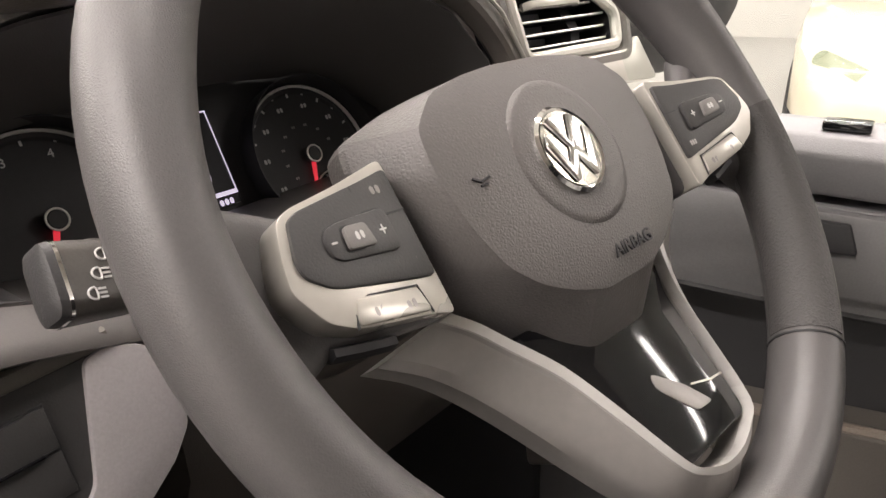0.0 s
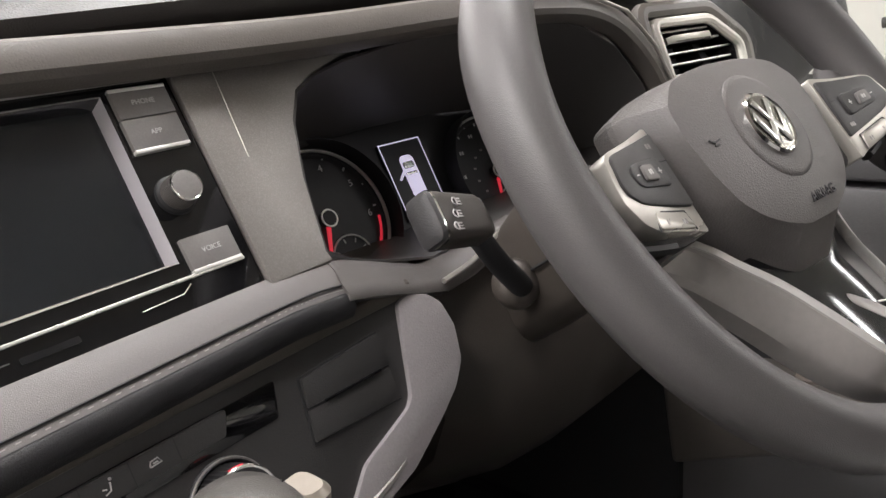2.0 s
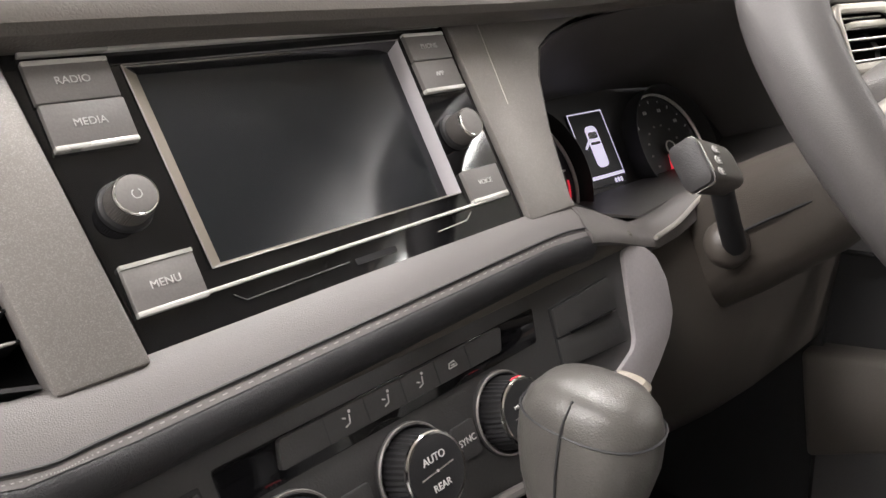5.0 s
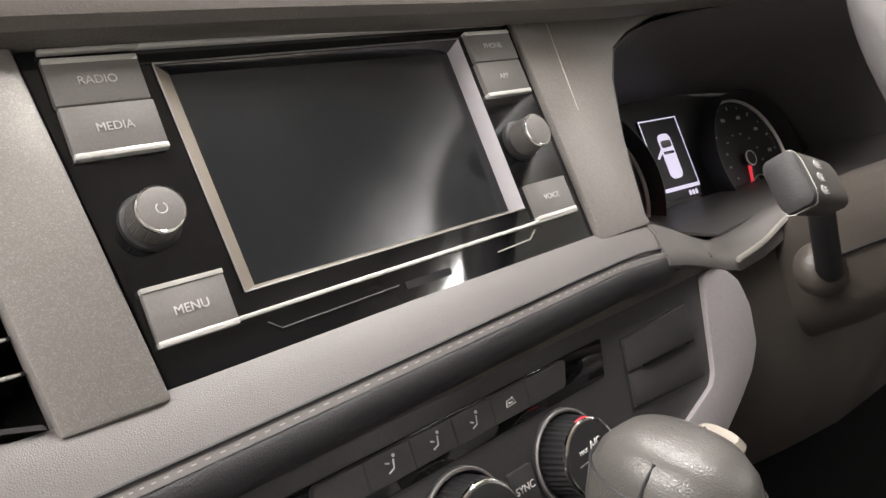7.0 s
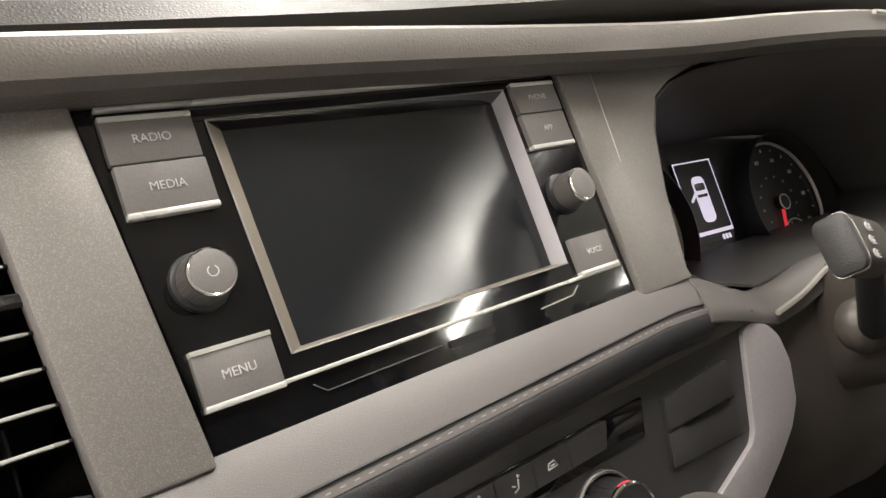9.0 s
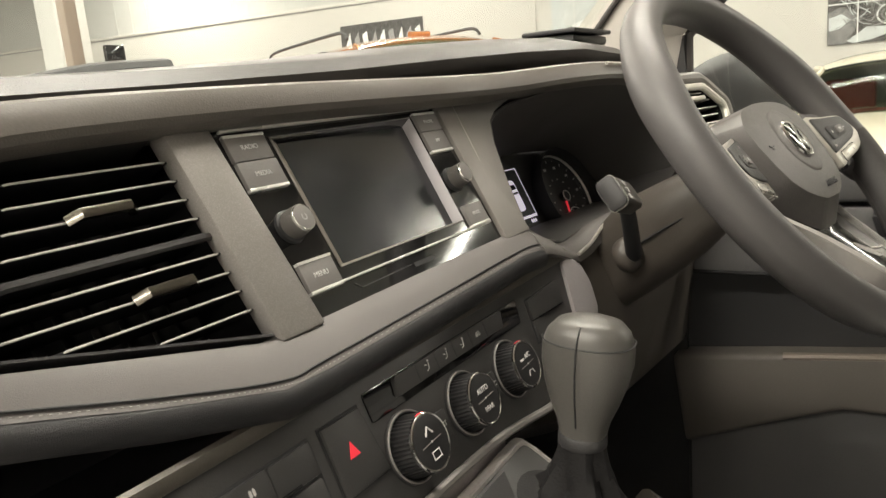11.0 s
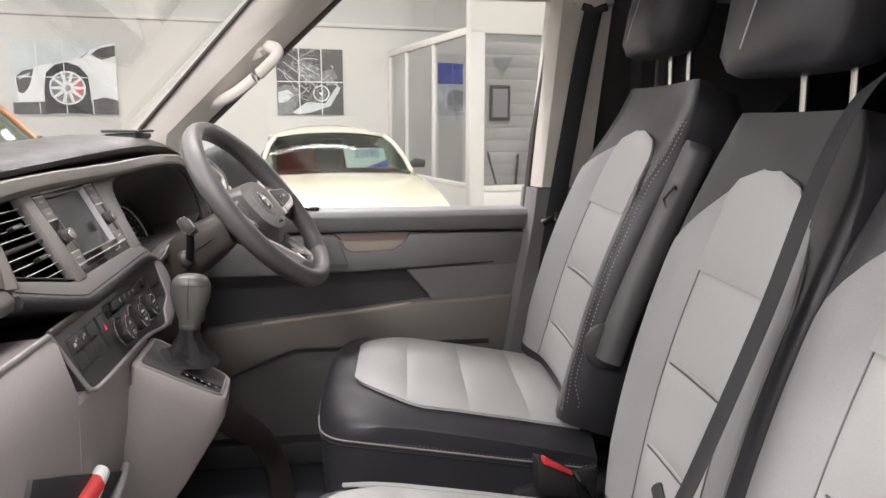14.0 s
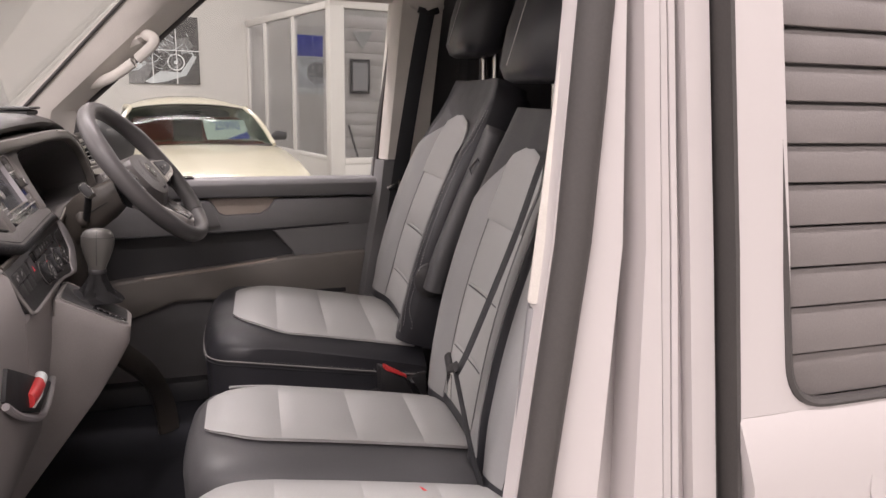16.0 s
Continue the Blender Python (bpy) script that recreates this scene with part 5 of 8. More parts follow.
DU, DV0, DV1, DW = 0.478, GV(1.196), GV(1.266), 0.027
dp = part("display", slab(G, [(DU - DW, DV0), (DU + DW, DV0), (DU + DW, DV1), (DU - DW, DV1)], -0.006, -0.003), "display", cluster, "lit display with a small van drawing")
for q in ([(DU - DW, DV1 - 0.0012), (DU + DW, DV1 - 0.0012), (DU + DW, DV1), (DU - DW, DV1)], [(DU + DW - 0.001, DV0 + 0.01), (DU + DW, DV0 + 0.01), (DU + DW, DV1), (DU + DW - 0.001, DV1)], [(DU - DW, DV0 + 0.01), (DU - DW + 0.001, DV0 + 0.01), (DU - DW + 0.001, DV1), (DU - DW, DV1)], [(DU - DW, DV0 + 0.008), (DU + DW, DV0 + 0.008), (DU + DW, DV0 + 0.0115), (DU - DW, DV0 + 0.0115)]):
    part("lit_line", slab(G, q, -0.003, -0.0026), "inklit", dp, smooth=0)
part("van_drawing", slab(G, shift(rounded(0.018, 0.044, 0.006), DU, (DV0 + DV1) / 2 + 0.002), -0.003, -0.0026), "inklit", dp, smooth=0)
part("van_glass", slab(G, shift(rounded(0.014, 0.007, 0.002), DU, (DV0 + DV1) / 2 + 0.014), -0.0026, -0.0022), "screen", dp, smooth=0)
part("van_glass", slab(G, shift(rounded(0.0145, 0.003, 0.001), DU, (DV0 + DV1) / 2 + 0.0055), -0.0026, -0.0022), "screen", dp, smooth=0)
part("open_door_drawing", slab(G, [(DU - 0.009, (DV0 + DV1) / 2 + 0.010), (DU - 0.018, (DV0 + DV1) / 2 + 0.002), (DU - 0.016, (DV0 + DV1) / 2 + 0.0005), (DU - 0.009, (DV0 + DV1) / 2 + 0.006)], -0.003, -0.0026), "inklit", dp, smooth=0)
bars(G, DU + 0.014, DV0 + 0.003, -0.003, 0.014, 0.005, 3, "lit_bars", "inklit", dp)
part("trip_button", slab(G, shift(rounded(0.035, 0.010, 0.003), 0.575, GV(1.152)), -0.006, 0.004, 0.001), "dash_dark", cluster)

# ---- infotainment unit ----
unit = thing("infotainment_unit", "piano-black infotainment unit with a dark touch screen", "car radio")
for nm, pts in (("face_top", [(-0.0615, 1.3605), (0.1995, 1.3605), (0.1995, 1.3498), (-0.0605, 1.3482)]), ("face_left", [(-0.0605, 1.3482), (-0.0135, 1.3482), (-0.0095, 1.2605), (-0.0508, 1.2605)]), ("face_right", [(0.1560, 1.3498), (0.1995, 1.3498), (0.1995, 1.2612), (0.1548, 1.2612)]), ("face_bottom", [(-0.0508, 1.2605), (0.1995, 1.2612), (0.1995, 1.235), (-0.0485, 1.235)])):
    part(nm, slab(F, zu(pts), -0.03, 0.0), "gloss", unit, "piano-black face")
oTL, oTR, oBL, oBR = (-0.0135, FV(1.3482)), (0.1560, FV(1.3498)), (-0.0095, FV(1.2605)), (0.1548, FV(1.2612))
iTL, iTR, iBL, iBR = (-0.0072, FV(1.3448)), (0.1528, FV(1.3465)), (-0.0038, FV(1.2622)), (0.1515, FV(1.2632))
HL, HR = -0.0022, -0.0080
part("screen", prism([F(*iBL, HL), F(*iBR, HR), F(*iTR, HR), F(*iTL, HL)], [F(*iBL, -0.02), F(*iBR, -0.02), F(*iTR, -0.02), F(*iTL, -0.02)]), "screen", unit, "dark touch screen set back in its frame")


def bezel(o0, o1, i0, i1, h0, h1, material):
    part("bezel", prism([F(*o0, 0.0008), F(*o1, 0.0008), F(*i1, h1 + 0.0004), F(*i0, h0 + 0.0004)], [F(*o0, -0.02), F(*o1, -0.02), F(*i1, -0.02), F(*i0, -0.02)]), material, unit, "chamfered screen frame")


# One frame with its light put into the colours: right paler, top black.
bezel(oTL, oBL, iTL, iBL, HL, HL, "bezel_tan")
bezel(oTR, oBR, iTR, iBR, HR, HR, "bezel_lit")
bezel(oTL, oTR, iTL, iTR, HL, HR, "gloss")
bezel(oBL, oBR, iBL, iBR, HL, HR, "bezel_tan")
for a, b in ((oTL, oTR), (oBL, oBR), (oTL, oBL)):
    part("bezel_line", sweep([F(*a, 0.0009), F(*b, 0.0009)], 0.0004, sides=4), "silver_grey", unit)


def key(u0, u1, z0, z1, text, size, edge=0):
    o = zu([(u0, z0), (u1, z0), (u1, z1), (u0, z1)])
    k = part("key", slab(F, o, -0.002, 0.0032, 0.0006), "key", unit, "grey key")
    words(text, size, F, (u0 + u1) / 2, FV((z0 + z1) / 2), 0.0033, "print", "ink", k)
    if edge:
        z = z0 if edge < 0 else z1
        part("chrome_edge", slab(F, zu([(u0, z - 0.0016), (u1, z - 0.0016), (u1, z + 0.0006), (u0, z + 0.0006)]), -0.001, 0.0036, 0.0006), "bright", k)
    return k


key(-0.0545, -0.0195, 1.3347, 1.3510, "RADIO", 0.0048, 1)
key(-0.0540, -0.0190, 1.3175, 1.3343, "MEDIA", 0.0048, -1)
key(-0.0480, -0.0165, 1.2520, 1.2690, "MENU", 0.0050, -1)
key(0.1600, 0.1945, 1.3360, 1.3515, "PHONE", 0.0042, 1)
key(0.1595, 0.1940, 1.3190, 1.3355, "APP", 0.0042, -1)
key(0.1595, 0.1915, 1.2548, 1.2715, "VOICE", 0.0042, -1)
part("key_top_edge", slab(F, zu([(-0.048, 1.2688), (-0.0165, 1.2688), (-0.0165, 1.2704), (-0.048, 1.2704)]), 0.0, 0.0036), "bright", unit)
part("chrome_strip", slab(F, zu([(-0.0165, 1.2512), (0.1925, 1.2522), (0.1925, 1.2540), (-0.0165, 1.2528)]), 0.0, 0.0028, 0.0006), "bright", unit, "bright strip under the screen")
part("chrome_strip", slab(F, zu([(-0.0545, 1.3535), (0.1965, 1.3555), (0.1965, 1.3572), (-0.0545, 1.3552)]), 0.0, 0.0034, 0.0006), "bright", unit, "bright strip over the screen")
part("card_slot", slab(F, shift(rounded(0.028, 0.0035, 0.001, 2), 0.078, FV(1.2445)), -0.001, 0.0006), "slat", unit)
part("slot_line", sweep([F(-0.005, FV(1.248), 0.0006), F(0.0, FV(1.2445), 0.0006), F(0.06, FV(1.2455), 0.0006)], 0.0004, sides=4), "panel", unit)
part("slot_line", sweep([F(0.125, FV(1.2455), 0.0006), F(0.15, FV(1.2465), 0.0006), F(0.156, FV(1.25), 0.0006)], 0.0004, sides=4), "satin", unit)


def knob(place, nrm, r, hgt, parent, name="knob", ridges=60, cap="key", ring=True, body="knurl"):
    n = Vector(nrm).normalized()
    x = n.orthogonal().normalized()
    y = n.cross(x)
    rings = []
    for h, rr in ((0, r * 1.0), (0.001, r * 1.03), (hgt * 0.82, r * 0.97), (hgt * 0.9, r * 0.95)):
        row = []
        for k in range(ridges * 2):
            a = math.pi * k / ridges
            q = rr * (1.0 if k % 2 else 0.965)
            row.append(place + n * h + (x * math.cos(a) + y * math.sin(a)) * q)
        rings.append(row)
    kb = part(name, loft(rings), body, parent, "ribbed turning knob")
    part("rim", lathe([(r * 0.95, 0), (r * 0.95, hgt * 0.08), (r * 0.91, hgt * 0.115), (r * 0.86, hgt * 0.105), (r * 0.86, 0)], place + n * hgt * 0.88, n, 40), "chrome" if ring else "satin", kb, "bright rim")
    part("cap", lathe([(r * 0.86, 0), (r * 0.86, hgt * 0.10), (r * 0.80, hgt * 0.112), (r * 0.3, hgt * 0.116), (0, hgt * 0.116)], place + n * hgt * 0.88, n, 40), cap, kb, "flat cap")
    return kb


FN = F(0, 0, 1) - F(0, 0, 0)
kl = knob(F(-0.0352, FV(1.2920), 0), FN, 0.0097, 0.0158, unit)
part("skirt", lathe([(0.0118, 0), (0.0114, 0.0022), (0.0098, 0.0032), (0, 0.0032)], F(-0.0352, FV(1.2920), 0), FN, 40), "knob_black", kl)
part("power_mark", sweep([F(-0.0352 + 0.0020 * math.cos(a), FV(1.2920) + 0.0020 * math.sin(a), 0.0159) for a in np.linspace(radians(120), radians(420), 16)], 0.00025, up=FN, sides=4), "ink", kl)
kr = knob(F(0.1712, FV(1.2938), 0), FN, 0.0097, 0.0165, unit)
part("skirt", lathe([(0.0118, 0), (0.0114, 0.0022), (0.0098, 0.0032), (0, 0.0032)], F(0.1712, FV(1.2938), 0), FN, 40), "knob_black", kr)

# ---- centre air vents ----
VENT = [(-0.243, 1.2735), (-0.201, 1.3565), (-0.100, 1.3565), (-0.089, 1.2385)]
vent = thing("air_vent", "black centre air vent with bright-edged slats", "air vent")
part("duct", slab(F, zu([(-0.247, 1.272), (-0.204, 1.36), (-0.095, 1.36), (-0.085, 1.236)]), -0.065, -0.055), "black_deep", vent)
for nm, a, b in (("left_wall", VENT[0], VENT[1]), ("top_wall", VENT[1], VENT[2]), ("bottom_wall", VENT[3], VENT[0])):
    (u0, z0), (u1, z1) = a, b
    part(nm, prism([F(u0, FV(z0), 0.003), F(u1, FV(z1), 0.003), F(u1, FV(z1), -0.06), F(u0, FV(z0), -0.06)], [F(u0 * 1.01, FV(z0) + 0.002, 0.003), F(u1 * 1.01, FV(z1) + 0.002, 0.003), F(u1 * 1.01, FV(z1) + 0.002, -0.06), F(u0 * 1.01, FV(z0) + 0.002, -0.06)]), "dash_dark", vent)


def left_at(z):
    return -0.243 + (z - 1.2735) / (1.3565 - 1.2735) * 0.042 if z > 1.2735 else -0.243 + (1.2735 - z) / 0.035 * 0.154


def vent_slat(z, tab=None, thickbar=False):
    v = FV(z)
    u0, u1 = left_at(z) + 0.002, -0.0965 + (1.3523 - z) / 0.1157 * 0.0094
    w = u1 - u0
    if w < 0.01:
        return
    sl = part("slat", slab(F, [(u0, v - 0.0007), (u1, v - 0.0007), (u1, v + 0.0007), (u0, v + 0.0007)], -0.03, -0.004, 0.0003), "slat", vent, "black slat with a bright edge")
    bend = min(0.018, w * 0.2)
    part("edge", sweep([F(u0, v, -0.012), F(u0 + bend, v, -0.0035), F(u1 - 0.006, v, -0.0035), F(u1, v, -0.005)], 0.0026 if thickbar else 0.0007, sides=6), "bright" if not thickbar else "dash_dark", sl)
    if tab is not None:
        part("tab", sweep([F(tab - 0.019, v, -0.003), F(tab - 0.014, v + 0.0008, 0.002), F(tab + 0.014, v + 0.0008, 0.002), F(tab + 0.018, v, -0.003)], 0.0034, 0.0030, up=(0, -0.88, 0.47), sides=8, power=0.6), "badge_field", sl, "dark chrome slider tab")


for i, z in enumerate((1.3435, 1.3325, 1.3215, 1.3105, 1.2895, 1.2785, 1.2675, 1.2565)):
    vent_slat(z, {2: -0.150, 5: -0.136}.get(i))
vent_slat(1.2998, None, True)
for i in range(9):
    u = -0.228 + i * 0.0155
    z0 = 1.2735 - max(0, (u + 0.243)) / 0.154 * 0.035 + 0.002
    z1 = min(1.355, 1.2735 + (u + 0.243) / 0.042 * 0.083)
    if z1 - z0 > 0.02:
        part("vane", slab(F, [(u - 0.0006, FV(z0)), (u + 0.0006, FV(z0)), (u + 0.0006, FV(z1)), (u - 0.0006, FV(z1))], -0.05, -0.032), "dash_dark", vent)

# driver's side vent
r_x, r_f = V(math.cos(radians(-12)), math.sin(radians(-12)), 0), V(-math.sin(radians(-12)), math.cos(radians(-12)), 0)
r_up, r_out = (r_f * 0.35 + V(0, 0, 1)).normalized(), (V(0, 0, 0.35) - r_f).normalized()
R = lambda u, v, h=0.0: V(0.80, -0.097, 1.30) + r_x * u + r_up * v + r_out * h
side_vent = thing("side_air_vent", "black air vent in a silver frame near the door", "air vent")
VO = [(-0.058, -0.018), (-0.064, 0.050), (0.045, 0.050), (0.098, 0.016), (0.092, -0.018)]
part("duct", slab(R, VO, -0.05, -0.045), "black_deep", side_vent)
part("duct_wall", thick(loft([[R(u, v, h) for u, v in soften(VO, 0.010, 3)] for h in (-0.05, 0.002)], True, False), 0.002), "slat", side_vent)
part("frame", sweep([R(u, v, 0.003) for u, v in soften(VO, 0.010, 3)], 0.006, 0.006, up=r_out, sides=10, loop=True, caps=False), "satin", side_vent, "silver frame")
part("outer_frame", sweep([R(u, v, -0.003) for u, v in soften([(-0.072, -0.032), (-0.078, 0.066), (0.052, 0.066), (0.118, 0.022), (0.110, -0.032)], 0.014, 4)], 0.010, 0.010, up=r_out, sides=10, loop=True, caps=False), "dash_band", side_vent)
part("lower_trim", slab(R, soften([(-0.060, -0.026), (0.104, -0.026), (0.128, -0.012), (0.150, -0.062), (-0.050, -0.050)], 0.006, 3), -0.02, 0.006, 0.004), "satin", side_vent, "silver trim under the vent")
for i in range(5):
    v = -0.008 + i * 0.0125
    u1 = 0.090 if v < 0.016 else 0.096 - (v - 0.016) * 1.55
    sl = part("slat", slab(R, [(-0.058, v - 0.0007), (u1, v - 0.0007), (u1, v + 0.0007), (-0.058, v + 0.0007)], -0.03, -0.006), "slat", side_vent)
    part("edge", sweep([R(-0.058, v, -0.006), R(u1 - 0.004, v, -0.006)], 0.0013, sides=6), "bright", sl, "bright slat edge")
part("tab", sweep([R(-0.042, 0.030, -0.002), R(-0.034, 0.031, 0.003), R(0.034, 0.031, 0.003), R(0.042, 0.030, -0.002)], 0.004, 0.0045, up=r_out, sides=8, power=0.6), "satin", side_vent, "metal slider tab")
lsw = thing("light_switch", "small grey switch panel under the side vent", "switch")
part("plate", slab(R, shift(rounded(0.050, 0.028, 0.004), 0.004, -0.066), -0.03, 0.009, 0.001), "silver_grey", lsw)
part("key", slab(R, shift(rounded(0.034, 0.020, 0.003), 0.004, -0.066), 0.008, 0.012, 0.001), "key", lsw)
bars(R, 0.004, -0.066, 0.012, 0.014, 0.008, 2, "print_bars", "ink", lsw)

# ---- climate and switch panel ----
def zp(pts):
    return [(u, PV(z)) for u, z in pts]


climate = thing("climate_panel", "dark control panel with three dials and switches", "control panel")
PO = soften(zp([(-0.231, 1.198), (-0.207, 1.129), (-0.196, 1.116), (-0.150, 1.111), (0.06, 1.110), (0.18, 1.098), (0.262, 1.112), (0.295, 1.140), (0.312, 1.170), (0.314, 1.198)]), 0.01, 3)
part("panel", slab(P, PO, -0.03, 0.0, 0.001), "panel", climate)
part("top_ridge", sweep([P(-0.228, PV(1.199), 0.001), P(0.305, PV(1.199), 0.001)], 0.0035, 0.006, up=(0, 0, 1), sides=8), "ridge", climate, "brown-grey ridge over the panel")
part("rim", sweep(smooth_path([P(-0.230, PV(1.197), 0.001), P(-0.206, PV(1.128), 0.001), P(-0.195, PV(1.1145), 0.002), P(-0.15, PV(1.110), 0.002), P(0.06, PV(1.109), 0.002), P(0.18, PV(1.097), 0.002), P(0.25, PV(1.107), 0.0), P(0.280, PV(1.124), -0.004)], 5), 0.0035, sides=8), "silver_grey", climate, "grey rim")
part("end_trim", slab(P, soften(zp([(0.2890, 1.1925), (0.3010, 1.1950), (0.3190, 1.1890), (0.3290, 1.1800), (0.3335, 1.1620), (0.3270, 1.1390), (0.3120, 1.1260), (0.2900, 1.1150), (0.2500, 1.0985), (0.2050, 1.0900), (0.1900, 1.0990), (0.2150, 1.1190), (0.2640, 1.1325), (0.2700, 1.1380)]), 0.004, 3), -0.04, 0.0035, 0.004, 3), "endtrim", climate, "light grey curved end trim", smooth=50)


def sbutton(u0, u1, z0, z1, h=0.003, material="panel", parent=None, name="switch"):
    return part(name, slab(P, soften(zp([(u0, z0), (u1, z0), (u1, z1), (u0, z1)]), 0.0015, 2), -0.004, h, 0.0006), material, parent or climate)


part("switch_well", slab(P, zp([(-0.1965, 1.1400), (-0.0935, 1.1400), (-0.0935, 1.1820), (-0.1965, 1.1820)]), -0.001, 0.0008, 0.0003), "black_deep", climate)
for i in range(3):
    u0 = -0.195 + i * 0.0335
    top = sbutton(u0, u0 + 0.0325, 1.1625, 1.1805)
    sbutton(u0, u0 + 0.0325, 1.1400, 1.1605, 0.002)
    if i == 0:
        words("(A)", 0.0062, P, u0 + 0.013, PV(1.1710), 0.0031, "print", "ink", top)
        words("OFF", 0.004, P, u0 + 0.022, PV(1.1745), 0.0031, "print", "ink", top)
    if i == 1:
        words("P", 0.0075, P, u0 + 0.013, PV(1.1710), 0.0031, "print", "ink", top)
        bars(P, u0 + 0.019, PV(1.174), 0.003, 0.005, 0.0045, 2, "print_bars", "ink", top)
part("slot", sweep([P(-0.188, PV(1.1628), 0.0036), P(-0.112, PV(1.1632), 0.0036)], 0.0012, 0.0008, sides=6), "gloss", climate)
part("hazard_well", slab(P, zp([(-0.0855, 1.1395), (-0.0405, 1.1395), (-0.0475, 1.1830), (-0.0855, 1.1830)]), -0.001, 0.0008, 0.0003), "black_deep", climate)
hz = part("hazard_switch", slab(P, zp([(-0.0840, 1.1410), (-0.0430, 1.1410), (-0.0490, 1.1815), (-0.0840, 1.1815)]), -0.004, 0.0028, 0.0008), "panel", climate, "hazard switch with a red triangle")
tri_o = [(-0.0715, PV(1.1590)), (-0.0620, PV(1.1590)), (-0.0668, PV(1.1680))]
part("triangle", slab(P, tri_o, 0.0026, 0.0032), "red", hz, smooth=0)
part("climate_well", slab(P, soften(zp([(-0.0405, 1.1680), (0.174, 1.1675), (0.180, 1.1865), (-0.0405, 1.1865)]), 0.002, 2), -0.001, 0.0010, 0.0004), "gloss", climate, "glossy black strip")
strip = part("key_strip", slab(P, soften(zp([(-0.0125, 1.1735), (0.139, 1.1735), (0.1445, 1.1860), (-0.0095, 1.1860)]), 0.002, 2), 0.0, 0.005, 0.0008), "panel", climate, "row of climate keys")
for i, u in enumerate((0.0262, 0.0510, 0.0750, 0.0997)):
    if i < 3:
        part("seat_mark", join(sweep([P(u + 0.0022, PV(1.1820), 0.0052), P(u + 0.0013, PV(1.1784), 0.0052), P(u - 0.0016, PV(1.1774), 0.0052)], 0.00042, sides=5), lathe([(0.0008, 0), (0.0008, 0.0004), (0, 0.0004)], P(u + 0.0026, PV(1.1833), 0.005), P(0, 0, 1) - P(0, 0, 0), 10), sweep([P(u - 0.0022, PV(1.1817 - 0.0007 * i), 0.0052), P(u - 0.0003, PV(1.1810 - 0.0007 * i), 0.0052)], 0.00042, sides=4)), "ink", strip)
    else:
        part("car_mark", join(sweep([P(u - 0.0032, PV(1.1789), 0.0052), P(u - 0.0022, PV(1.1810), 0.0052), P(u + 0.0018, PV(1.1814), 0.0052), P(u + 0.0032, PV(1.1789), 0.0052), P(u - 0.0032, PV(1.1786), 0.0052)], 0.0004, sides=5), sweep([P(u - 0.0014, PV(1.1798), 0.0052), P(u + 0.0014, PV(1.1798), 0.0052)], 0.00042, sides=5)), "ink", strip)
for u in (0.0140, 0.0385, 0.0630, 0.0875, 0.1120):
    part("key_gap", slab(P, [(u - 0.0003, PV(1.1740)), (u + 0.0003, PV(1.1740)), (u + 0.0003, PV(1.1858)), (u - 0.0003, PV(1.1858))], 0.004, 0.0053), "black_deep", strip)
PN = P(0, 0, 1) - P(0, 0, 0)
DIALS, DZ = (-0.0165, 0.0567, 0.1288), 1.1430
KN = []
for i, u in enumerate(DIALS):
    z = DZ
    part("dial_seat", lathe([(0.0245, 0), (0.0245, 0.002), (0.0225, 0.0035), (0.021, 0.001)], P(u, PV(z), 0), PN, 40), "dash_dark", climate)
    part("seat_ring", sweep([P(u + 0.0235 * math.cos(a), PV(z) + 0.0235 * math.sin(a), 0.003) for a in np.linspace(0, 2 * math.pi, 40, endpoint=False)], 0.0007, up=PN, sides=5, loop=True, caps=False), "silver_grey", climate)
    kb = knob(P(u, PV(z), 0), PN, 0.0205, 0.019, climate, "dial_knob", 44, "knob_black", True, "knob_black")
    KN.append(kb)
    part("divider", slab(P, [(u - 0.011, PV(z) - 0.001), (u + 0.011, PV(z) + 0.0002), (u + 0.011, PV(z) + 0.0008), (u - 0.011, PV(z) - 0.0004)], 0.0186, 0.0192), "silver_grey", kb, smooth=0)
    part("led", lathe([(0.0008, 0), (0.0008, 0.0005), (0, 0.0005)], P(u, PV(z), 0.0188), PN, 8), "ink", kb)
words("AUTO", 0.0054, P, DIALS[1], PV(DZ) + 0.0065, 0.0191, "print", "ink", KN[1])
words("REAR", 0.0050, P, DIALS[1], PV(DZ) - 0.0075, 0.0191, "print", "ink", KN[1])
words("A/C", 0.0054, P, DIALS[2] + 0.0035, PV(DZ) + 0.006, 0.0191, "print", "ink", KN[2])
words("MAX", 0.0028, P, DIALS[2] - 0.006, PV(DZ) + 0.005, 0.0191, "print", "ink", KN[2])
part("car_mark", sweep([P(DIALS[2] - 0.004, PV(DZ) - 0.009, 0.0191), P(DIALS[2] - 0.002, PV(DZ) - 0.0055, 0.0191), P(DIALS[2] + 0.003, PV(DZ) - 0.0055, 0.0191), P(DIALS[2] + 0.005, PV(DZ) - 0.009, 0.0191)], 0.0005, sides=4), "ink", KN[2])
part("fan_mark", sweep([P(DIALS[0] - 0.004, PV(DZ) + 0.005, 0.0191), P(DIALS[0] + 0.000, PV(DZ) + 0.010, 0.0191), P(DIALS[0] + 0.004, PV(DZ) + 0.005, 0.0191)], 0.0008, sides=4), "ink", KN[0])
part("window_mark", sweep([P(DIALS[0] - 0.004 + a, PV(DZ) - b, 0.0191) for a, b in ((0, 0.011), (0, 0.006), (0.008, 0.006), (0.008, 0.011))], 0.0006, sides=4, loop=True, caps=False), "ink", KN[0])
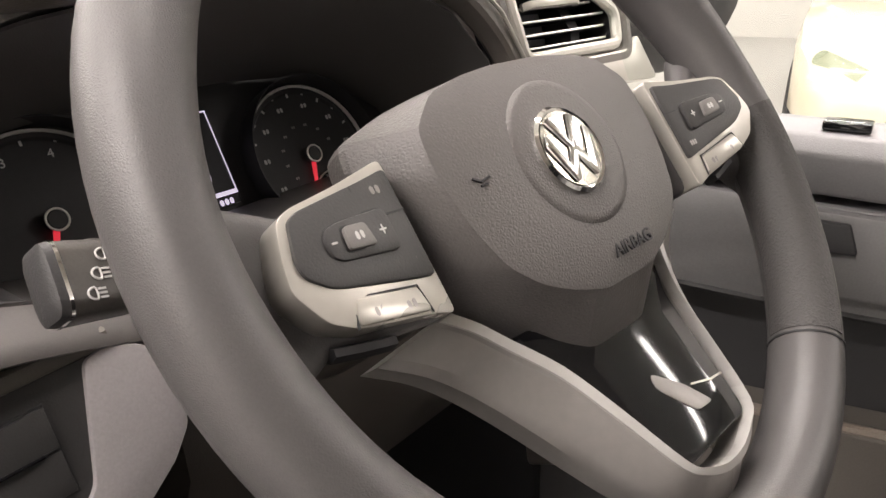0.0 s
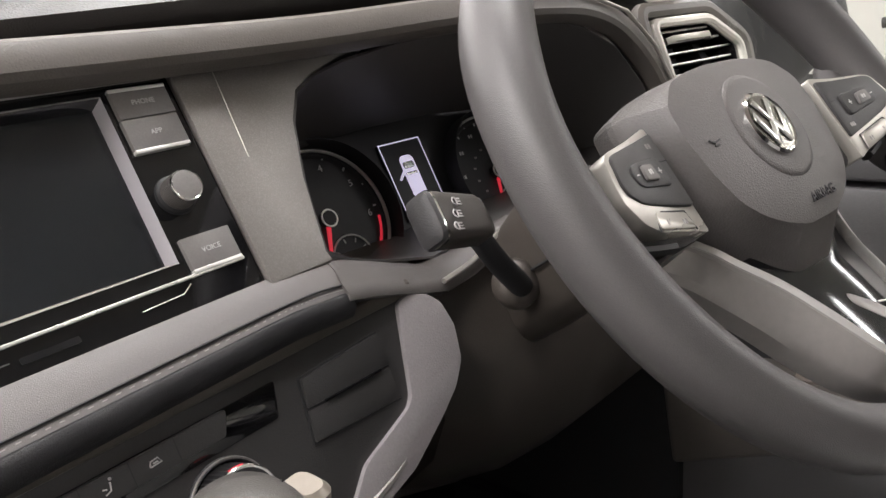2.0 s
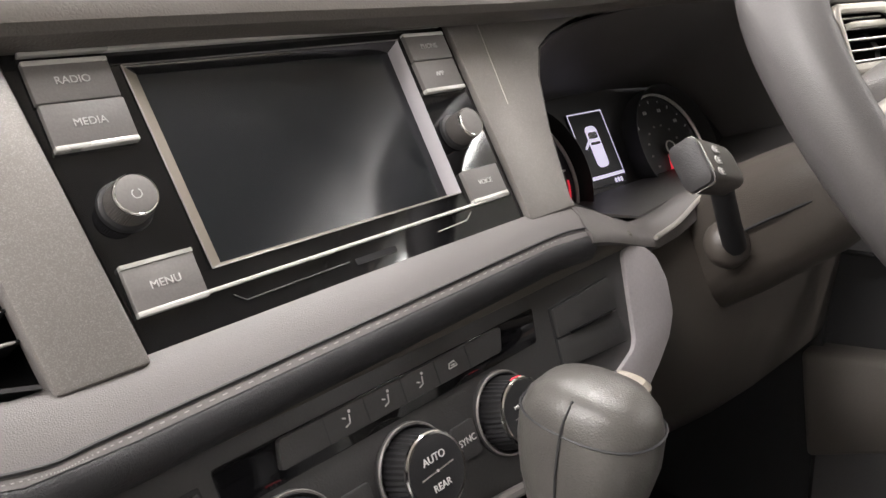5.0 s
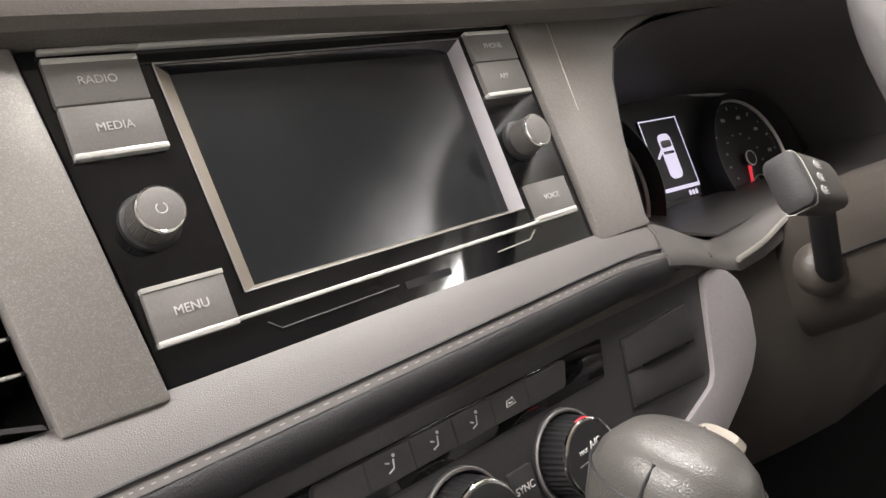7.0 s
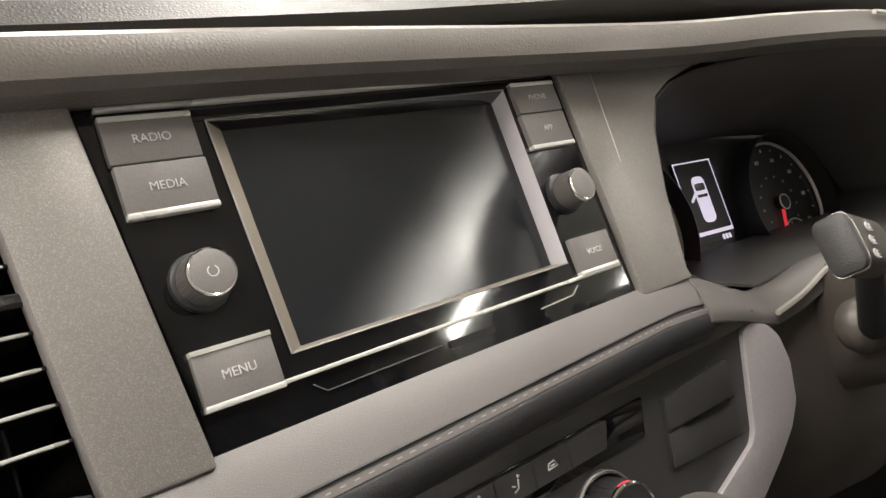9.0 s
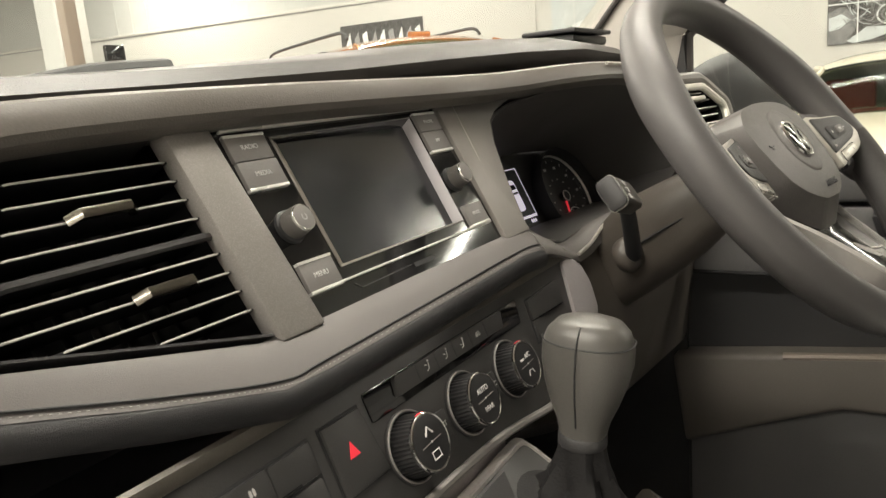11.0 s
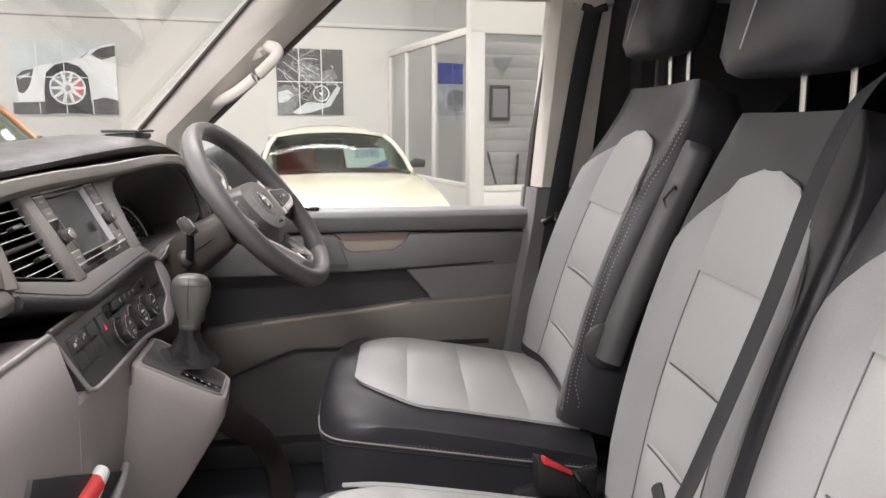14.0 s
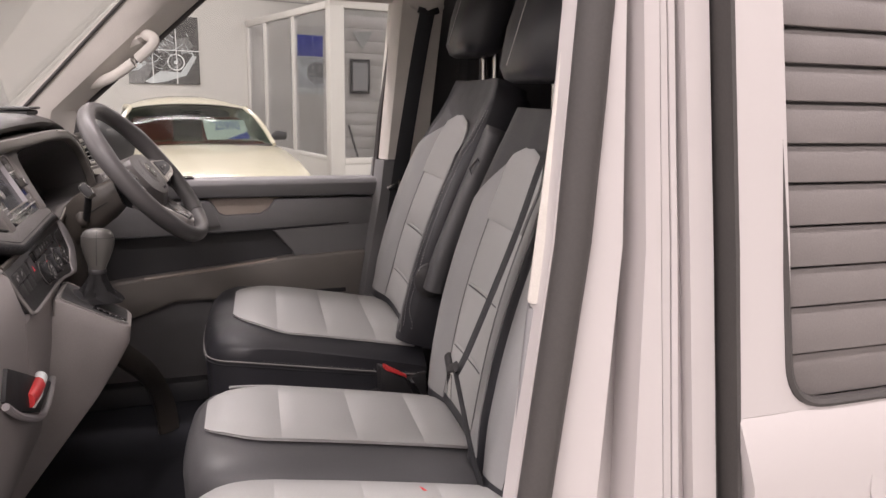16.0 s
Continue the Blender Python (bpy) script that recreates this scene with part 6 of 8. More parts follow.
for i in (0, 2):
    part("red_mark", sweep([P(DIALS[i] + 0.0195 * math.cos(a), PV(DZ) + 0.0195 * math.sin(a), 0.0165) for a in np.linspace(radians(72), radians(98), 5)], 0.0004, sides=4), "red", KN[i])
for u, t in ((0.0200, "REST"), (0.0950, "SYNC")):
    b = sbutton(u - 0.0085, u + 0.0085, 1.1325, 1.1505, 0.002, name="small_key")
    words(t, 0.0052, P, u, PV(1.1415), 0.0021, "print", "ink", b)
part("switch_well", slab(P, zp([(0.1885, 1.1440), (0.2635, 1.1385), (0.2640, 1.1835), (0.1945, 1.1815)]), -0.001, 0.0008, 0.0003), "black_deep", climate)
part("blank_switch", slab(P, zp([(0.1935, 1.1640), (0.2625, 1.1620), (0.2627, 1.1822), (0.1960, 1.1802)]), -0.002, 0.003, 0.0006), "panel", climate)
part("blank_switch", slab(P, zp([(0.1900, 1.1455), (0.2622, 1.1400), (0.2624, 1.1606), (0.1930, 1.1626)]), -0.002, 0.002, 0.0006), "panel", climate)
part("slot", sweep([P(0.206, PV(1.1630), 0.0030), P(0.254, PV(1.1616), 0.0030)], 0.0010, 0.0008, sides=6), "gloss", climate)

# ---- gear lever console ----
C0 = V(0, -0.10, 1.10)
cu, cn = V(0, -0.842, -0.539), V(0, -0.539, 0.842)
C = lambda u, v, h=0.0: C0 + V(u, 0, 0) + cu * v + cn * h
cons = thing("gear_console", "light grey gear console with a dark shift plate", "console")
TOPO = soften([(-0.035, 0.012), (0.112, 0.008), (0.115, 0.16), (0.016, 0.166), (0.004, 0.150), (-0.018, 0.075)], 0.012, 3)


def body_ring(z, y_back, y_front, x0, x1):
    """A level ring of the housing whose passenger side sweeps back into the dashboard."""
    out = []
    for u, v in TOPO:
        fy = v / 0.166
        left = x0 + (0.03 - x0) * max(0.0, fy) ** 0.5
        edge_u = -0.035 + 0.051 * fy
        s = min(1.0, max(0.0, (u - edge_u) / (0.113 - edge_u)))
        out.append(V(left + (x1 - left) * s, y_back + (y_front - y_back) * fy, z))
    return out


top_ring = [C(u, v, 0.0) for u, v in TOPO]
mid_ring = [p + V(0, 0.004, -0.03) for p in top_ring]
part("housing", loft([[C(u * 0.96 + 0.001, v * 0.98 + 0.001, 0.003) for u, v in TOPO], top_ring, mid_ring, body_ring(0.94, -0.06, -0.215, -0.11, 0.108), body_ring(0.86, -0.03, -0.165, -0.12, 0.10), body_ring(0.76, 0.03, -0.09, -0.12, 0.095), body_ring(0.64, 0.1, 0.0, -0.12, 0.09), body_ring(0.5, 0.2, 0.1, -0.12, 0.09)]), "lower", cons, "light grey housing")
PLO = soften([(-0.022, 0.020), (0.104, 0.016), (0.107, 0.150), (0.022, 0.155), (0.012, 0.142), (-0.008, 0.078)], 0.010, 3)
plate = part("shift_plate", slab(C, PLO, 0.0, 0.005, 0.0015), "panel", cons, "dark shift plate")
part("plate_rim", sweep([C(u, v, 0.0045) for u, v in PLO], 0.0022, sides=6, loop=True, caps=False), "silver_grey", cons)
part("left_pad", slab(C, [(-0.016, 0.024), (0.06, 0.022), (0.03, 0.058), (0.0, 0.08)], 0.004, 0.0062, 0.0006), "dash_dark", cons)
part("gate_strip", slab(C, [(0.012, 0.082), (0.030, 0.084), (0.046, 0.150), (0.026, 0.150)], 0.004, 0.0060, 0.0006), "gloss", cons)
for i, t in enumerate("PRNDS"):
    words(t, 0.006, C, 0.0225 + 0.0032 * i, 0.092 + i * 0.0125, 0.0062, "print", "ink", plate, 180)
lever = thing("gear_lever", "dark leather gear lever with a gathered boot", "gear lever")
LB, LT = C(0.068, 0.085, 0.004), V(0.084, -0.184, 1.209)
LD = (LT - LB).normalized()
lx = V(1, 0, 0)
ly = LD.cross(lx).normalized()


def lring(c, a, b, wob=0.0, n=28, seed=0, power=1.0):
    out = []
    for k in range(n):
        t = 2 * math.pi * k / n
        w = 1 + wob * math.sin(5 * t + seed) + wob * 0.6 * math.sin(9 * t + 2 * seed)
        cc, ss = math.cos(t), math.sin(t)
        cc, ss = math.copysign(abs(cc) ** power, cc), math.copysign(abs(ss) ** power, ss)
        out.append(c + lx * a * w * cc + ly * b * w * ss)
    return out


L = (LT - LB).length
boot = [[C(0.068 + 0.040 * math.cos(2 * math.pi * k / 28), 0.085 + 0.055 * math.sin(2 * math.pi * k / 28), 0.004) for k in range(28)]]
for t, a, b, w in ((0.03, 0.039, 0.053, 0.06), (0.07, 0.033, 0.046, 0.14), (0.11, 0.027, 0.038, 0.20), (0.16, 0.024, 0.031, 0.16), (0.21, 0.0195, 0.025, 0.2), (0.27, 0.018, 0.022, 0.14), (0.34, 0.0155, 0.018, 0.12), (0.42, 0.0145, 0.016, 0.04)):
    boot.append(lring(LB + LD * L * t, a, b, w, seed=t * 9))
part("boot", loft(boot), "bootskin", lever, "gathered black leather boot")
part("collar", loft([lring(LB + LD * L * t, a, b) for t, a, b in ((0.40, 0.0150, 0.0165), (0.41, 0.0160, 0.0175), (0.45, 0.0160, 0.0175), (0.46, 0.0150, 0.0165))]), "dash_dark", lever)
knob_r = [lring(LB + LD * L * t, a * 0.83, b * 0.93, power=0.85) for t, a, b in ((0.44, 0.0165, 0.017), (0.52, 0.0185, 0.02), (0.60, 0.0225, 0.0255), (0.70, 0.0265, 0.031), (0.80, 0.0285, 0.0345), (0.88, 0.0285, 0.0345), (0.94, 0.0265, 0.031), (0.98, 0.0215, 0.025), (1.0, 0.013, 0.015), (1.006, 0.002, 0.002))]
part("knob", loft(knob_r), "gear", lever, "dark grey rounded knob")
for sgn in (-1, 1):
    part("knob_seam", sweep(smooth_path([LB + LD * L * t + lx * sgn * a * 0.834 for t, a in ((0.52, 0.0187), (0.66, 0.025), (0.80, 0.0288), (0.92, 0.0275), (0.985, 0.020))], 4), 0.0007, sides=5), "black_deep", lever)
part("knob_seam", sweep([LB + LD * L * 0.90 + (lx * math.copysign(abs(math.cos(a)) ** 0.85, math.cos(a)) * 0.0232 + ly * math.copysign(abs(math.sin(a)) ** 0.85, math.sin(a)) * 0.0321) for a in np.linspace(0, 2 * math.pi, 32, endpoint=False)], 0.0006, sides=4, loop=True, caps=False), "black_deep", lever)
part("release_button", loft([lring(LB + LD * L * 0.86 + lx * 0.0285 + LD * q, a, b, power=0.7) for q, a, b in ((-0.012, 0.006, 0.007), (-0.009, 0.009, 0.011), (0.008, 0.009, 0.011), (0.011, 0.006, 0.008))]), "bezel_tan", lever, "bronze release button")

# ---- steering wheel ----
WC = V(0.444, -0.2635, 1.2868)
wyaw, wtilt = radians(-10.5), radians(38.0)
wx, wf = V(math.cos(wyaw), math.sin(wyaw), 0), V(-math.sin(wyaw), math.cos(wyaw), 0)
wd = wf * math.sin(wtilt) + V(0, 0, math.cos(wtilt))
wn = wf * -math.cos(wtilt) + V(0, 0, math.sin(wtilt))
W = lambda a, b, h=0.0: WC + wx * a + wd * b + wn * h
wheel = thing("steering_wheel", "dark leather steering wheel with silver spokes", "steering wheel")
RR, N = 0.1960, 112
rim = []
for k in range(N):
    t = 2 * math.pi * k / N
    c = V(math.cos(t), math.sin(t), 0)
    g = 1.0 + 0.10 * math.exp(-((math.sin(t) - 0.45) / 0.22) ** 2)
    ring_ = []
    for j in range(18):
        s = 2 * math.pi * j / 18
        r = RR + 0.0180 * g * math.cos(s)
        ring_.append(W(r * c.x, r * c.y, 0.0212 * g * math.sin(s)))
    rim.append(ring_)
rim_ob = part("rim", loft(rim, True, False, True), "wheel_leather", wheel, "smooth dark leather rim")
per = []
for t in np.linspace(radians(-51), radians(-4), 30):
    row = []
    g = 1.0 + 0.10 * math.exp(-((math.sin(t) - 0.45) / 0.22) ** 2)
    for s in np.linspace(radians(85), radians(215), 10):
        r = RR + 0.0186 * g * math.cos(s)
        row.append(W(r * math.cos(t), r * math.sin(t), 0.0218 * g * math.sin(s)))
    per.append(row)
part("perforated_grip", thick(loft(per, False, False), 0.0006), "wheel_perf", rim_ob, "perforated leather grip")
a = radians(-52)
part("rim_seam", sweep([W((RR + 0.0181 * math.cos(s)) * math.cos(a), (RR + 0.0181 * math.cos(s)) * math.sin(a), 0.0213 * math.sin(s)) for s in np.linspace(0, 2 * math.pi, 20, endpoint=False)], 0.0008, sides=4, loop=True, caps=False), "black_deep", rim_ob)

# airbag hub: a broad soft shield, its face raised over a sloping skirt
HUB_R = [(0.020, 0.060), (0.045, 0.057), (0.073, 0.0515), (0.101, 0.042), (0.1035, 0.024), (0.093, -0.002), (0.0855, -0.026), (0.074, -0.046), (0.058, -0.068), (0.022, -0.110)]
FACE_R = [(0.018, 0.0530), (0.043, 0.0505), (0.064, 0.0455), (0.081, 0.0305), (0.083, 0.009), (0.0785, -0.017), (0.0705, -0.0375), (0.057, -0.0505), (0.041, -0.0590), (0.020, -0.0660)]
HUB = [(-a, b) for a, b in HUB_R[3::-1]] + HUB_R + [(-a, b) for a, b in HUB_R[:3:-1]]
FACE = [(-a, b) for a, b in FACE_R[3::-1]] + FACE_R + [(-a, b) for a, b in FACE_R[:3:-1]]
HO, FO = soften(HUB, 0.006, 3), soften(FACE, 0.006, 3)


def hub_ring(f, h, k=1.0, sink=0.0):
    """A ring between the foot (f = 0) and the face (f = 1); the foot sinks by sink where the arms leave it."""
    out = []
    for (a, b), (c, d) in zip(HO, FO):
        deep = sink * min(1.0, max(0.0, (-0.02 - b) / 0.05))
        out.append(W((a * (1 - f) + c * f) * k, ((b * (1 - f) + d * f) + 0.008) * k - 0.008, h - deep))
    return out


hub = part("hub", loft([hub_ring(0.05, -0.036, 1, 0.014), hub_ring(0.0, -0.029, 1, 0.014), hub_ring(0.0, -0.023, 1, 0.014), hub_ring(0.06, -0.0195, 1, 0.013), hub_ring(0.50, -0.0080, 1, 0.0065), hub_ring(0.96, 0.0045, 1, 0.0005), hub_ring(1.0, 0.0060), hub_ring(1.0, 0.0066, 0.97), hub_ring(1.0, 0.0086, 0.82), hub_ring(1.0, 0.0108, 0.6), hub_ring(1.0, 0.0121, 0.3), hub_ring(1.0, 0.0124, 0.05)]), "hub", wheel, "grained dark grey airbag cover", smooth=13)
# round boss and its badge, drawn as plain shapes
part("boss", lathe([(0.0385, -0.006), (0.0385, -0.0014), (0.0374, -0.0004), (0.0340, 0.0004), (0.0, 0.0010)], W(-0.002, 0.0, 0.0122), wn, 56), "hub", hub)
badge = part("badge", lathe([(0.0226, 0), (0.0226, 0.002), (0.0210, 0.0034), (0.0192, 0.0022), (0.0, 0.0026)], W(-0.005, 0.0, 0.0124), wn, 56), "chrome", hub, "round chrome badge")
part("badge_field", lathe([(0.0194, 0), (0.0194, 0.0005), (0, 0.0006)], W(-0.005, 0.0, 0.0148), wn, 40), "badge_field", badge)
for pts in ([(-0.0125, 0.0165), (-0.0075, 0.0190), (0.0, 0.0035), (0.0075, 0.0190), (0.0125, 0.0165), (0.0022, -0.0010), (-0.0022, -0.0010)], [(-0.0200, 0.0040), (-0.0165, 0.0105), (-0.0085, -0.0085), (-0.0028, 0.0015), (0.0028, 0.0015), (0.0085, -0.0085), (0.0165, 0.0105), (0.0200, 0.0040), (0.0105, -0.0180), (0.0065, -0.0180), (0.0, -0.0055), (-0.0065, -0.0180), (-0.0105, -0.0180)]):
    part("badge_shape", slab(W, [(a * 0.9 - 0.005, b * 0.9) for a, b in pts], 0.0149, 0.0168, 0.0010), "steel", badge)
words("AIRBAG", 0.0094, W, 0.010, -0.0530, 0.0092, "print", "black_deep", hub, 0, 0.0006)
part("horn_mark", sweep([W(-0.0682, 0.0026, 0.0090), W(-0.0645, 0.0002, 0.0092), W(-0.0590, 0.0012, 0.0098)], 0.0007, sides=4), "black_deep", hub)
part("horn_mark", sweep([W(-0.0655, -0.0016, 0.0091), W(-0.0615, -0.0016, 0.0095)], 0.0006, sides=4), "black_deep", hub)


def spoke(sg):
    m = lambda pts: [(sg * a, b) for a, b in pts] if sg < 0 else [(a, b) for a, b in pts][::-1]

    def WS(u, v, h=0.0):
        """The key field rises a little towards the rim."""
        k = abs(u)
        return W(u, v, h - 0.004 + (0.006 if sg > 0 else 0.0) + 0.10 * max(0.0, k - 0.10) + 1.6 * max(0.0, k - 0.10) ** 2)

    frame_o = [(0.100, 0.0260), (0.118, 0.0218), (0.128, 0.0195), (0.156, 0.0140), (0.1635, 0.0105), (0.1690, -0.0040), (0.1712, -0.0150), (0.162, -0.0285), (0.149, -0.0345), (0.113, -0.0403), (0.100, -0.0440)]
    part("spoke_core", slab(W, m([(0.095, 0.014), (0.150, 0.016), (0.170, 0.026), (0.186, 0.048), (0.188, -0.066), (0.174, -0.046), (0.155, -0.038), (0.095, -0.044)]), -0.026, -0.004, 0.007, 3), "wheel_leather", wheel)
    fr_ = part("spoke_frame", slab(WS, soften(m(frame_o), 0.0035, 3), -0.016, 0.002, 0.0016, 2), "satin", wheel, "satin silver spoke frame")
    pad = part("key_pad", slab(WS, soften(m([(0.102, 0.0210), (0.118, 0.0180), (0.1545, 0.0118), (0.1600, 0.0090), (0.1650, -0.0060), (0.1635, -0.0120), (0.1545, -0.0178), (0.1485, -0.0194), (0.1105, -0.0256), (0.102, -0.0268)]), 0.0022, 2), -0.002, 0.0042, 0.0008), "panel", fr_, "dark key pad")
    part("rocker_well", slab(WS, soften(m([(0.114, 0.0062), (0.1400, 0.0050), (0.1485, 0.0034), (0.1510, -0.0010), (0.1500, -0.0093), (0.1450, -0.0118), (0.114, -0.0140)]), 0.004, 3), 0.0040, 0.0046), "black_deep", pad)
    part("rocker", slab(WS, soften(m([(0.114, 0.0052), (0.1395, 0.0040), (0.1476, 0.0025), (0.1500, -0.0014), (0.1490, -0.0085), (0.1447, -0.0107), (0.114, -0.0129)]), 0.004, 3), 0.003, 0.0066, 0.0008), "panel", pad)
    part("centre_gap", slab(WS, soften(m([(0.1278, 0.0020), (0.1409, 0.0019), (0.1421, -0.0086), (0.1258, -0.0095)]), 0.002, 3), 0.0064, 0.0068), "black_deep", pad)
    part("centre_key", slab(WS, soften(m([(0.1287, 0.0011), (0.1401, 0.0011), (0.1412, -0.0077), (0.1267, -0.0085)]), 0.002, 3), 0.005, 0.0086, 0.0008), "key", pad)
    for a, b, n in ((0.112, 0.0130, 2), (0.1335, 0.0100, 3), (0.1110, -0.0190, 3), (0.130, -0.0168, 3)):
        bars(WS, sg * a, b, 0.0041, 0.006, 0.0035, n, "print_bars", "silver_grey", pad)
    bars(WS, sg * 0.134, -0.0035, 0.0085, 0.005, 0.0034, 2, "print_bars", "ink", pad)
    for a, w, h in ((0.1200, 0.004, 0.0008), (0.1200, 0.0008, 0.004), (0.1460, 0.003, 0.0008)):
        part("sign_mark", slab(WS, shift(rounded(w, h, 0.0003, 1), sg * a, -0.0035), 0.0065, 0.0070), "ink", pad, smooth=0)
    for q in ((0.124, 0.0165, 0.125, 0.0058), (0.146, 0.0125, 0.145, 0.0042), (0.121, -0.0135, 0.122, -0.0235), (0.140, -0.0115, 0.142, -0.0200), (0.102, 0.0020, 0.1135, 0.0020)):
        d = (0.0, 0.0007) if abs(q[0] - q[2]) > 0.005 else (0.0007, 0.0)
        part("key_gap", slab(WS, m([(q[0], q[1]), (q[0] + d[0], q[1] + d[1]), (q[2] + d[0], q[3] + d[1]), (q[2], q[3])]), 0.0036, 0.0045), "black_deep", pad)
    part("lower_key", slab(WS, soften(m([(0.1143, -0.0285), (0.1466, -0.0240), (0.1500, -0.0335), (0.1123, -0.0390)]), 0.002, 2), -0.003, 0.0034, 0.0006), "satin", fr_, "bright lower key")
    part("key_gap", sweep([WS(sg * a, b, 0.0024) for a, b in ((0.1508, -0.0345), (0.1472, -0.0232), (0.1136, -0.0277), (0.1116, -0.0398))], 0.0005, sides=4), "black_deep", fr_)
    for a, b in ((0.1215, -0.0335), (0.138, -0.0310)):
        bars(WS, sg * a, b, 0.0034, 0.006, 0.0035, 2, "print_bars", "silver_grey", fr_)
    part("shadow_slot", sweep([W(sg * a, b, -0.006) for a, b in ((0.158, -0.0375), (0.145, -0.0405), (0.132, -0.0430))], 0.0030, 0.005, up=wn, sides=6), "black_deep", wheel)
    # lower arm: a grey blade with a bright inner edge
    inner_ = smooth_path([(0.0865, -0.0430, -0.022), (0.076, -0.0530, -0.020), (0.067, -0.0650, -0.0175), (0.0525, -0.0870, -0.010), (0.043, -0.1150, 0.0), (0.0325, -0.1470, 0.010), (0.022, -0.1555, 0.0105), (0.010, -0.1600, 0.0105), (0.0, -0.1610, 0.0105)], 4)
    outer_ = smooth_path([(0.125, -0.049, -0.030), (0.104, -0.063, -0.030), (0.087, -0.081, -0.029), (0.072, -0.105, -0.024), (0.0565, -0.131, -0.020), (0.044, -0.155, -0.012), (0.030, -0.170, -0.007), (0.014, -0.179, -0.005), (0.0, -0.182, -0.004)], 4)
    rings = []
    for q0, q1 in zip(inner_, outer_):
        at = lambda s, h: W(sg * (q0.x + (q1.x - q0.x) * s), q0.y + (q1.y - q0.y) * s, q0.z + (q1.z - q0.z) * s + h)
        rings.append([at(0.0, -0.018), at(0.0, -0.001), at(0.19, 0.0), at(0.23, -0.0015), at(0.85, -0.001), at(1.0, -0.004), at(1.0, -0.018)])
    arm = part("lower_arm", loft(rings), "arm_grey", wheel, "grey lower spoke arm", smooth=30)
    strip = [[r[1] + wn * 0.0010, r[2] + wn * 0.0016, r[2] + wn * 0.0002, r[1] - wn * 0.006] for r in rings]
    part("arm_edge", loft(strip), "arm_edge", arm, "silver edge")


spoke(-1)
spoke(1)
WI = lambda u, v, h=0.0: W(u, v, h - 0.018 + 0.0265 * min(1.0, max(0.0, (-0.075 - v) / 0.075)))
ins = part("lower_insert", slab(WI, soften([(-0.062, -0.066), (0.062, -0.066), (0.049, -0.090), (0.040, -0.120), (0.030, -0.152), (-0.030, -0.152), (-0.040, -0.120), (-0.049, -0.090)], 0.006, 3), -0.03, -0.003, 0.003, 3), "insert_black", wheel, "piano-black insert")
part("insert_grey", slab(WI, soften([(-0.006, -0.1120), (0.008, -0.1250), (0.016, -0.1385), (0.002, -0.1375), (-0.010, -0.1190)], 0.003, 2), -0.004, -0.0024, 0.0004), "silver_grey", ins)
part("insert_line", sweep([WI(0.012, -0.127, -0.0026), WI(0.026, -0.131, -0.0026), WI(0.036, -0.132, -0.0026)], 0.0007, sides=4), "satin", ins)
part("column_boss", lathe([(0.040, -0.085), (0.044, -0.07), (0.058, -0.05), (0.06, -0.03)], W(0, -0.008, 0), wn, 32), "dash_dark", wheel)

column_cover = thing("steering_column", "dark steering column cover behind the wheel", "steering column")
colr = []
for y, z, w, h in ((-0.02, 1.125, 0.030, 0.040), (-0.075, 1.150, 0.036, 0.046), (-0.115, 1.184, 0.064, 0.050), (-0.175, 1.222, 0.064, 0.042), (-0.20, 1.240, 0.056, 0.036)):
    colr.append([V(0.44 + a + 0.1 * (y + 0.2), y + b * 0.35, z + b) for a, b in soften([(-w, h * 0.5), (-w * 0.7, h), (w * 0.7, h), (w, h * 0.5), (w, -h * 0.6), (w * 0.6, -h), (-w * 0.6, -h), (-w, -h * 0.6)], 0.015, 3)])
cover = part("cover", loft(colr), "column", column_cover)
part("joint_line", sweep([V(0.3820, -0.118, 1.188), V(0.3790, -0.145, 1.206), V(0.3790, -0.175, 1.224)], 0.0012, sides=4), "black_deep", cover)

stalk = thing("indicator_stalk", "black headlamp stalk with a printed grip", "control stalk")
s0 = V(0.370, -0.126, 1.186)
ball = part("ball", lathe([(0.018, 0), (0.0195, 0.006), (0.017, 0.013), (0.010, 0.018), (0, 0.020)], V(0.3785, -0.113, 1.182), V(-0.4, -0.85, 0.35), 24), "column", stalk, "grey ball joint")
h0, h1 = V(0.305, -0.147, 1.255), V(0.255, -0.146, 1.268)
part("stem", sweep(smooth_path([s0, s0.lerp(h0.lerp(h1, 0.42), 0.5) + V(-0.001, -0.001, -0.003), h0.lerp(h1, 0.42)], 8), lambda s: 0.0088 - 0.0014 * s, sides=12), "black_deep", stalk)
sd = (h1 - h0).normalized()
sface = V(-0.20, -0.74, 0.62).normalized()
sface = (sface - sd * sface.dot(sd)).normalized()
su = sd.cross(sface).normalized()


def srect(t, w, h):
    c = h0.lerp(h1, t)
    return [c + su * w * 0.80 * q + sface * h * 0.76 * r for q, r in [(x * 2, y * 2) for x, y in rounded(1.0, 1.0, 0.22, 3)]]


grip = part("grip", loft([srect(0.14, 0.0120, 0.0080), srect(0.19, 0.0160, 0.0112), srect(0.28, 0.0183, 0.0122), srect(1.08, 0.0200, 0.0128)]), "stalk_grip", stalk, "dark grey printed grip")
part("chrome_ring", loft([srect(1.08, 0.0204, 0.0132), srect(1.11, 0.0204, 0.0132)]), "chrome", stalk, "chrome ring")
part("end_cap", loft([srect(1.11, 0.0198, 0.0127), srect(1.17, 0.0190, 0.0120), srect(1.20, 0.0150, 0.0090)]), "dash_dark", stalk)
SGp = lambda u, v, h=0.0: h0.lerp(h1, 0.60) + su * u + sd * v + sface * (0.00985 + h)
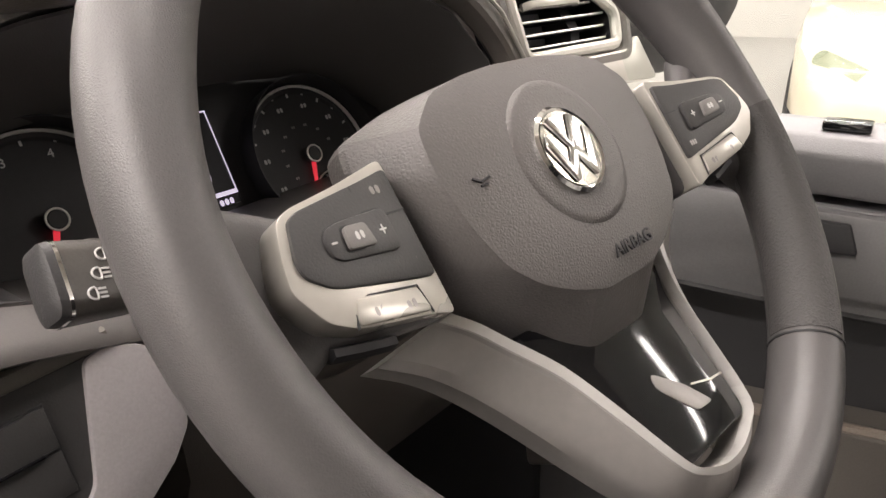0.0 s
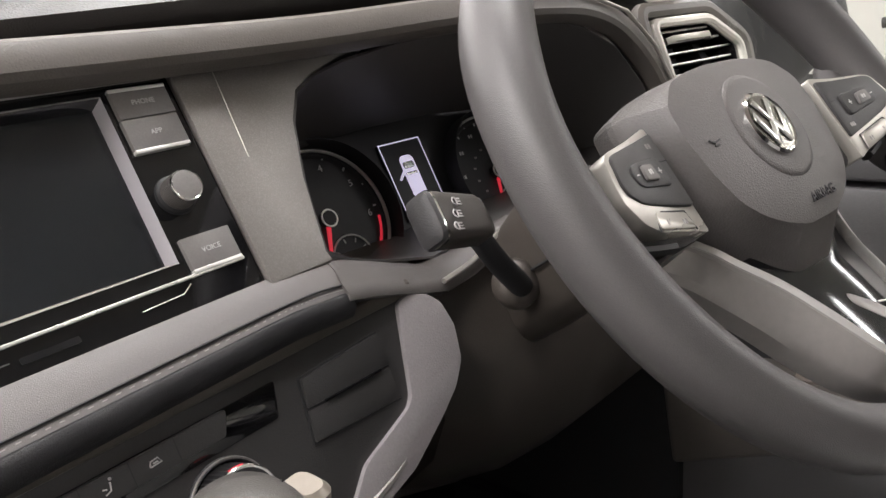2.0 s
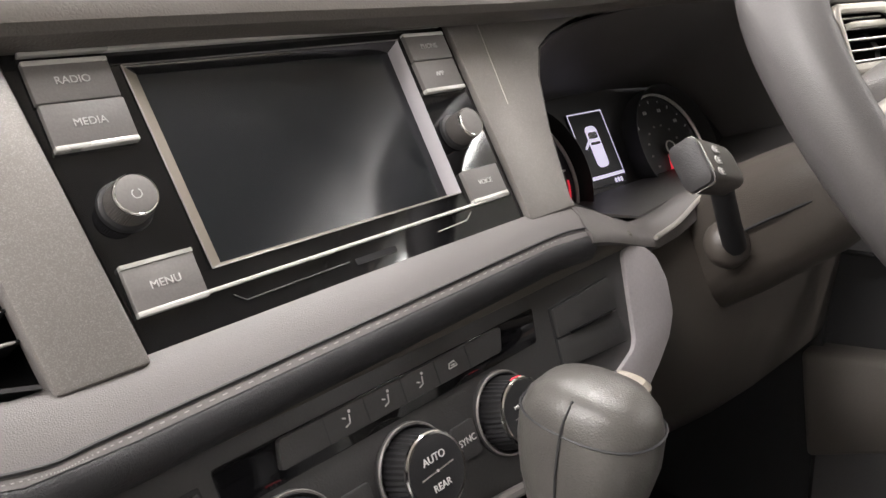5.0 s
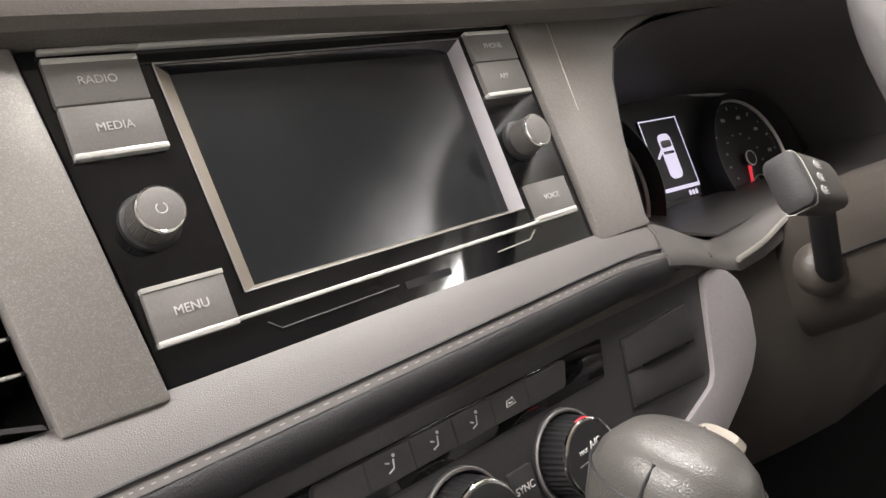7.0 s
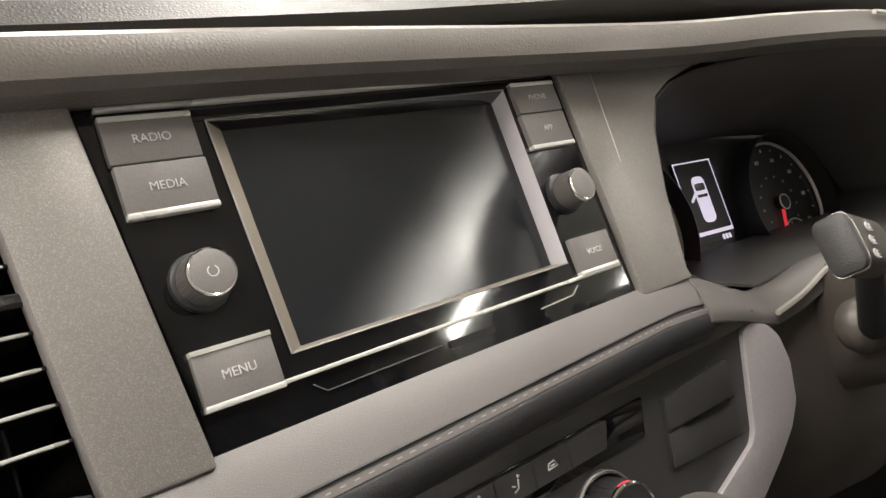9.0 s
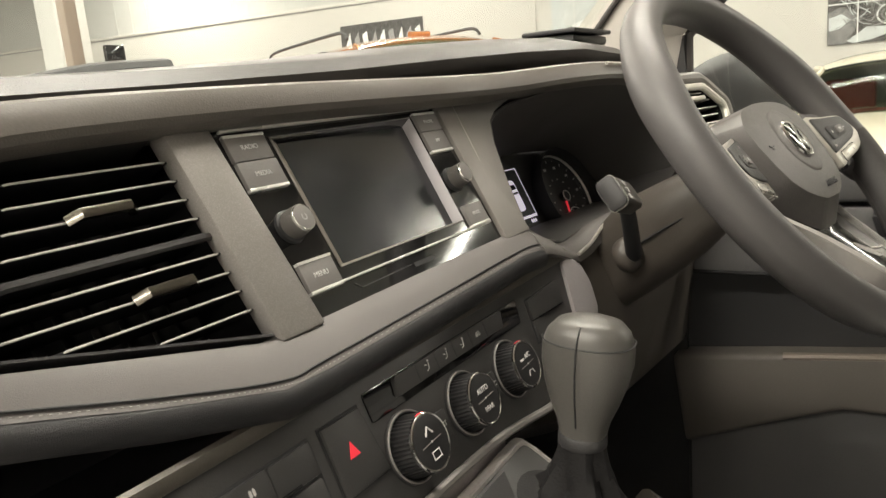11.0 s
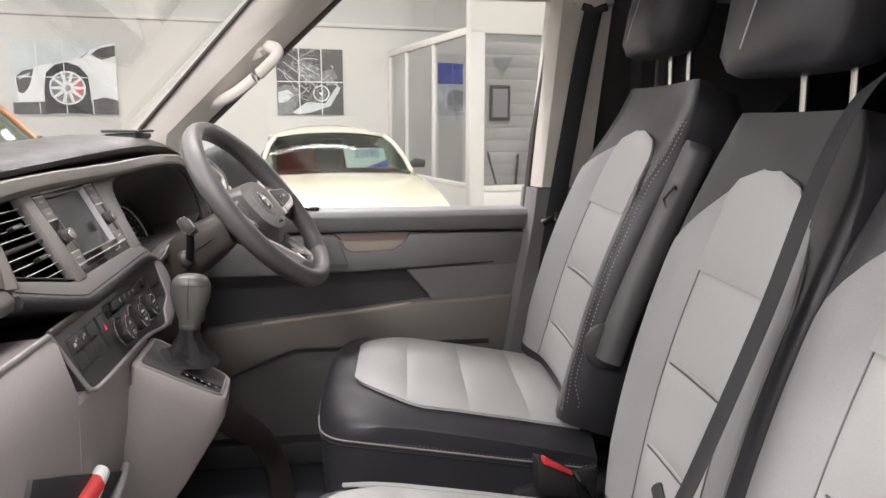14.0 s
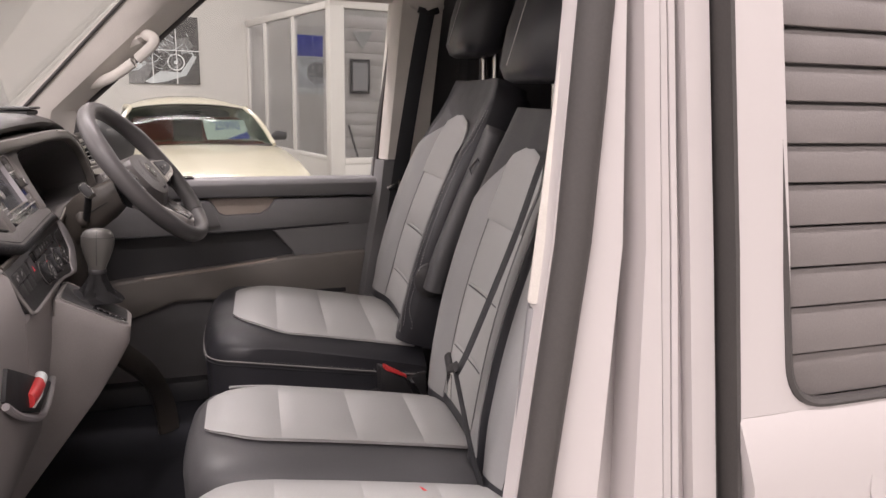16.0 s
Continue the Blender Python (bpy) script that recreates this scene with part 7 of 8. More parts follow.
for u, v in ((-0.009, 0.016), (-0.001, 0.012), (0.007, 0.008)):
    lens = [SGp(u + 0.0024 * math.cos(a), v + 0.0030 * math.sin(a) * (1.0 if math.sin(a) > 0 else 0.25), 0.0003) for a in np.linspace(0, 2 * math.pi, 20, endpoint=False)]
    beams = [slab(SGp, [(u - 0.0022 + 0.0018 * k, v - 0.0046), (u - 0.0014 + 0.0018 * k, v - 0.0046), (u - 0.0014 + 0.0018 * k, v - 0.0014), (u - 0.0022 + 0.0018 * k, v - 0.0014)], 0.0, 0.0005) for k in range(3)]
    part("lamp_mark", join(sweep(lens, 0.0005, up=sface, sides=4, loop=True, caps=False), *beams), "ink", grip, smooth=0)


# ---- seats ----
def piping(path, r=0.0022, material="stitch", parent=None, loop=False):
    return part("piping", sweep(path, r, sides=6, loop=loop, caps=not loop), material, parent)


def nose_of(e, half):
    """How far the cushion's front falls back at e of its half width: a bow and a rounded corner."""
    d, r = (1.0 - e) * half, 0.06
    return 0.030 * e**3 + (r - math.sqrt(max(0.0, r * r - (r - d) ** 2)) if d < r else 0.0)


def cushion(x0, x1, yf, yr, zf, zr, drop, parent, material="seat_dark", bulge=0.014):
    """A seat cushion: rounded nose and corners, soft top sloping to the rear."""
    rings = []
    near_end = [0.0, 0.006, 0.018, 0.035, 0.06, 0.10, 0.17, 0.26, 0.37]
    for s in near_end + [0.5] + [1 - q for q in near_end[::-1]]:
        x = x0 + (x1 - x0) * s
        e = abs(2 * s - 1)
        edge = 0.030 * e**5
        nose = nose_of(e, (x1 - x0) / 2)
        ring_ = []
        prof = [(1.0, 0.0), (0.75, 0.004), (0.5, 0.006), (0.25, 0.006), (0.12, 0.002), (0.05, -0.010), (0.015, -0.030), (0.0, -0.055), (0.01, -drop)]
        for t, dz in prof:
            y = (yf - nose) + (yr - yf + nose) * t
            z = zf + (zr - zf) * t + dz * 1.0 - edge + bulge * (e**2) * (1 - e**4) * (1 if t > 0.1 else 0)
            ring_.append(V(x, y, z if dz != -drop else min(zf, zr) - drop))
        ring_.append(V(x, yr, min(zf, zr) - drop))
        rings.append(ring_)
    return part("cushion", loft(rings), material, parent)


def top_z(x, y, x0, x1, yf, yr, zf, zr, bulge=0.014):
    s = (x - x0) / (x1 - x0)
    e = abs(2 * s - 1)
    nose = nose_of(e, (x1 - x0) / 2)
    t = min(1, max(0, (y - (yf - nose)) / (yr - yf + nose)))
    pr = [(0.0, -0.055), (0.015, -0.030), (0.05, -0.010), (0.12, 0.002), (0.25, 0.006), (0.5, 0.006), (0.75, 0.004), (1.0, 0.0)]
    dz = float(np.interp(t, [p[0] for p in pr], [p[1] for p in pr]))
    return zf + (zr - zf) * t + dz - 0.030 * e**5 + bulge * (e**2) * (1 - e**4)


drv = thing("captain_chair", "two-tone driver's seat in light grey and black leather", "seat")
DA = (0.125, 0.685, -0.365, -0.90, 0.945, 0.868)
cushion(*DA, 0.11, drv)


def nose_x(y, yf, xa, xb, depth):
    t = min(1.0, max(0.0, (yf - y) / depth))
    k = 0.42 * (1 - t) ** 1.3 + 0.26 * (1 - math.sqrt(max(0.0, 1 - (1 - t) ** 2)))
    mid = (xa + xb) / 2
    return xa + (mid - xa) * 0.75 * k, xb + (mid - xb) * 0.75 * k


def panels(args, parent, yf, cuts, xa, xb, material="seat_light", depth=0.13):
    bounds = [yf] + cuts
    for a, b in zip(bounds[:-1], bounds[1:]):
        rows, n = [], 9
        for i in range(n):
            y = a + (b - a) * i / (n - 1)
            l, r = nose_x(y, yf, xa, xb, depth)
            rows.append((y, l, r))
        res, mesh_rows = 11, []
        for i, (y, l, r) in enumerate(rows):
            row = []
            for k in range(res):
                x = l + (r - l) * k / (res - 1)
                puff = 0.011 * (math.sin(math.pi * k / (res - 1)) ** 0.4) * (0.18 + 0.82 * abs(math.sin(math.pi * i / (n - 1))) ** 0.5)
                row.append(V(x, y, top_z(x, y, *args) + 0.0015 + puff))
            mesh_rows.append(row)
        part("insert", thick(loft(mesh_rows, False, False), -0.006), material, parent, "light grey leather panel", smooth=60)
    for y in cuts[:-1]:
        l, r = nose_x(y, yf, xa, xb, depth)
        mid = [(l + (r - l) * q, 0.0035 * math.sin(math.pi * q) ** 0.4) for q in np.linspace(0.07, 0.93, 11)]
        # dark line along the seam paints the shadow in the pleat
        part("quilt_seam_shade", sweep([V(x, y, top_z(x, y, *args) + 0.0012 + 0.7 * h) for x, h in mid], 0.0016, sides=5), "seat_mid", parent)
        for dy in (0.0065,):
            part("quilt_ridge", sweep([V(x, y + dy, top_z(x, y, *args) + 0.0005 + h) for x, h in mid], lambda q: 0.0042 * max(0.05, math.sin(math.pi * q)) ** 0.3, lambda q: 0.003 * max(0.05, math.sin(math.pi * q)) ** 0.3, sides=8), material, parent)
    pts_l, pts_r = [], []
    for y in np.linspace(yf + 0.0, cuts[-1], 24):
        l, r = nose_x(y, yf, xa, xb, depth)
        pts_l.append(V(l - 0.002, y, top_z(l, y, *args) + 0.003))
        pts_r.append(V(r + 0.002, y, top_z(r, y, *args) + 0.003))
    part("insert_seam", sweep(pts_l[::-1] + pts_r, 0.0010, sides=5), "stitch", parent, "pale stitched seam")


panels(DA, drv, -0.440, [-0.545, -0.665, -0.785, -0.88], 0.185, 0.625)
side_seam = [V(DA[0] - 0.001, y, DA[4] + (DA[5] - DA[4]) * (DA[2] - y) / (DA[2] - DA[3]) - 0.052) for y in np.linspace(-0.88, -0.46, 10)]
for s in (0.003, 0.012, 0.03, 0.06, 0.10, 0.2, 0.35, 0.5, 0.65, 0.8, 0.9, 0.95):
    side_seam.append(V(DA[0] + (DA[1] - DA[0]) * s, DA[2] - nose_of(abs(2 * s - 1), (DA[1] - DA[0]) / 2) + 0.001, DA[4] - 0.064))
part("side_seam", sweep(side_seam, 0.0019, sides=6), "thread", drv, "grey piping round the cushion")
part("lower_seam", sweep([q + V(-0.0004, 0.0004, -0.010) for q in side_seam], 0.0014, sides=5), "black_deep", drv)
part("skirt", loft([[V(0.130, -0.88, z), V(0.130, -0.49, z), V(0.145, -0.435, z), V(0.19, -0.40, z), V(0.62, -0.40, z), V(0.67, -0.46, z), V(0.67, -0.88, z)] for z in (0.765, 0.80, 0.83)]), "seat_dark", drv, "black cushion skirt")
part("plinth", box(0.16, 0.66, -0.88, -0.42, 0.5, 0.80, 0.02), "dash_dark", drv, "dark seat box")
part("side_shield", prism([V(0.112, -0.90, 0.83), V(0.112, -0.74, 0.78), V(0.112, -0.74, 0.70), V(0.112, -0.9, 0.70)], [V(0.14, -0.90, 0.83), V(0.14, -0.74, 0.78), V(0.14, -0.74, 0.70), V(0.14, -0.9, 0.70)], 0.008), "dash_dark", drv)


def back(x0, x1, base, top, thick_, parent, rake_bulge=0.018, dark="seat_dark", wing=0.035):
    """A backrest from base (y, z) to top (y, z), with side wings and rounded shoulders."""
    (yb, zb), (yt, zt) = base, top
    d = V(0, yt - yb, zt - zb)
    n = V(0, (zt - zb), -(yt - yb)).normalized()
    if n.y < 0:
        n = -n
    rings = []
    for t in (0.0, 0.03, 0.15, 0.3, 0.45, 0.6, 0.75, 0.86, 0.93, 0.975, 0.995, 1.0):
        inset = 0.0 if t < 0.72 else 0.055 * ((t - 0.72) / 0.28) ** 2.2
        low = 0.02 * max(0, 0.15 - t) / 0.15
        c = V(0, yb, zb) + d * t + n * (0.018 * math.sin(math.pi * min(1, t * 1.3)))
        th = thick_ * (1 - 0.15 * t) * (1.0 if t < 0.97 else (0.75 if t < 0.999 else 0.4))
        xa, xb = x0 + inset + low, x1 - inset - low
        w = xb - xa
        ring_ = []
        k = wing * (1 if t < 0.7 else max(0.15, 1 - (t - 0.7) / 0.25))
        for s, f in ((0.0, 0.35), (0.012, 0.75), (0.05, 1.0), (0.13, 0.85), (0.24, 0.15), (0.38, -0.02), (0.5, -0.05), (0.62, -0.02), (0.76, 0.15), (0.87, 0.85), (0.95, 1.0), (0.988, 0.75), (1.0, 0.35)):
            ring_.append(V(xa + w * s, 0, 0) + c + n * k * f)
        for s, f in ((1.0, -0.6), (0.96, -0.95), (0.5, -1.0), (0.04, -0.95), (0.0, -0.6)):
            ring_.append(V(xa + w * s, 0, 0) + c + n * th * f)
        rings.append(ring_)
    return part("backrest", loft(rings), dark, parent, "dark leather backrest", smooth=60), d, n, (yb, zb)


def face_point(x, t, x0, x1, base, d, n, wing):
    inset = 0.0 if t < 0.72 else 0.055 * ((t - 0.72) / 0.28) ** 2.2
    low = 0.02 * max(0, 0.15 - t) / 0.15
    xa, xb = x0 + inset + low, x1 - inset - low
    s = (x - xa) / (xb - xa)
    k = wing * (1 if t < 0.7 else max(0.15, 1 - (t - 0.7) / 0.25))
    ss = (0.0, 0.012, 0.05, 0.13, 0.24, 0.38, 0.5, 0.62, 0.76, 0.87, 0.95, 0.988, 1.0)
    ff = (0.35, 0.75, 1.0, 0.85, 0.15, -0.02, -0.05, -0.02, 0.15, 0.85, 1.0, 0.75, 0.35)
    f = float(np.interp(s, ss, ff))
    c = V(x, base[0], base[1]) + d * t + n * (0.018 * math.sin(math.pi * min(1, t * 1.3)))
    return c + n * k * f


def back_panels(x0, x1, xa, xb, base, d, n, wing, parent, cuts, arch, material="seat_light", wings=True, puff=0.011, near=0.02, near_skin="seat_wing"):
    """Light panels up the middle of a backrest, the top one arched, and light wings beside them."""
    fp = lambda x, t: face_point(x, t, x0, x1, base, d, n, wing)
    for a, b in zip(cuts[:-1], cuts[1:]):
        rows, m, res = [], 10, 11
        last = b == cuts[-1]
        for i in range(m):
            t = a + (b - a) * i / (m - 1)
            l, r = xa, xb
            if last and t > b - arch:
                q = (t - (b - arch)) / arch
                k = 1 - math.sqrt(max(0.0, 1 - q * q))
                l, r = xa + (xb - xa) / 2 * k * 0.8, xb - (xb - xa) / 2 * k * 0.8
            tt = t
            rows.append([fp(l + (r - l) * j / (res - 1), tt) + n * (0.002 + puff * math.sin(math.pi * j / (res - 1)) ** 0.4 * (0.15 + 0.85 * abs(math.sin(math.pi * i / (m - 1))) ** 0.5)) for j in range(res)])
        part("insert", thick(loft(rows, False, False), 0.006 if False else -0.006), material, parent, "light grey leather panel", smooth=60)
    for t in cuts[1:-1]:
        # seam line darkened to stand for shade in the valley
        part("quilt_seam_shade", sweep([fp(xa + (xb - xa) * q, t) + n * (0.0022 + puff * 0.18 * math.sin(math.pi * q) ** 0.4) for q in np.linspace(0.07, 0.93, 11)], 0.0016, sides=5), "seat_mid", parent)
        for dt in (0.010,):
            part("quilt_ridge", sweep([fp(xa + (xb - xa) * q, t + dt) + n * (0.0015 + puff * 0.35 * math.sin(math.pi * q) ** 0.4) for q in np.linspace(0.10, 0.90, 9)], lambda q: 0.0040 * max(0.05, math.sin(math.pi * q)) ** 0.3, lambda q: 0.0032 * max(0.05, math.sin(math.pi * q)) ** 0.3, sides=8), material, parent)
    if wings:
        for wa, wb in ((x0 + near, xa - 0.002), (xb + 0.002, x1 - 0.012)):
            rows, m, res = [], 24, 8
            for i in range(m):
                t = 0.03 + (cuts[-1] - arch * 0.6 - 0.03) * i / (m - 1)
                q = max(0.0, (t - 0.60) / max(1e-6, cuts[-1] - arch * 0.6 - 0.60))
                a_, b_ = (wa + (wb - wa) * 0.96 * q**2.2, wb) if wa < xa else (wa, wb - (wb - wa) * 0.96 * q**2.2)
                rows.append([fp(a_ + (b_ - a_) * j / (res - 1), t) + n * 0.0022 for j in range(res)])
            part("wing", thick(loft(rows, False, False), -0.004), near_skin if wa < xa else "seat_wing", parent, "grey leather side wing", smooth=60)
    pts = []
    for t in np.linspace(cuts[0], cuts[-1] - arch, 14):
        pts.append(fp(xa, t) + n * 0.003)
    for q in np.linspace(0.1, 1.0, 8):
        k = 1 - math.sqrt(max(0.0, 1 - q * q))
        pts.append(fp(xa + (xb - xa) / 2 * k * 0.8, cuts[-1] - arch + arch * q) + n * 0.003)
    mirror_ = []
    for q in np.linspace(1.0, 0.1, 8):
        k = 1 - math.sqrt(max(0.0, 1 - q * q))
        mirror_.append(fp(xb - (xb - xa) / 2 * k * 0.8, cuts[-1] - arch + arch * q) + n * 0.003)
    for t in np.linspace(cuts[-1] - arch, cuts[0], 14):
        mirror_.append(fp(xb, t) + n * 0.003)
    part("back_seam", sweep(pts + mirror_, 0.0010, sides=5), "seat_dim", parent, "grey seam round the panels")


def headrest(x, y, z, w, h, th, parent, post=0.055, zp0=None):
    hd = part("headrest", loft([[V(x + a * q, y + 0.06 - 0.22 * (zz - z) + b * r, zz) for a, b in [(p[0] * w, p[1] * th) for p in rounded(1, 1, 0.35, 4)]] for zz, q, r in [(z + h * t, q, r) for t, q, r in ((0.0, 0.72, 0.55), (0.04, 0.86, 0.8), (0.15, 0.96, 1.0), (0.5, 1.0, 1.05), (0.85, 0.95, 0.95), (0.97, 0.8, 0.7), (1.0, 0.6, 0.5))]]), "seat_dark", parent, "black leather headrest", smooth=60)
    part("headrest_seam", sweep([V(x, y + 0.06 + th * 0.52, z + 0.03), V(x, y + 0.06 + th * 0.53 - 0.22 * h * 0.5, z + h * 0.5), V(x, y + 0.06 + th * 0.48 - 0.22 * h * 0.95, z + h * 0.95)], 0.0012, sides=4), "stitch", hd)
    for s in (-1, 1):
        part("headrest_post", sweep([V(x + s * post, y + 0.01, zp0), V(x + s * post, y + 0.012, z + 0.03)], 0.0065, sides=12), "steel", parent, "bright steel post")


ob, dd, nn, bs = back(0.135, 0.655, (-0.872, 0.885), (-1.085, 1.535), 0.135, drv, wing=0.042)
# near wing in a dimmer grey than the far one, its shade put into the colour
back_panels(0.135, 0.655, 0.285, 0.535, bs, dd, nn, 0.042, drv, [0.03, 0.16, 0.36, 0.595, 0.85], 0.085, near=0.030, near_skin="seat_dim")
headrest(0.405, -1.135, 1.595, 0.27, 0.21, 0.13, drv, 0.052, 1.50)


def dashes(path, parent, r=0.0007, label="pale stitching"):
    bm = bmesh.new()
    for i in range(0, len(path) - 1, 2):
        bm = join(bm, sweep([path[i], path[i].lerp(path[i + 1], 0.75)], r, sides=4, up=(0.3, 0.2, 1)))
    part("stitching", bm, "stitch", parent, label)


for off in (0.010, 0.022):
    dashes([face_point(0.135 + off + (0.055 * max(0.0, (t - 0.72) / 0.28) ** 2.2 if t > 0.72 else 0.0), t, 0.135, 0.655, bs, dd, nn, 0.042) + nn * 0.0012 for t in np.linspace(0.06, 0.88, 150)], drv)
dashes([q + V(0, 0, 0.005) for q in smooth_path(side_seam[:9], 12)], drv, 0.0004)
part("hinge_cover", lathe([(0.042, 0), (0.042, 0.012), (0.034, 0.018), (0.0, 0.02)], V(0.118, -0.905, 1.06), V(-1, 0, 0), 24), "dash_dark", drv, "dark round pivot cover")
arm = thing("folded_armrest", "grey armrest folded up against the driver's seat", "armrest")
part("arm", sweep(smooth_path([V(0.095, -0.905, 1.04), V(0.095, -0.93, 1.12), V(0.095, -0.985, 1.26), V(0.095, -1.035, 1.38), V(0.095, -1.05, 1.42)], 6), lambda s: 0.024, lambda s: 0.030 if s < 0.9 else 0.030 - 0.15 * (s - 0.9), up=(1, 0, 0), sides=14, power=0.7), "seat_mid", arm)
part("slot", sweep([V(0.072, -0.99, 1.305), V(0.070, -0.982, 1.33), V(0.070, -1.0, 1.352), V(0.070, -1.01, 1.33)], 0.003, sides=6, loop=True, caps=False), "black_deep", arm)
buckle = thing("belt_buckle", "black belt buckle with a red button", "seat belt buckle", group="belt buckles")
part("body", prism([V(0.075, -0.83, 0.835), V(0.06, -0.765, 0.87), V(0.015, -0.765, 0.875), V(0.02, -0.83, 0.84)], [V(0.075, -0.85, 0.79), V(0.07, -0.77, 0.80), V(0.02, -0.77, 0.80), V(0.02, -0.85, 0.79)], 0.006), "dash_dark", buckle)
part("button", prism([V(0.03, -0.826, 0.846), V(0.026, -0.772, 0.88), V(0.008, -0.776, 0.882), V(0.012, -0.828, 0.850)], [V(0.03, -0.828, 0.836), V(0.026, -0.772, 0.866), V(0.008, -0.776, 0.866), V(0.012, -0.83, 0.840)], 0.003), "redplastic", buckle, "red release button")
part("webbing", sweep([V(0.05, -0.85, 0.82), V(0.05, -0.885, 0.76), V(0.05, -0.9, 0.70)], 0.024, 0.003, up=(0, 1, 0.3), sides=6), "belt", buckle)
b2 = copy_thing(buckle, pose(-0.545, 0.075, -0.005))

bench = thing("passenger_bench", "double passenger seat in light grey and dark leather", "bench seat")
BA1 = (-0.425, -0.028, -0.325, -0.875, 0.905, 0.83)
BA2 = (-0.80, -0.425, -0.325, -0.875, 0.905, 0.83)
cushion(*BA1, 0.13, bench, "seat_mid", 0.006)
cushion(*BA2, 0.13, bench, "seat_mid", 0.006)
panels(BA1, bench, -0.365, [-0.495, -0.630, -0.755, -0.85], -0.325, -0.085, depth=0.10)
panels(BA2, bench, -0.345, [-0.475, -0.610, -0.735, -0.85], -0.765, -0.465, depth=0.10)
# light bolster along the inner edge
rows = []
for y in np.linspace(-0.40, -0.86, 12):
    rows.append([V(x, y, top_z(x, y, *BA1) + 0.003) for x in (-0.080, -0.065, -0.05, -0.040)])
part("bolster", thick(loft(rows, False, False), -0.004), "seat_light", bench, "light grey inner bolster", smooth=60)
part("plinth", box(-0.78, -0.06, -0.86, -0.38, 0.5, 0.78, 0.02), "dash_dark", bench, "dark seat box")
part("skirt", box(-0.80, -0.03, -0.87, -0.345, 0.765, 0.80, 0.015), "seat_dark", bench)
for xa, xb, ia, ib in ((-0.432, -0.035, -0.330, -0.135), (-0.80, -0.436, -0.71, -0.525)):
    ob, dd, nn, bs = back(xa, xb, (-0.842, 0.842), (-0.998, 1.47), 0.135, bench, wing=0.024)
    back_panels(xa, xb, ia, ib, bs, dd, nn, 0.024, bench, [0.05, 0.22, 0.42, 0.64, 0.875], 0.085)
headrest(-0.225, -1.055, 1.518, 0.29, 0.21, 0.14, bench, 0.055, 1.44)
headrest(-0.60, -1.055, 1.518, 0.29, 0.21, 0.14, bench, 0.055, 1.44)

# both seats stand turned a little
def turned(ob, x, y, deg):
    ob.matrix_world = pose(x, y, 0, 0, 0, deg) @ pose(-x, -y, 0)


turned(drv, 0.125, -0.377, -5.0)
turned(arm, 0.125, -0.377, -5.0)
turned(bench, -0.43, -0.35, -4.0)

# ---- belts ----
def strap(path, w, t, facing, parent, material="belt", name="webbing"):
    return part(name, sweep(path, w, t, up=facing, sides=8, power=0.5), material, parent)


dbelt = thing("driver_seat_belt", "black seat belt hanging from the belt pillar", "seat belt")
strap(smooth_path([V(0.755, -1.10, 1.76), V(0.755, -1.078, 1.65), V(0.755, -1.045, 1.45), V(0.752, -1.005, 1.20), V(0.745, -0.98, 1.0), V(0.735, -0.96, 0.8)], 5), 0.0255, 0.0012, (1, 0.1, 0), dbelt)
part("guide", sweep([V(0.775, -1.06, 1.79), V(0.765, -1.10, 1.765), V(0.775, -1.145, 1.79)], 0.028, 0.014, up=(1, 0, 0), sides=10), "trim_cream", dbelt, "pale upper belt guide")
part("guide_slot", sweep([V(0.757, -1.068, 1.758), V(0.755, -1.10, 1.747), V(0.757, -1.135, 1.758)], 0.010, 0.006, up=(1, 0, 0), sides=8), "black_deep", dbelt)
part("tongue", prism([V(0.745, -0.965, 1.200), V(0.745, -1.0, 1.215), V(0.745, -1.02, 1.205), V(0.745, -0.975, 1.186)], [V(0.749, -0.965, 1.200), V(0.749, -1.0, 1.215), V(0.749, -1.02, 1.205), V(0.749, -0.975, 1.186)], 0.001), "steel", dbelt, "bright belt tongue")
part("tongue_grip", box(0.735, 0.755, -1.045, -1.005, 1.195, 1.222, 0.004), "dash_dark", dbelt)
pbelt = thing("passenger_seat_belt", "black seat belt running across the passenger bench", "seat belt")
TG = V(-0.478, -0.775, 1.052)
strap(smooth_path([V(-0.425, -1.04, 1.525), V(-0.43, -0.985, 1.485), V(-0.44, -0.935, 1.40), V(-0.455, -0.878, 1.26), V(-0.472, -0.80, 1.09), V(-0.478, -0.772, 1.04)], 6), 0.0235, 0.0014, (0.25, 0.95, 0.3), pbelt)
strap(smooth_path([V(-0.485, -0.768, 1.05), V(-0.487, -0.785, 0.97), V(-0.49, -0.80, 0.90), V(-0.50, -0.815, 0.84)], 6), 0.022, 0.0014, (0.1, 0.95, 0.2), pbelt)
part("tongue", sweep([TG + V(-0.024, 0.012, 0.012), TG + V(0.0, 0.014, 0.0), TG + V(0.024, 0.010, 0.014)], 0.009, 0.005, up=(0, 1, 0.3), sides=8), "dash_dark", pbelt)
part("tongue_plate", prism([TG + V(-0.010, 0.016, -0.008), TG + V(0.010, 0.016, -0.008), TG + V(0.004, 0.016, -0.05), TG + V(-0.008, 0.016, -0.05)], [TG + V(-0.010, 0.013, -0.008), TG + V(0.010, 0.013, -0.008), TG + V(0.004, 0.013, -0.05), TG + V(-0.008, 0.013, -0.05)], 0.0008), "steel", pbelt, "bright steel plate")
step = thing("footwell_trim", "dark brown-grey curved trim strip in the driver's footwell", "trim strip")
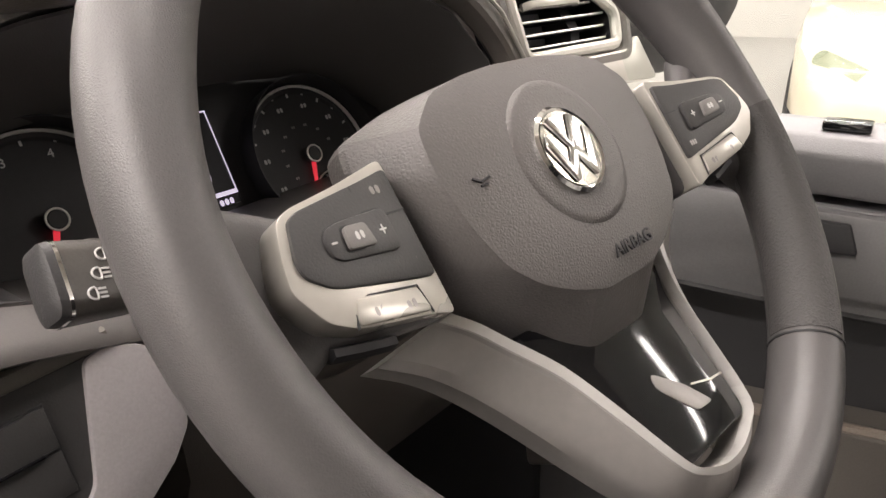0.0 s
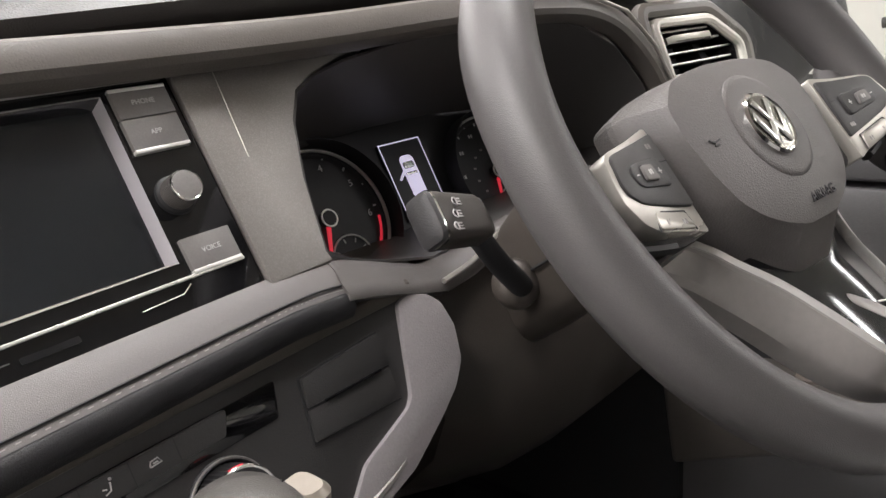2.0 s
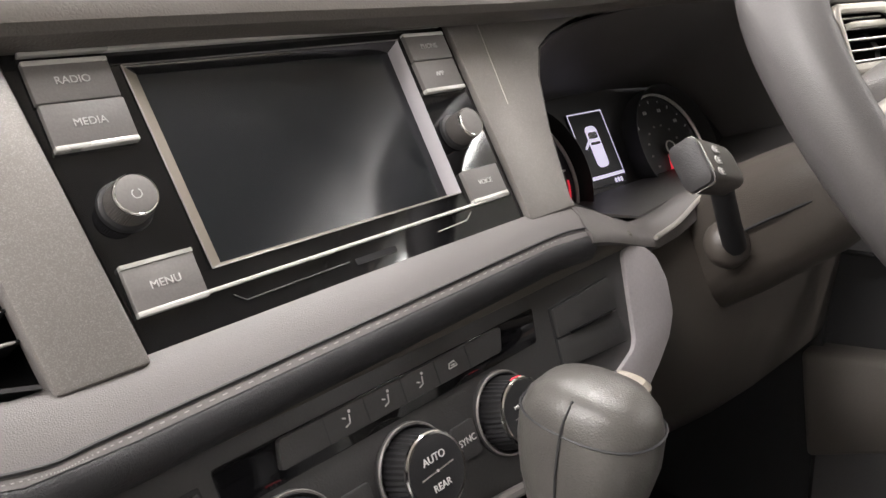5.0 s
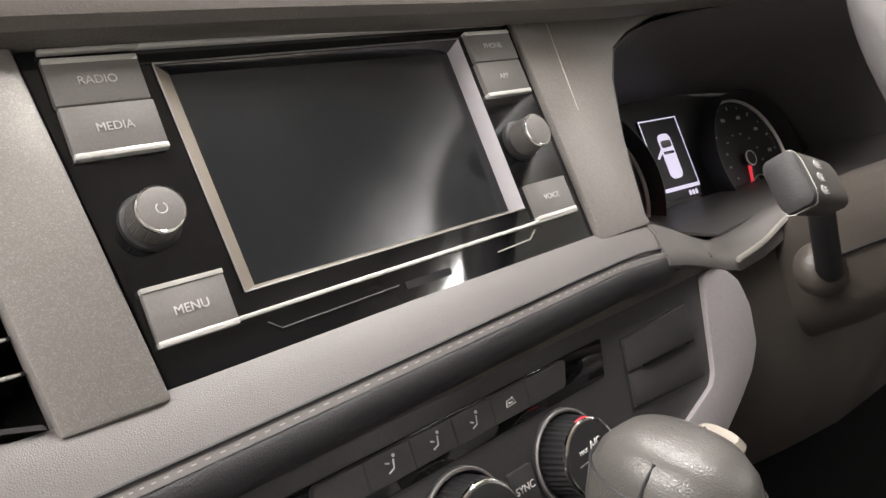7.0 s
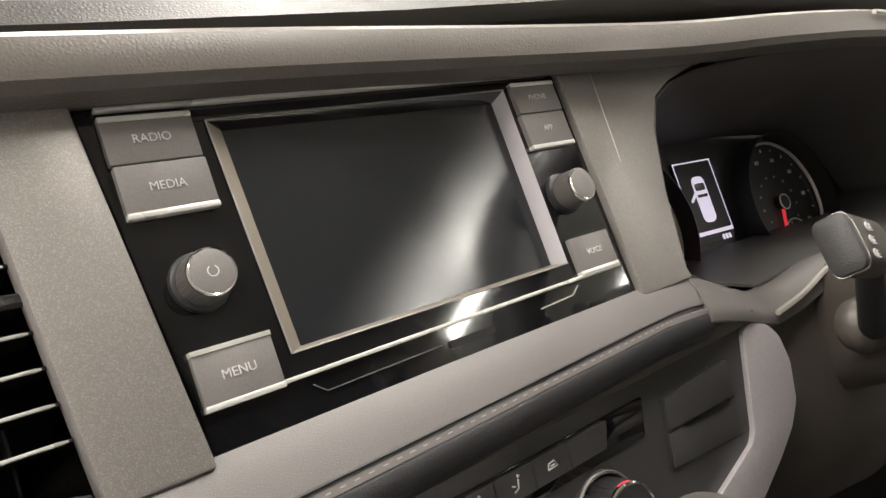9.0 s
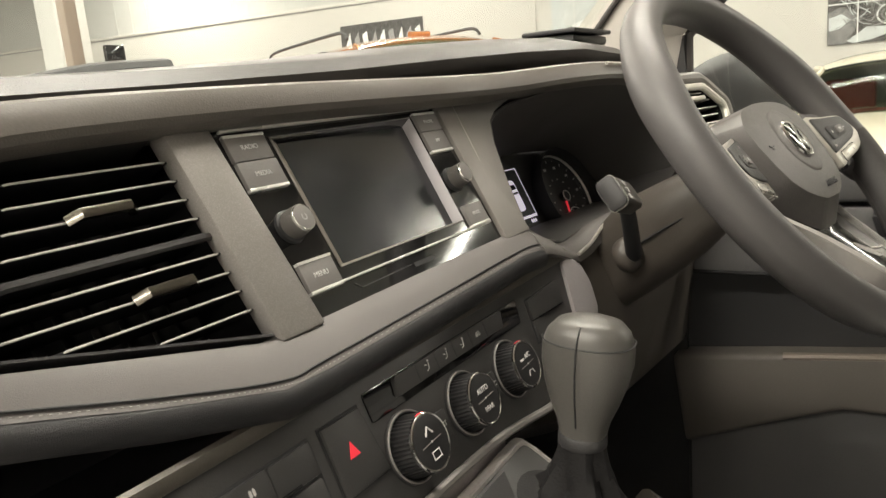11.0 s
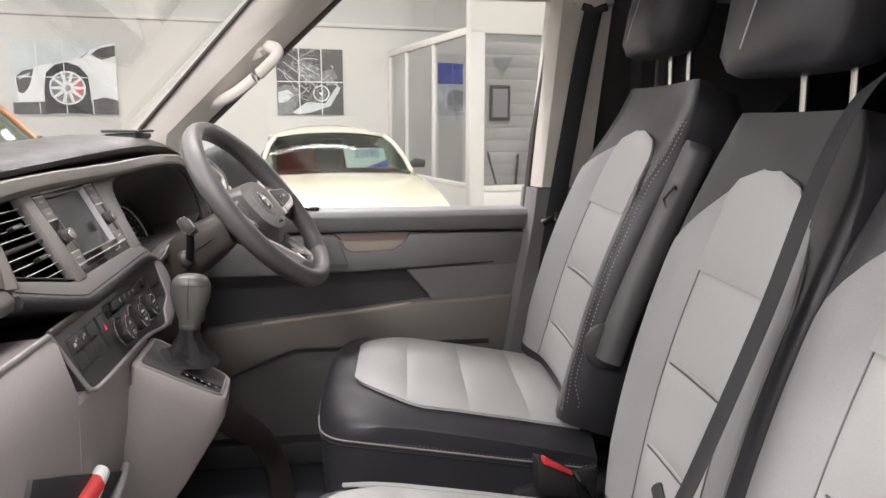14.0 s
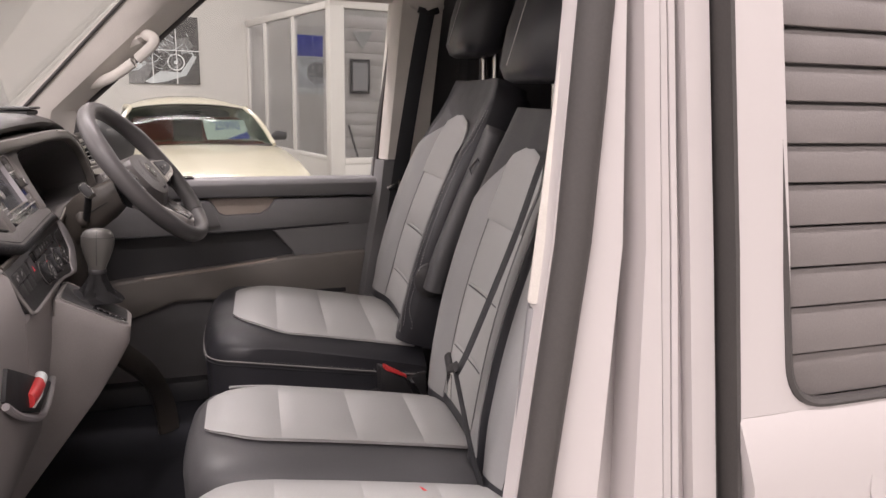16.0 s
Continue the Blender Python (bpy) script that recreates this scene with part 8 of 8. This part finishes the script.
part("strip", sweep(smooth_path([V(0.30, -0.14, 0.92), V(0.385, -0.185, 0.83), V(0.50, -0.225, 0.74), V(0.585, -0.25, 0.65), V(0.62, -0.265, 0.57), V(0.63, -0.27, 0.50)], 6), 0.034, 0.012, up=(-0.75, -0.5, 0.45), sides=12, power=0.7), "column", step, "curved strip")
pedal = thing("brake_pedal", "dark rubber pedal in the driver's footwell", "pedal")
part("pad", box(0.30, 0.38, 0.06, 0.08, 0.68, 0.74, 0.006), "rubber", pedal)
part("arm", sweep([V(0.34, 0.09, 0.72), V(0.34, 0.2, 0.95)], 0.012, sides=8), "dash_dark", pedal)

# ---- cars in the showroom ----
def car_frame(x, y, heading):
    """Places on a car: f ahead of its windscreen foot, s to its left, z up."""
    c, s = math.cos(radians(heading)), math.sin(radians(heading))
    return lambda f, l, z: V(x + f * c - l * s, y + f * s + l * c, z)


def body_sec(w, zb, zs, zt, r=0.08):
    return [(-w * 0.9, zb), (-w, zb + 0.15), (-w, zs - 0.1), (-w + 0.03, zs), (-w * 0.75, zt), (-w * 0.35, zt + 0.015), (0, zt + 0.02), (w * 0.35, zt + 0.015), (w * 0.75, zt), (w - 0.03, zs), (w, zs - 0.1), (w, zb + 0.15), (w * 0.9, zb)]


def wheel_of(car, Q, f, l, r, out):
    hub_c, ax = Q(f, l, r), (Q(f, l + out, r) - Q(f, l, r)).normalized()
    wh = part("wheel", lathe([(r * 0.7, -0.1), (r, -0.09), (r, 0.07), (r * 0.92, 0.1), (r * 0.7, 0.1)], hub_c, ax, 28), "tyre", car)
    part("rim", lathe([(r * 0.68, 0.0), (r * 0.68, 0.09), (r * 0.55, 0.06), (0, 0.08)], hub_c, ax, 20), "satin", wh)


# pale coupe facing the van
Q1 = car_frame(6.62, -0.42, 186)
coupe = thing("white_coupe", "cream-white coupe with red seats and a price card", "car")
part("body", loft([[Q1(f, l, z) for l, z in body_sec(w, 0.22, zs, zt)] for f, w, zs, zt in ((1.75, 0.55, 0.50, 0.55), (1.62, 0.80, 0.62, 0.66), (1.3, 0.90, 0.74, 0.78), (0.7, 0.93, 0.83, 0.88), (0.1, 0.92, 0.90, 0.945), (-0.4, 0.92, 0.92, 0.94), (-1.6, 0.92, 0.93, 0.95), (-2.3, 0.88, 0.90, 0.95))]), "cream", coupe, "cream-white bodywork", smooth=50)


def arc_of(Q, f, w, z, drop, n=13, sweep_back=0.0):
    """A line across a car, highest in the middle; its ends may lie further back."""
    return [Q(f - sweep_back * q * q, w * q, z - drop * abs(q) ** 2.4) for q in np.linspace(-1, 1, n)]


part("roof", thick(loft([arc_of(Q1, f, w, z, d, sweep_back=k) for f, w, z, d, k in ((-0.63, 0.61, 1.372, 0.055, 0.04), (-0.8, 0.65, 1.418, 0.085, 0.02), (-1.15, 0.68, 1.452, 0.13, 0.0), (-1.6, 0.68, 1.42, 0.13, 0.0), (-2.0, 0.66, 1.27, 0.11, 0.0), (-2.35, 0.62, 1.02, 0.06, 0.0))], False, False), 0.03), "cream", coupe, "cream-white roof", smooth=50)
part("windscreen", thick(loft([arc_of(Q1, f, w, z, d, sweep_back=k) for f, w, z, d, k in ((0.13, 0.765, 0.945, -0.015, 0.11), (-0.10, 0.725, 1.095, 0.0, 0.09), (-0.37, 0.672, 1.245, 0.025, 0.07), (-0.63, 0.605, 1.362, 0.052, 0.04))], False, False), 0.006), "cartint", coupe, "dark windscreen")
part("screen_border", sweep(arc_of(Q1, -0.63, 0.60, 1.360, 0.052, sweep_back=0.04), 0.012, sides=6), "rubber", coupe, "black border of the windscreen")
part("cowl", sweep(arc_of(Q1, 0.14, 0.765, 0.940, -0.015, sweep_back=0.11), 0.016, sides=6), "rubber", coupe, "black cowl")
for s in (-1, 1):
    part("pillar", sweep(smooth_path([Q1(0.03, s * 0.785, 0.955), Q1(-0.20, s * 0.745, 1.10), Q1(-0.45, s * 0.685, 1.235), Q1(-0.66, s * 0.615, 1.318), Q1(-0.85, s * 0.655, 1.335)], 5), 0.026, sides=8), "cream", coupe)
    part("side_window", prism([Q1(-0.05, s * 0.80, 0.95), Q1(-0.66, s * 0.63, 1.30), Q1(-1.6, s * 0.66, 1.28), Q1(-2.0, s * 0.85, 0.95)], [Q1(-0.05, s * 0.78, 0.95), Q1(-0.66, s * 0.61, 1.30), Q1(-1.6, s * 0.64, 1.28), Q1(-2.0, s * 0.83, 0.95)]), "cartint", coupe, "dark side window")
    mr = part("mirror", sweep([Q1(-0.16, s * 0.80, 1.02), Q1(-0.18, s * 0.87, 1.045), Q1(-0.20, s * 0.97, 1.035)], 0.028, lambda q: 0.028 + 0.028 * math.sin(q * 2.6), sides=10), "dash_dark", coupe, "dark door mirror")
    part("mirror_glass", prism([Q1(-0.245, s * 0.86, 1.0), Q1(-0.245, s * 0.97, 1.0), Q1(-0.245, s * 0.97, 1.07), Q1(-0.245, s * 0.86, 1.07)], [Q1(-0.23, s * 0.86, 1.0), Q1(-0.23, s * 0.97, 1.0), Q1(-0.23, s * 0.97, 1.07), Q1(-0.23, s * 0.86, 1.07)]), "chrome", mr)
    part("headlight", sweep([Q1(1.62, s * 0.5, 0.62), Q1(1.45, s * 0.75, 0.70)], 0.08, 0.05, sides=8), "cartint", coupe, "dark headlight")
    for f in (1.0, -1.5):
        wheel_of(coupe, Q1, f, s * 0.82, 0.32, s)
part("inner_mirror", sweep([Q1(-0.56, -0.10, 1.275), Q1(-0.56, 0.10, 1.275)], 0.018, 0.03, sides=8), "dash_dark", coupe)
part("grille", prism([Q1(1.77, -0.4, 0.35), Q1(1.77, 0.4, 0.35), Q1(1.76, 0.3, 0.52), Q1(1.76, -0.3, 0.52)], [Q1(1.6, -0.4, 0.35), Q1(1.6, 0.4, 0.35), Q1(1.6, 0.3, 0.52), Q1(1.6, -0.3, 0.52)]), "dash_dark", coupe, "dark grille")
for s in (-1, 1):
    part("seat", box(-0.22, 0.22, -0.1, 0.1, 0, 0.5, 0.06), "redseat", coupe, "red leather seat").matrix_world = Matrix.Translation(Q1(-0.95, s * 0.38, 0.72)) @ pose(0, 0, 0, 0, 0, 96)
part("steering_wheel", sweep([Q1(-0.45 + 0.0, 0.36 + 0.17 * math.cos(a), 0.98 + 0.15 * math.sin(a)) for a in np.linspace(0, 2 * math.pi, 24, endpoint=False)], 0.016, sides=6, loop=True, caps=False), "redseat", coupe)
part("cabin_floor", prism([Q1(-0.05, -0.75, 0.93), Q1(-0.05, 0.75, 0.93), Q1(-1.9, 0.75, 0.95), Q1(-1.9, -0.75, 0.95)], [Q1(-0.05, -0.75, 0.9), Q1(-0.05, 0.75, 0.9), Q1(-1.9, 0.75, 0.9), Q1(-1.9, -0.75, 0.9)]), "dash_dark", coupe)
part("rear_bulkhead", prism([Q1(-1.75, -0.62, 0.9), Q1(-1.75, 0.62, 0.9), Q1(-1.7, 0.58, 1.34), Q1(-1.7, -0.58, 1.34)], [Q1(-1.8, -0.62, 0.9), Q1(-1.8, 0.62, 0.9), Q1(-1.75, 0.58, 1.34), Q1(-1.75, -0.58, 1.34)]), "grey_box", coupe, "grey parcel shelf and rear lining")
part("dash_shelf", prism([Q1(0.02, -0.72, 0.955), Q1(0.02, 0.72, 0.955), Q1(-0.4, 0.72, 0.97), Q1(-0.4, -0.72, 0.97)], [Q1(0.02, -0.72, 0.93), Q1(0.02, 0.72, 0.93), Q1(-0.4, 0.72, 0.94), Q1(-0.4, -0.72, 0.94)]), "redseat", coupe, "dark red dash shelf")
price = thing("price_card", "white and blue price card behind the windscreen", "price card", group="price cards")


def Kc(u, v, h=0.0):
    f = 0.10 - (v + 0.17) * 1.70
    z = 0.965 + (v + 0.17) * 0.92
    return Q1(f + h * 0.5, u, z + h)
Kq = lambda u, v, h=0.0: Kc(0.33 + 0.86 * u, v + 0.012, h - 0.045)
part("card", slab(Kq, [(-0.26, -0.09), (0.26, -0.09), (0.26, 0.12), (-0.26, 0.12)], 0, 0.003), "card", price, smooth=0)
part("blue_field", slab(Kq, [(-0.02, -0.09), (0.26, -0.09), (0.26, -0.01), (0.12, -0.05)], 0.003, 0.005), "blue", price, smooth=0)
pr = words("25990", 0.13, lambda u, v, h=0.0: Kq(u, v, h), 0.02, 0.05, 0.004, "print", "blue", price, 0, 0.001, 1.0)

# copper-orange van facing half towards the wall of windows
Q2 = car_frame(5.13, 2.68, 241.3)
van = thing("orange_van", "copper-orange van with black roof rails and price card", "van")
part("body", loft([[Q2(f, l, z) for l, z in body_sec(w, 0.28, zs, zt)] for f, w, zs, zt in ((1.05, 0.6, 0.8, 0.88), (0.95, 0.82, 1.02, 1.08), (0.5, 0.90, 1.18, 1.235), (0.05, 0.92, 1.265, 1.315), (-1.0, 0.95, 1.25, 1.29), (-3.6, 0.95, 1.25, 1.29))]), "orange", van, "copper-orange lower body", smooth=50)
part("roof", thick(loft([arc_of(Q2, f, w, z, d, sweep_back=k) for f, w, z, d, k in ((-0.60, 0.74, 1.885, 0.06, 0.04), (-0.75, 0.77, 1.925, 0.08, 0.02), (-1.2, 0.80, 1.955, 0.11, 0.0), (-3.6, 0.80, 1.955, 0.11, 0.0))], False, False), 0.025), "orange", van, "orange roof", smooth=50)
for s in (-1, 1):
    part("pillar", sweep(smooth_path([Q2(0.08, s * 0.87, 1.29), Q2(-0.25, s * 0.82, 1.56), Q2(-0.58, s * 0.75, 1.80), Q2(-0.75, s * 0.72, 1.86)], 5), 0.022, 0.03, sides=8), "orange", van)
    part("pillar_cover", sweep([Q2(0.04, s * 0.81, 1.31), Q2(-0.29, s * 0.76, 1.56), Q2(-0.62, s * 0.69, 1.79)], 0.028, 0.02, sides=8), "grey_box", van, "grey inner pillar cover")
    part("side_glass", prism([Q2(-0.1, s * 0.93, 1.28), Q2(-0.66, s * 0.77, 1.82), Q2(-3.5, s * 0.80, 1.82), Q2(-3.5, s * 0.93, 1.28)], [Q2(-0.1, s * 0.91, 1.28), Q2(-0.66, s * 0.75, 1.82), Q2(-3.5, s * 0.78, 1.82), Q2(-3.5, s * 0.91, 1.28)]), "vantint", van, "green side window")
    part("middle_pillar", sweep([Q2(-1.25, s * 0.94, 1.14), Q2(-1.3, s * 0.80, 1.86)], 0.06, 0.03, sides=8), "dash_dark", van)
    rl = part("roof_rail", sweep(smooth_path([Q2(-0.95, s * 0.70, 1.94), Q2(-1.05, s * 0.70, 2.0), Q2(-1.4, s * 0.70, 2.015), Q2(-3.0, s * 0.70, 2.015), Q2(-3.3, s * 0.70, 1.95)], 6), 0.016, sides=8), "dash_dark", van, "black roof rail")
    for f in (-1.8, -2.6):
        part("rail_foot", sweep([Q2(f, s * 0.70, 1.94), Q2(f, s * 0.70, 2.01)], 0.02, sides=6), "dash_dark", rl)
    part("door_mirror", sweep([Q2(-0.25, s * 0.98, 1.18), Q2(-0.22, s * 1.08, 1.25), Q2(-0.22, s * 1.15, 1.26)], 0.06, 0.10, sides=10), "dash_dark", van, "black door mirror")
    part("headlight", sweep([Q2(0.92, s * 0.55, 0.85), Q2(0.75, s * 0.8, 0.92)], 0.07, 0.06, sides=8), "steel", van, "bright headlight")
    for f in (0.1, -2.9):
        wheel_of(van, Q2, f, s * 0.85, 0.34, s)
part("windscreen", thick(loft([arc_of(Q2, f, w, z, d, sweep_back=k) for f, w, z, d, k in ((0.14, 0.86, 1.325, 0.0, 0.08), (-0.11, 0.81, 1.50, 0.0, 0.07), (-0.36, 0.76, 1.69, 0.01, 0.05), (-0.60, 0.72, 1.872, 0.05, 0.03))], False, False), 0.006), "vantint", van, "green-tinted windscreen")
part("wiper", sweep([Q2(0.15, -0.5, 1.335), Q2(0.155, 0.1, 1.34), Q2(0.12, 0.45, 1.35)], 0.012, 0.016, sides=6), "rubber", van, "black wiper")
part("dash_shelf", prism([Q2(0.06, -0.8, 1.315), Q2(0.06, 0.8, 1.315), Q2(-0.45, 0.78, 1.33), Q2(-0.45, -0.78, 1.33)], [Q2(0.06, -0.8, 1.25), Q2(0.06, 0.8, 1.25), Q2(-0.45, 0.78, 1.25), Q2(-0.45, -0.78, 1.25)]), "dash_dark", van, "dark dash shelf")
part("roof_lamp", sweep([Q2(-0.9, -0.1, 1.955), Q2(-0.9, 0.1, 1.955)], 0.04, 0.03, sides=8), "orange", van, "orange roof lamp")
part("inner_mirror", sweep([Q2(-0.42, -0.12, 1.70), Q2(-0.42, 0.12, 1.70)], 0.02, 0.035, sides=8), "dash_dark", van)
part("seat_row", prism([Q2(-0.9, -0.7, 1.0), Q2(-0.9, 0.15, 1.0), Q2(-1.1, 0.10, 1.72), Q2(-1.1, -0.65, 1.72)], [Q2(-1.05, -0.7, 1.0), Q2(-1.05, 0.15, 1.0), Q2(-1.25, 0.10, 1.72), Q2(-1.25, -0.65, 1.72)], 0.03), "seat_dark", van, "dark front seats")
price2 = thing("price_card", "white and blue price card inside the orange van", "price card", group="price cards")
def Kv(u, v, h=0.0):
    return Q2(0.06 - (v + 0.35) * 0.95 + h, u, 1.325 + (v + 0.35) * 0.64 + h)
Kw = lambda u, v, h=0.0: Kv(0.21 + 0.85 * u - 0.35 * v, v * 0.9 + 0.21 - 0.12 * u, h - 0.01)
part("card", slab(Kw, [(-0.24, -0.12), (0.24, -0.12), (0.24, 0.12), (-0.24, 0.12)], 0, 0.003), "card", price2, smooth=0)
part("blue_field", slab(Kw, [(0.02, -0.12), (0.24, -0.12), (0.24, -0.02), (0.12, -0.06)], 0.003, 0.005), "blue", price2, smooth=0)
bars(Kw, 0.0, 0.03, 0.003, 0.34, 0.07, 5, "price_bars", "grey_box", price2)
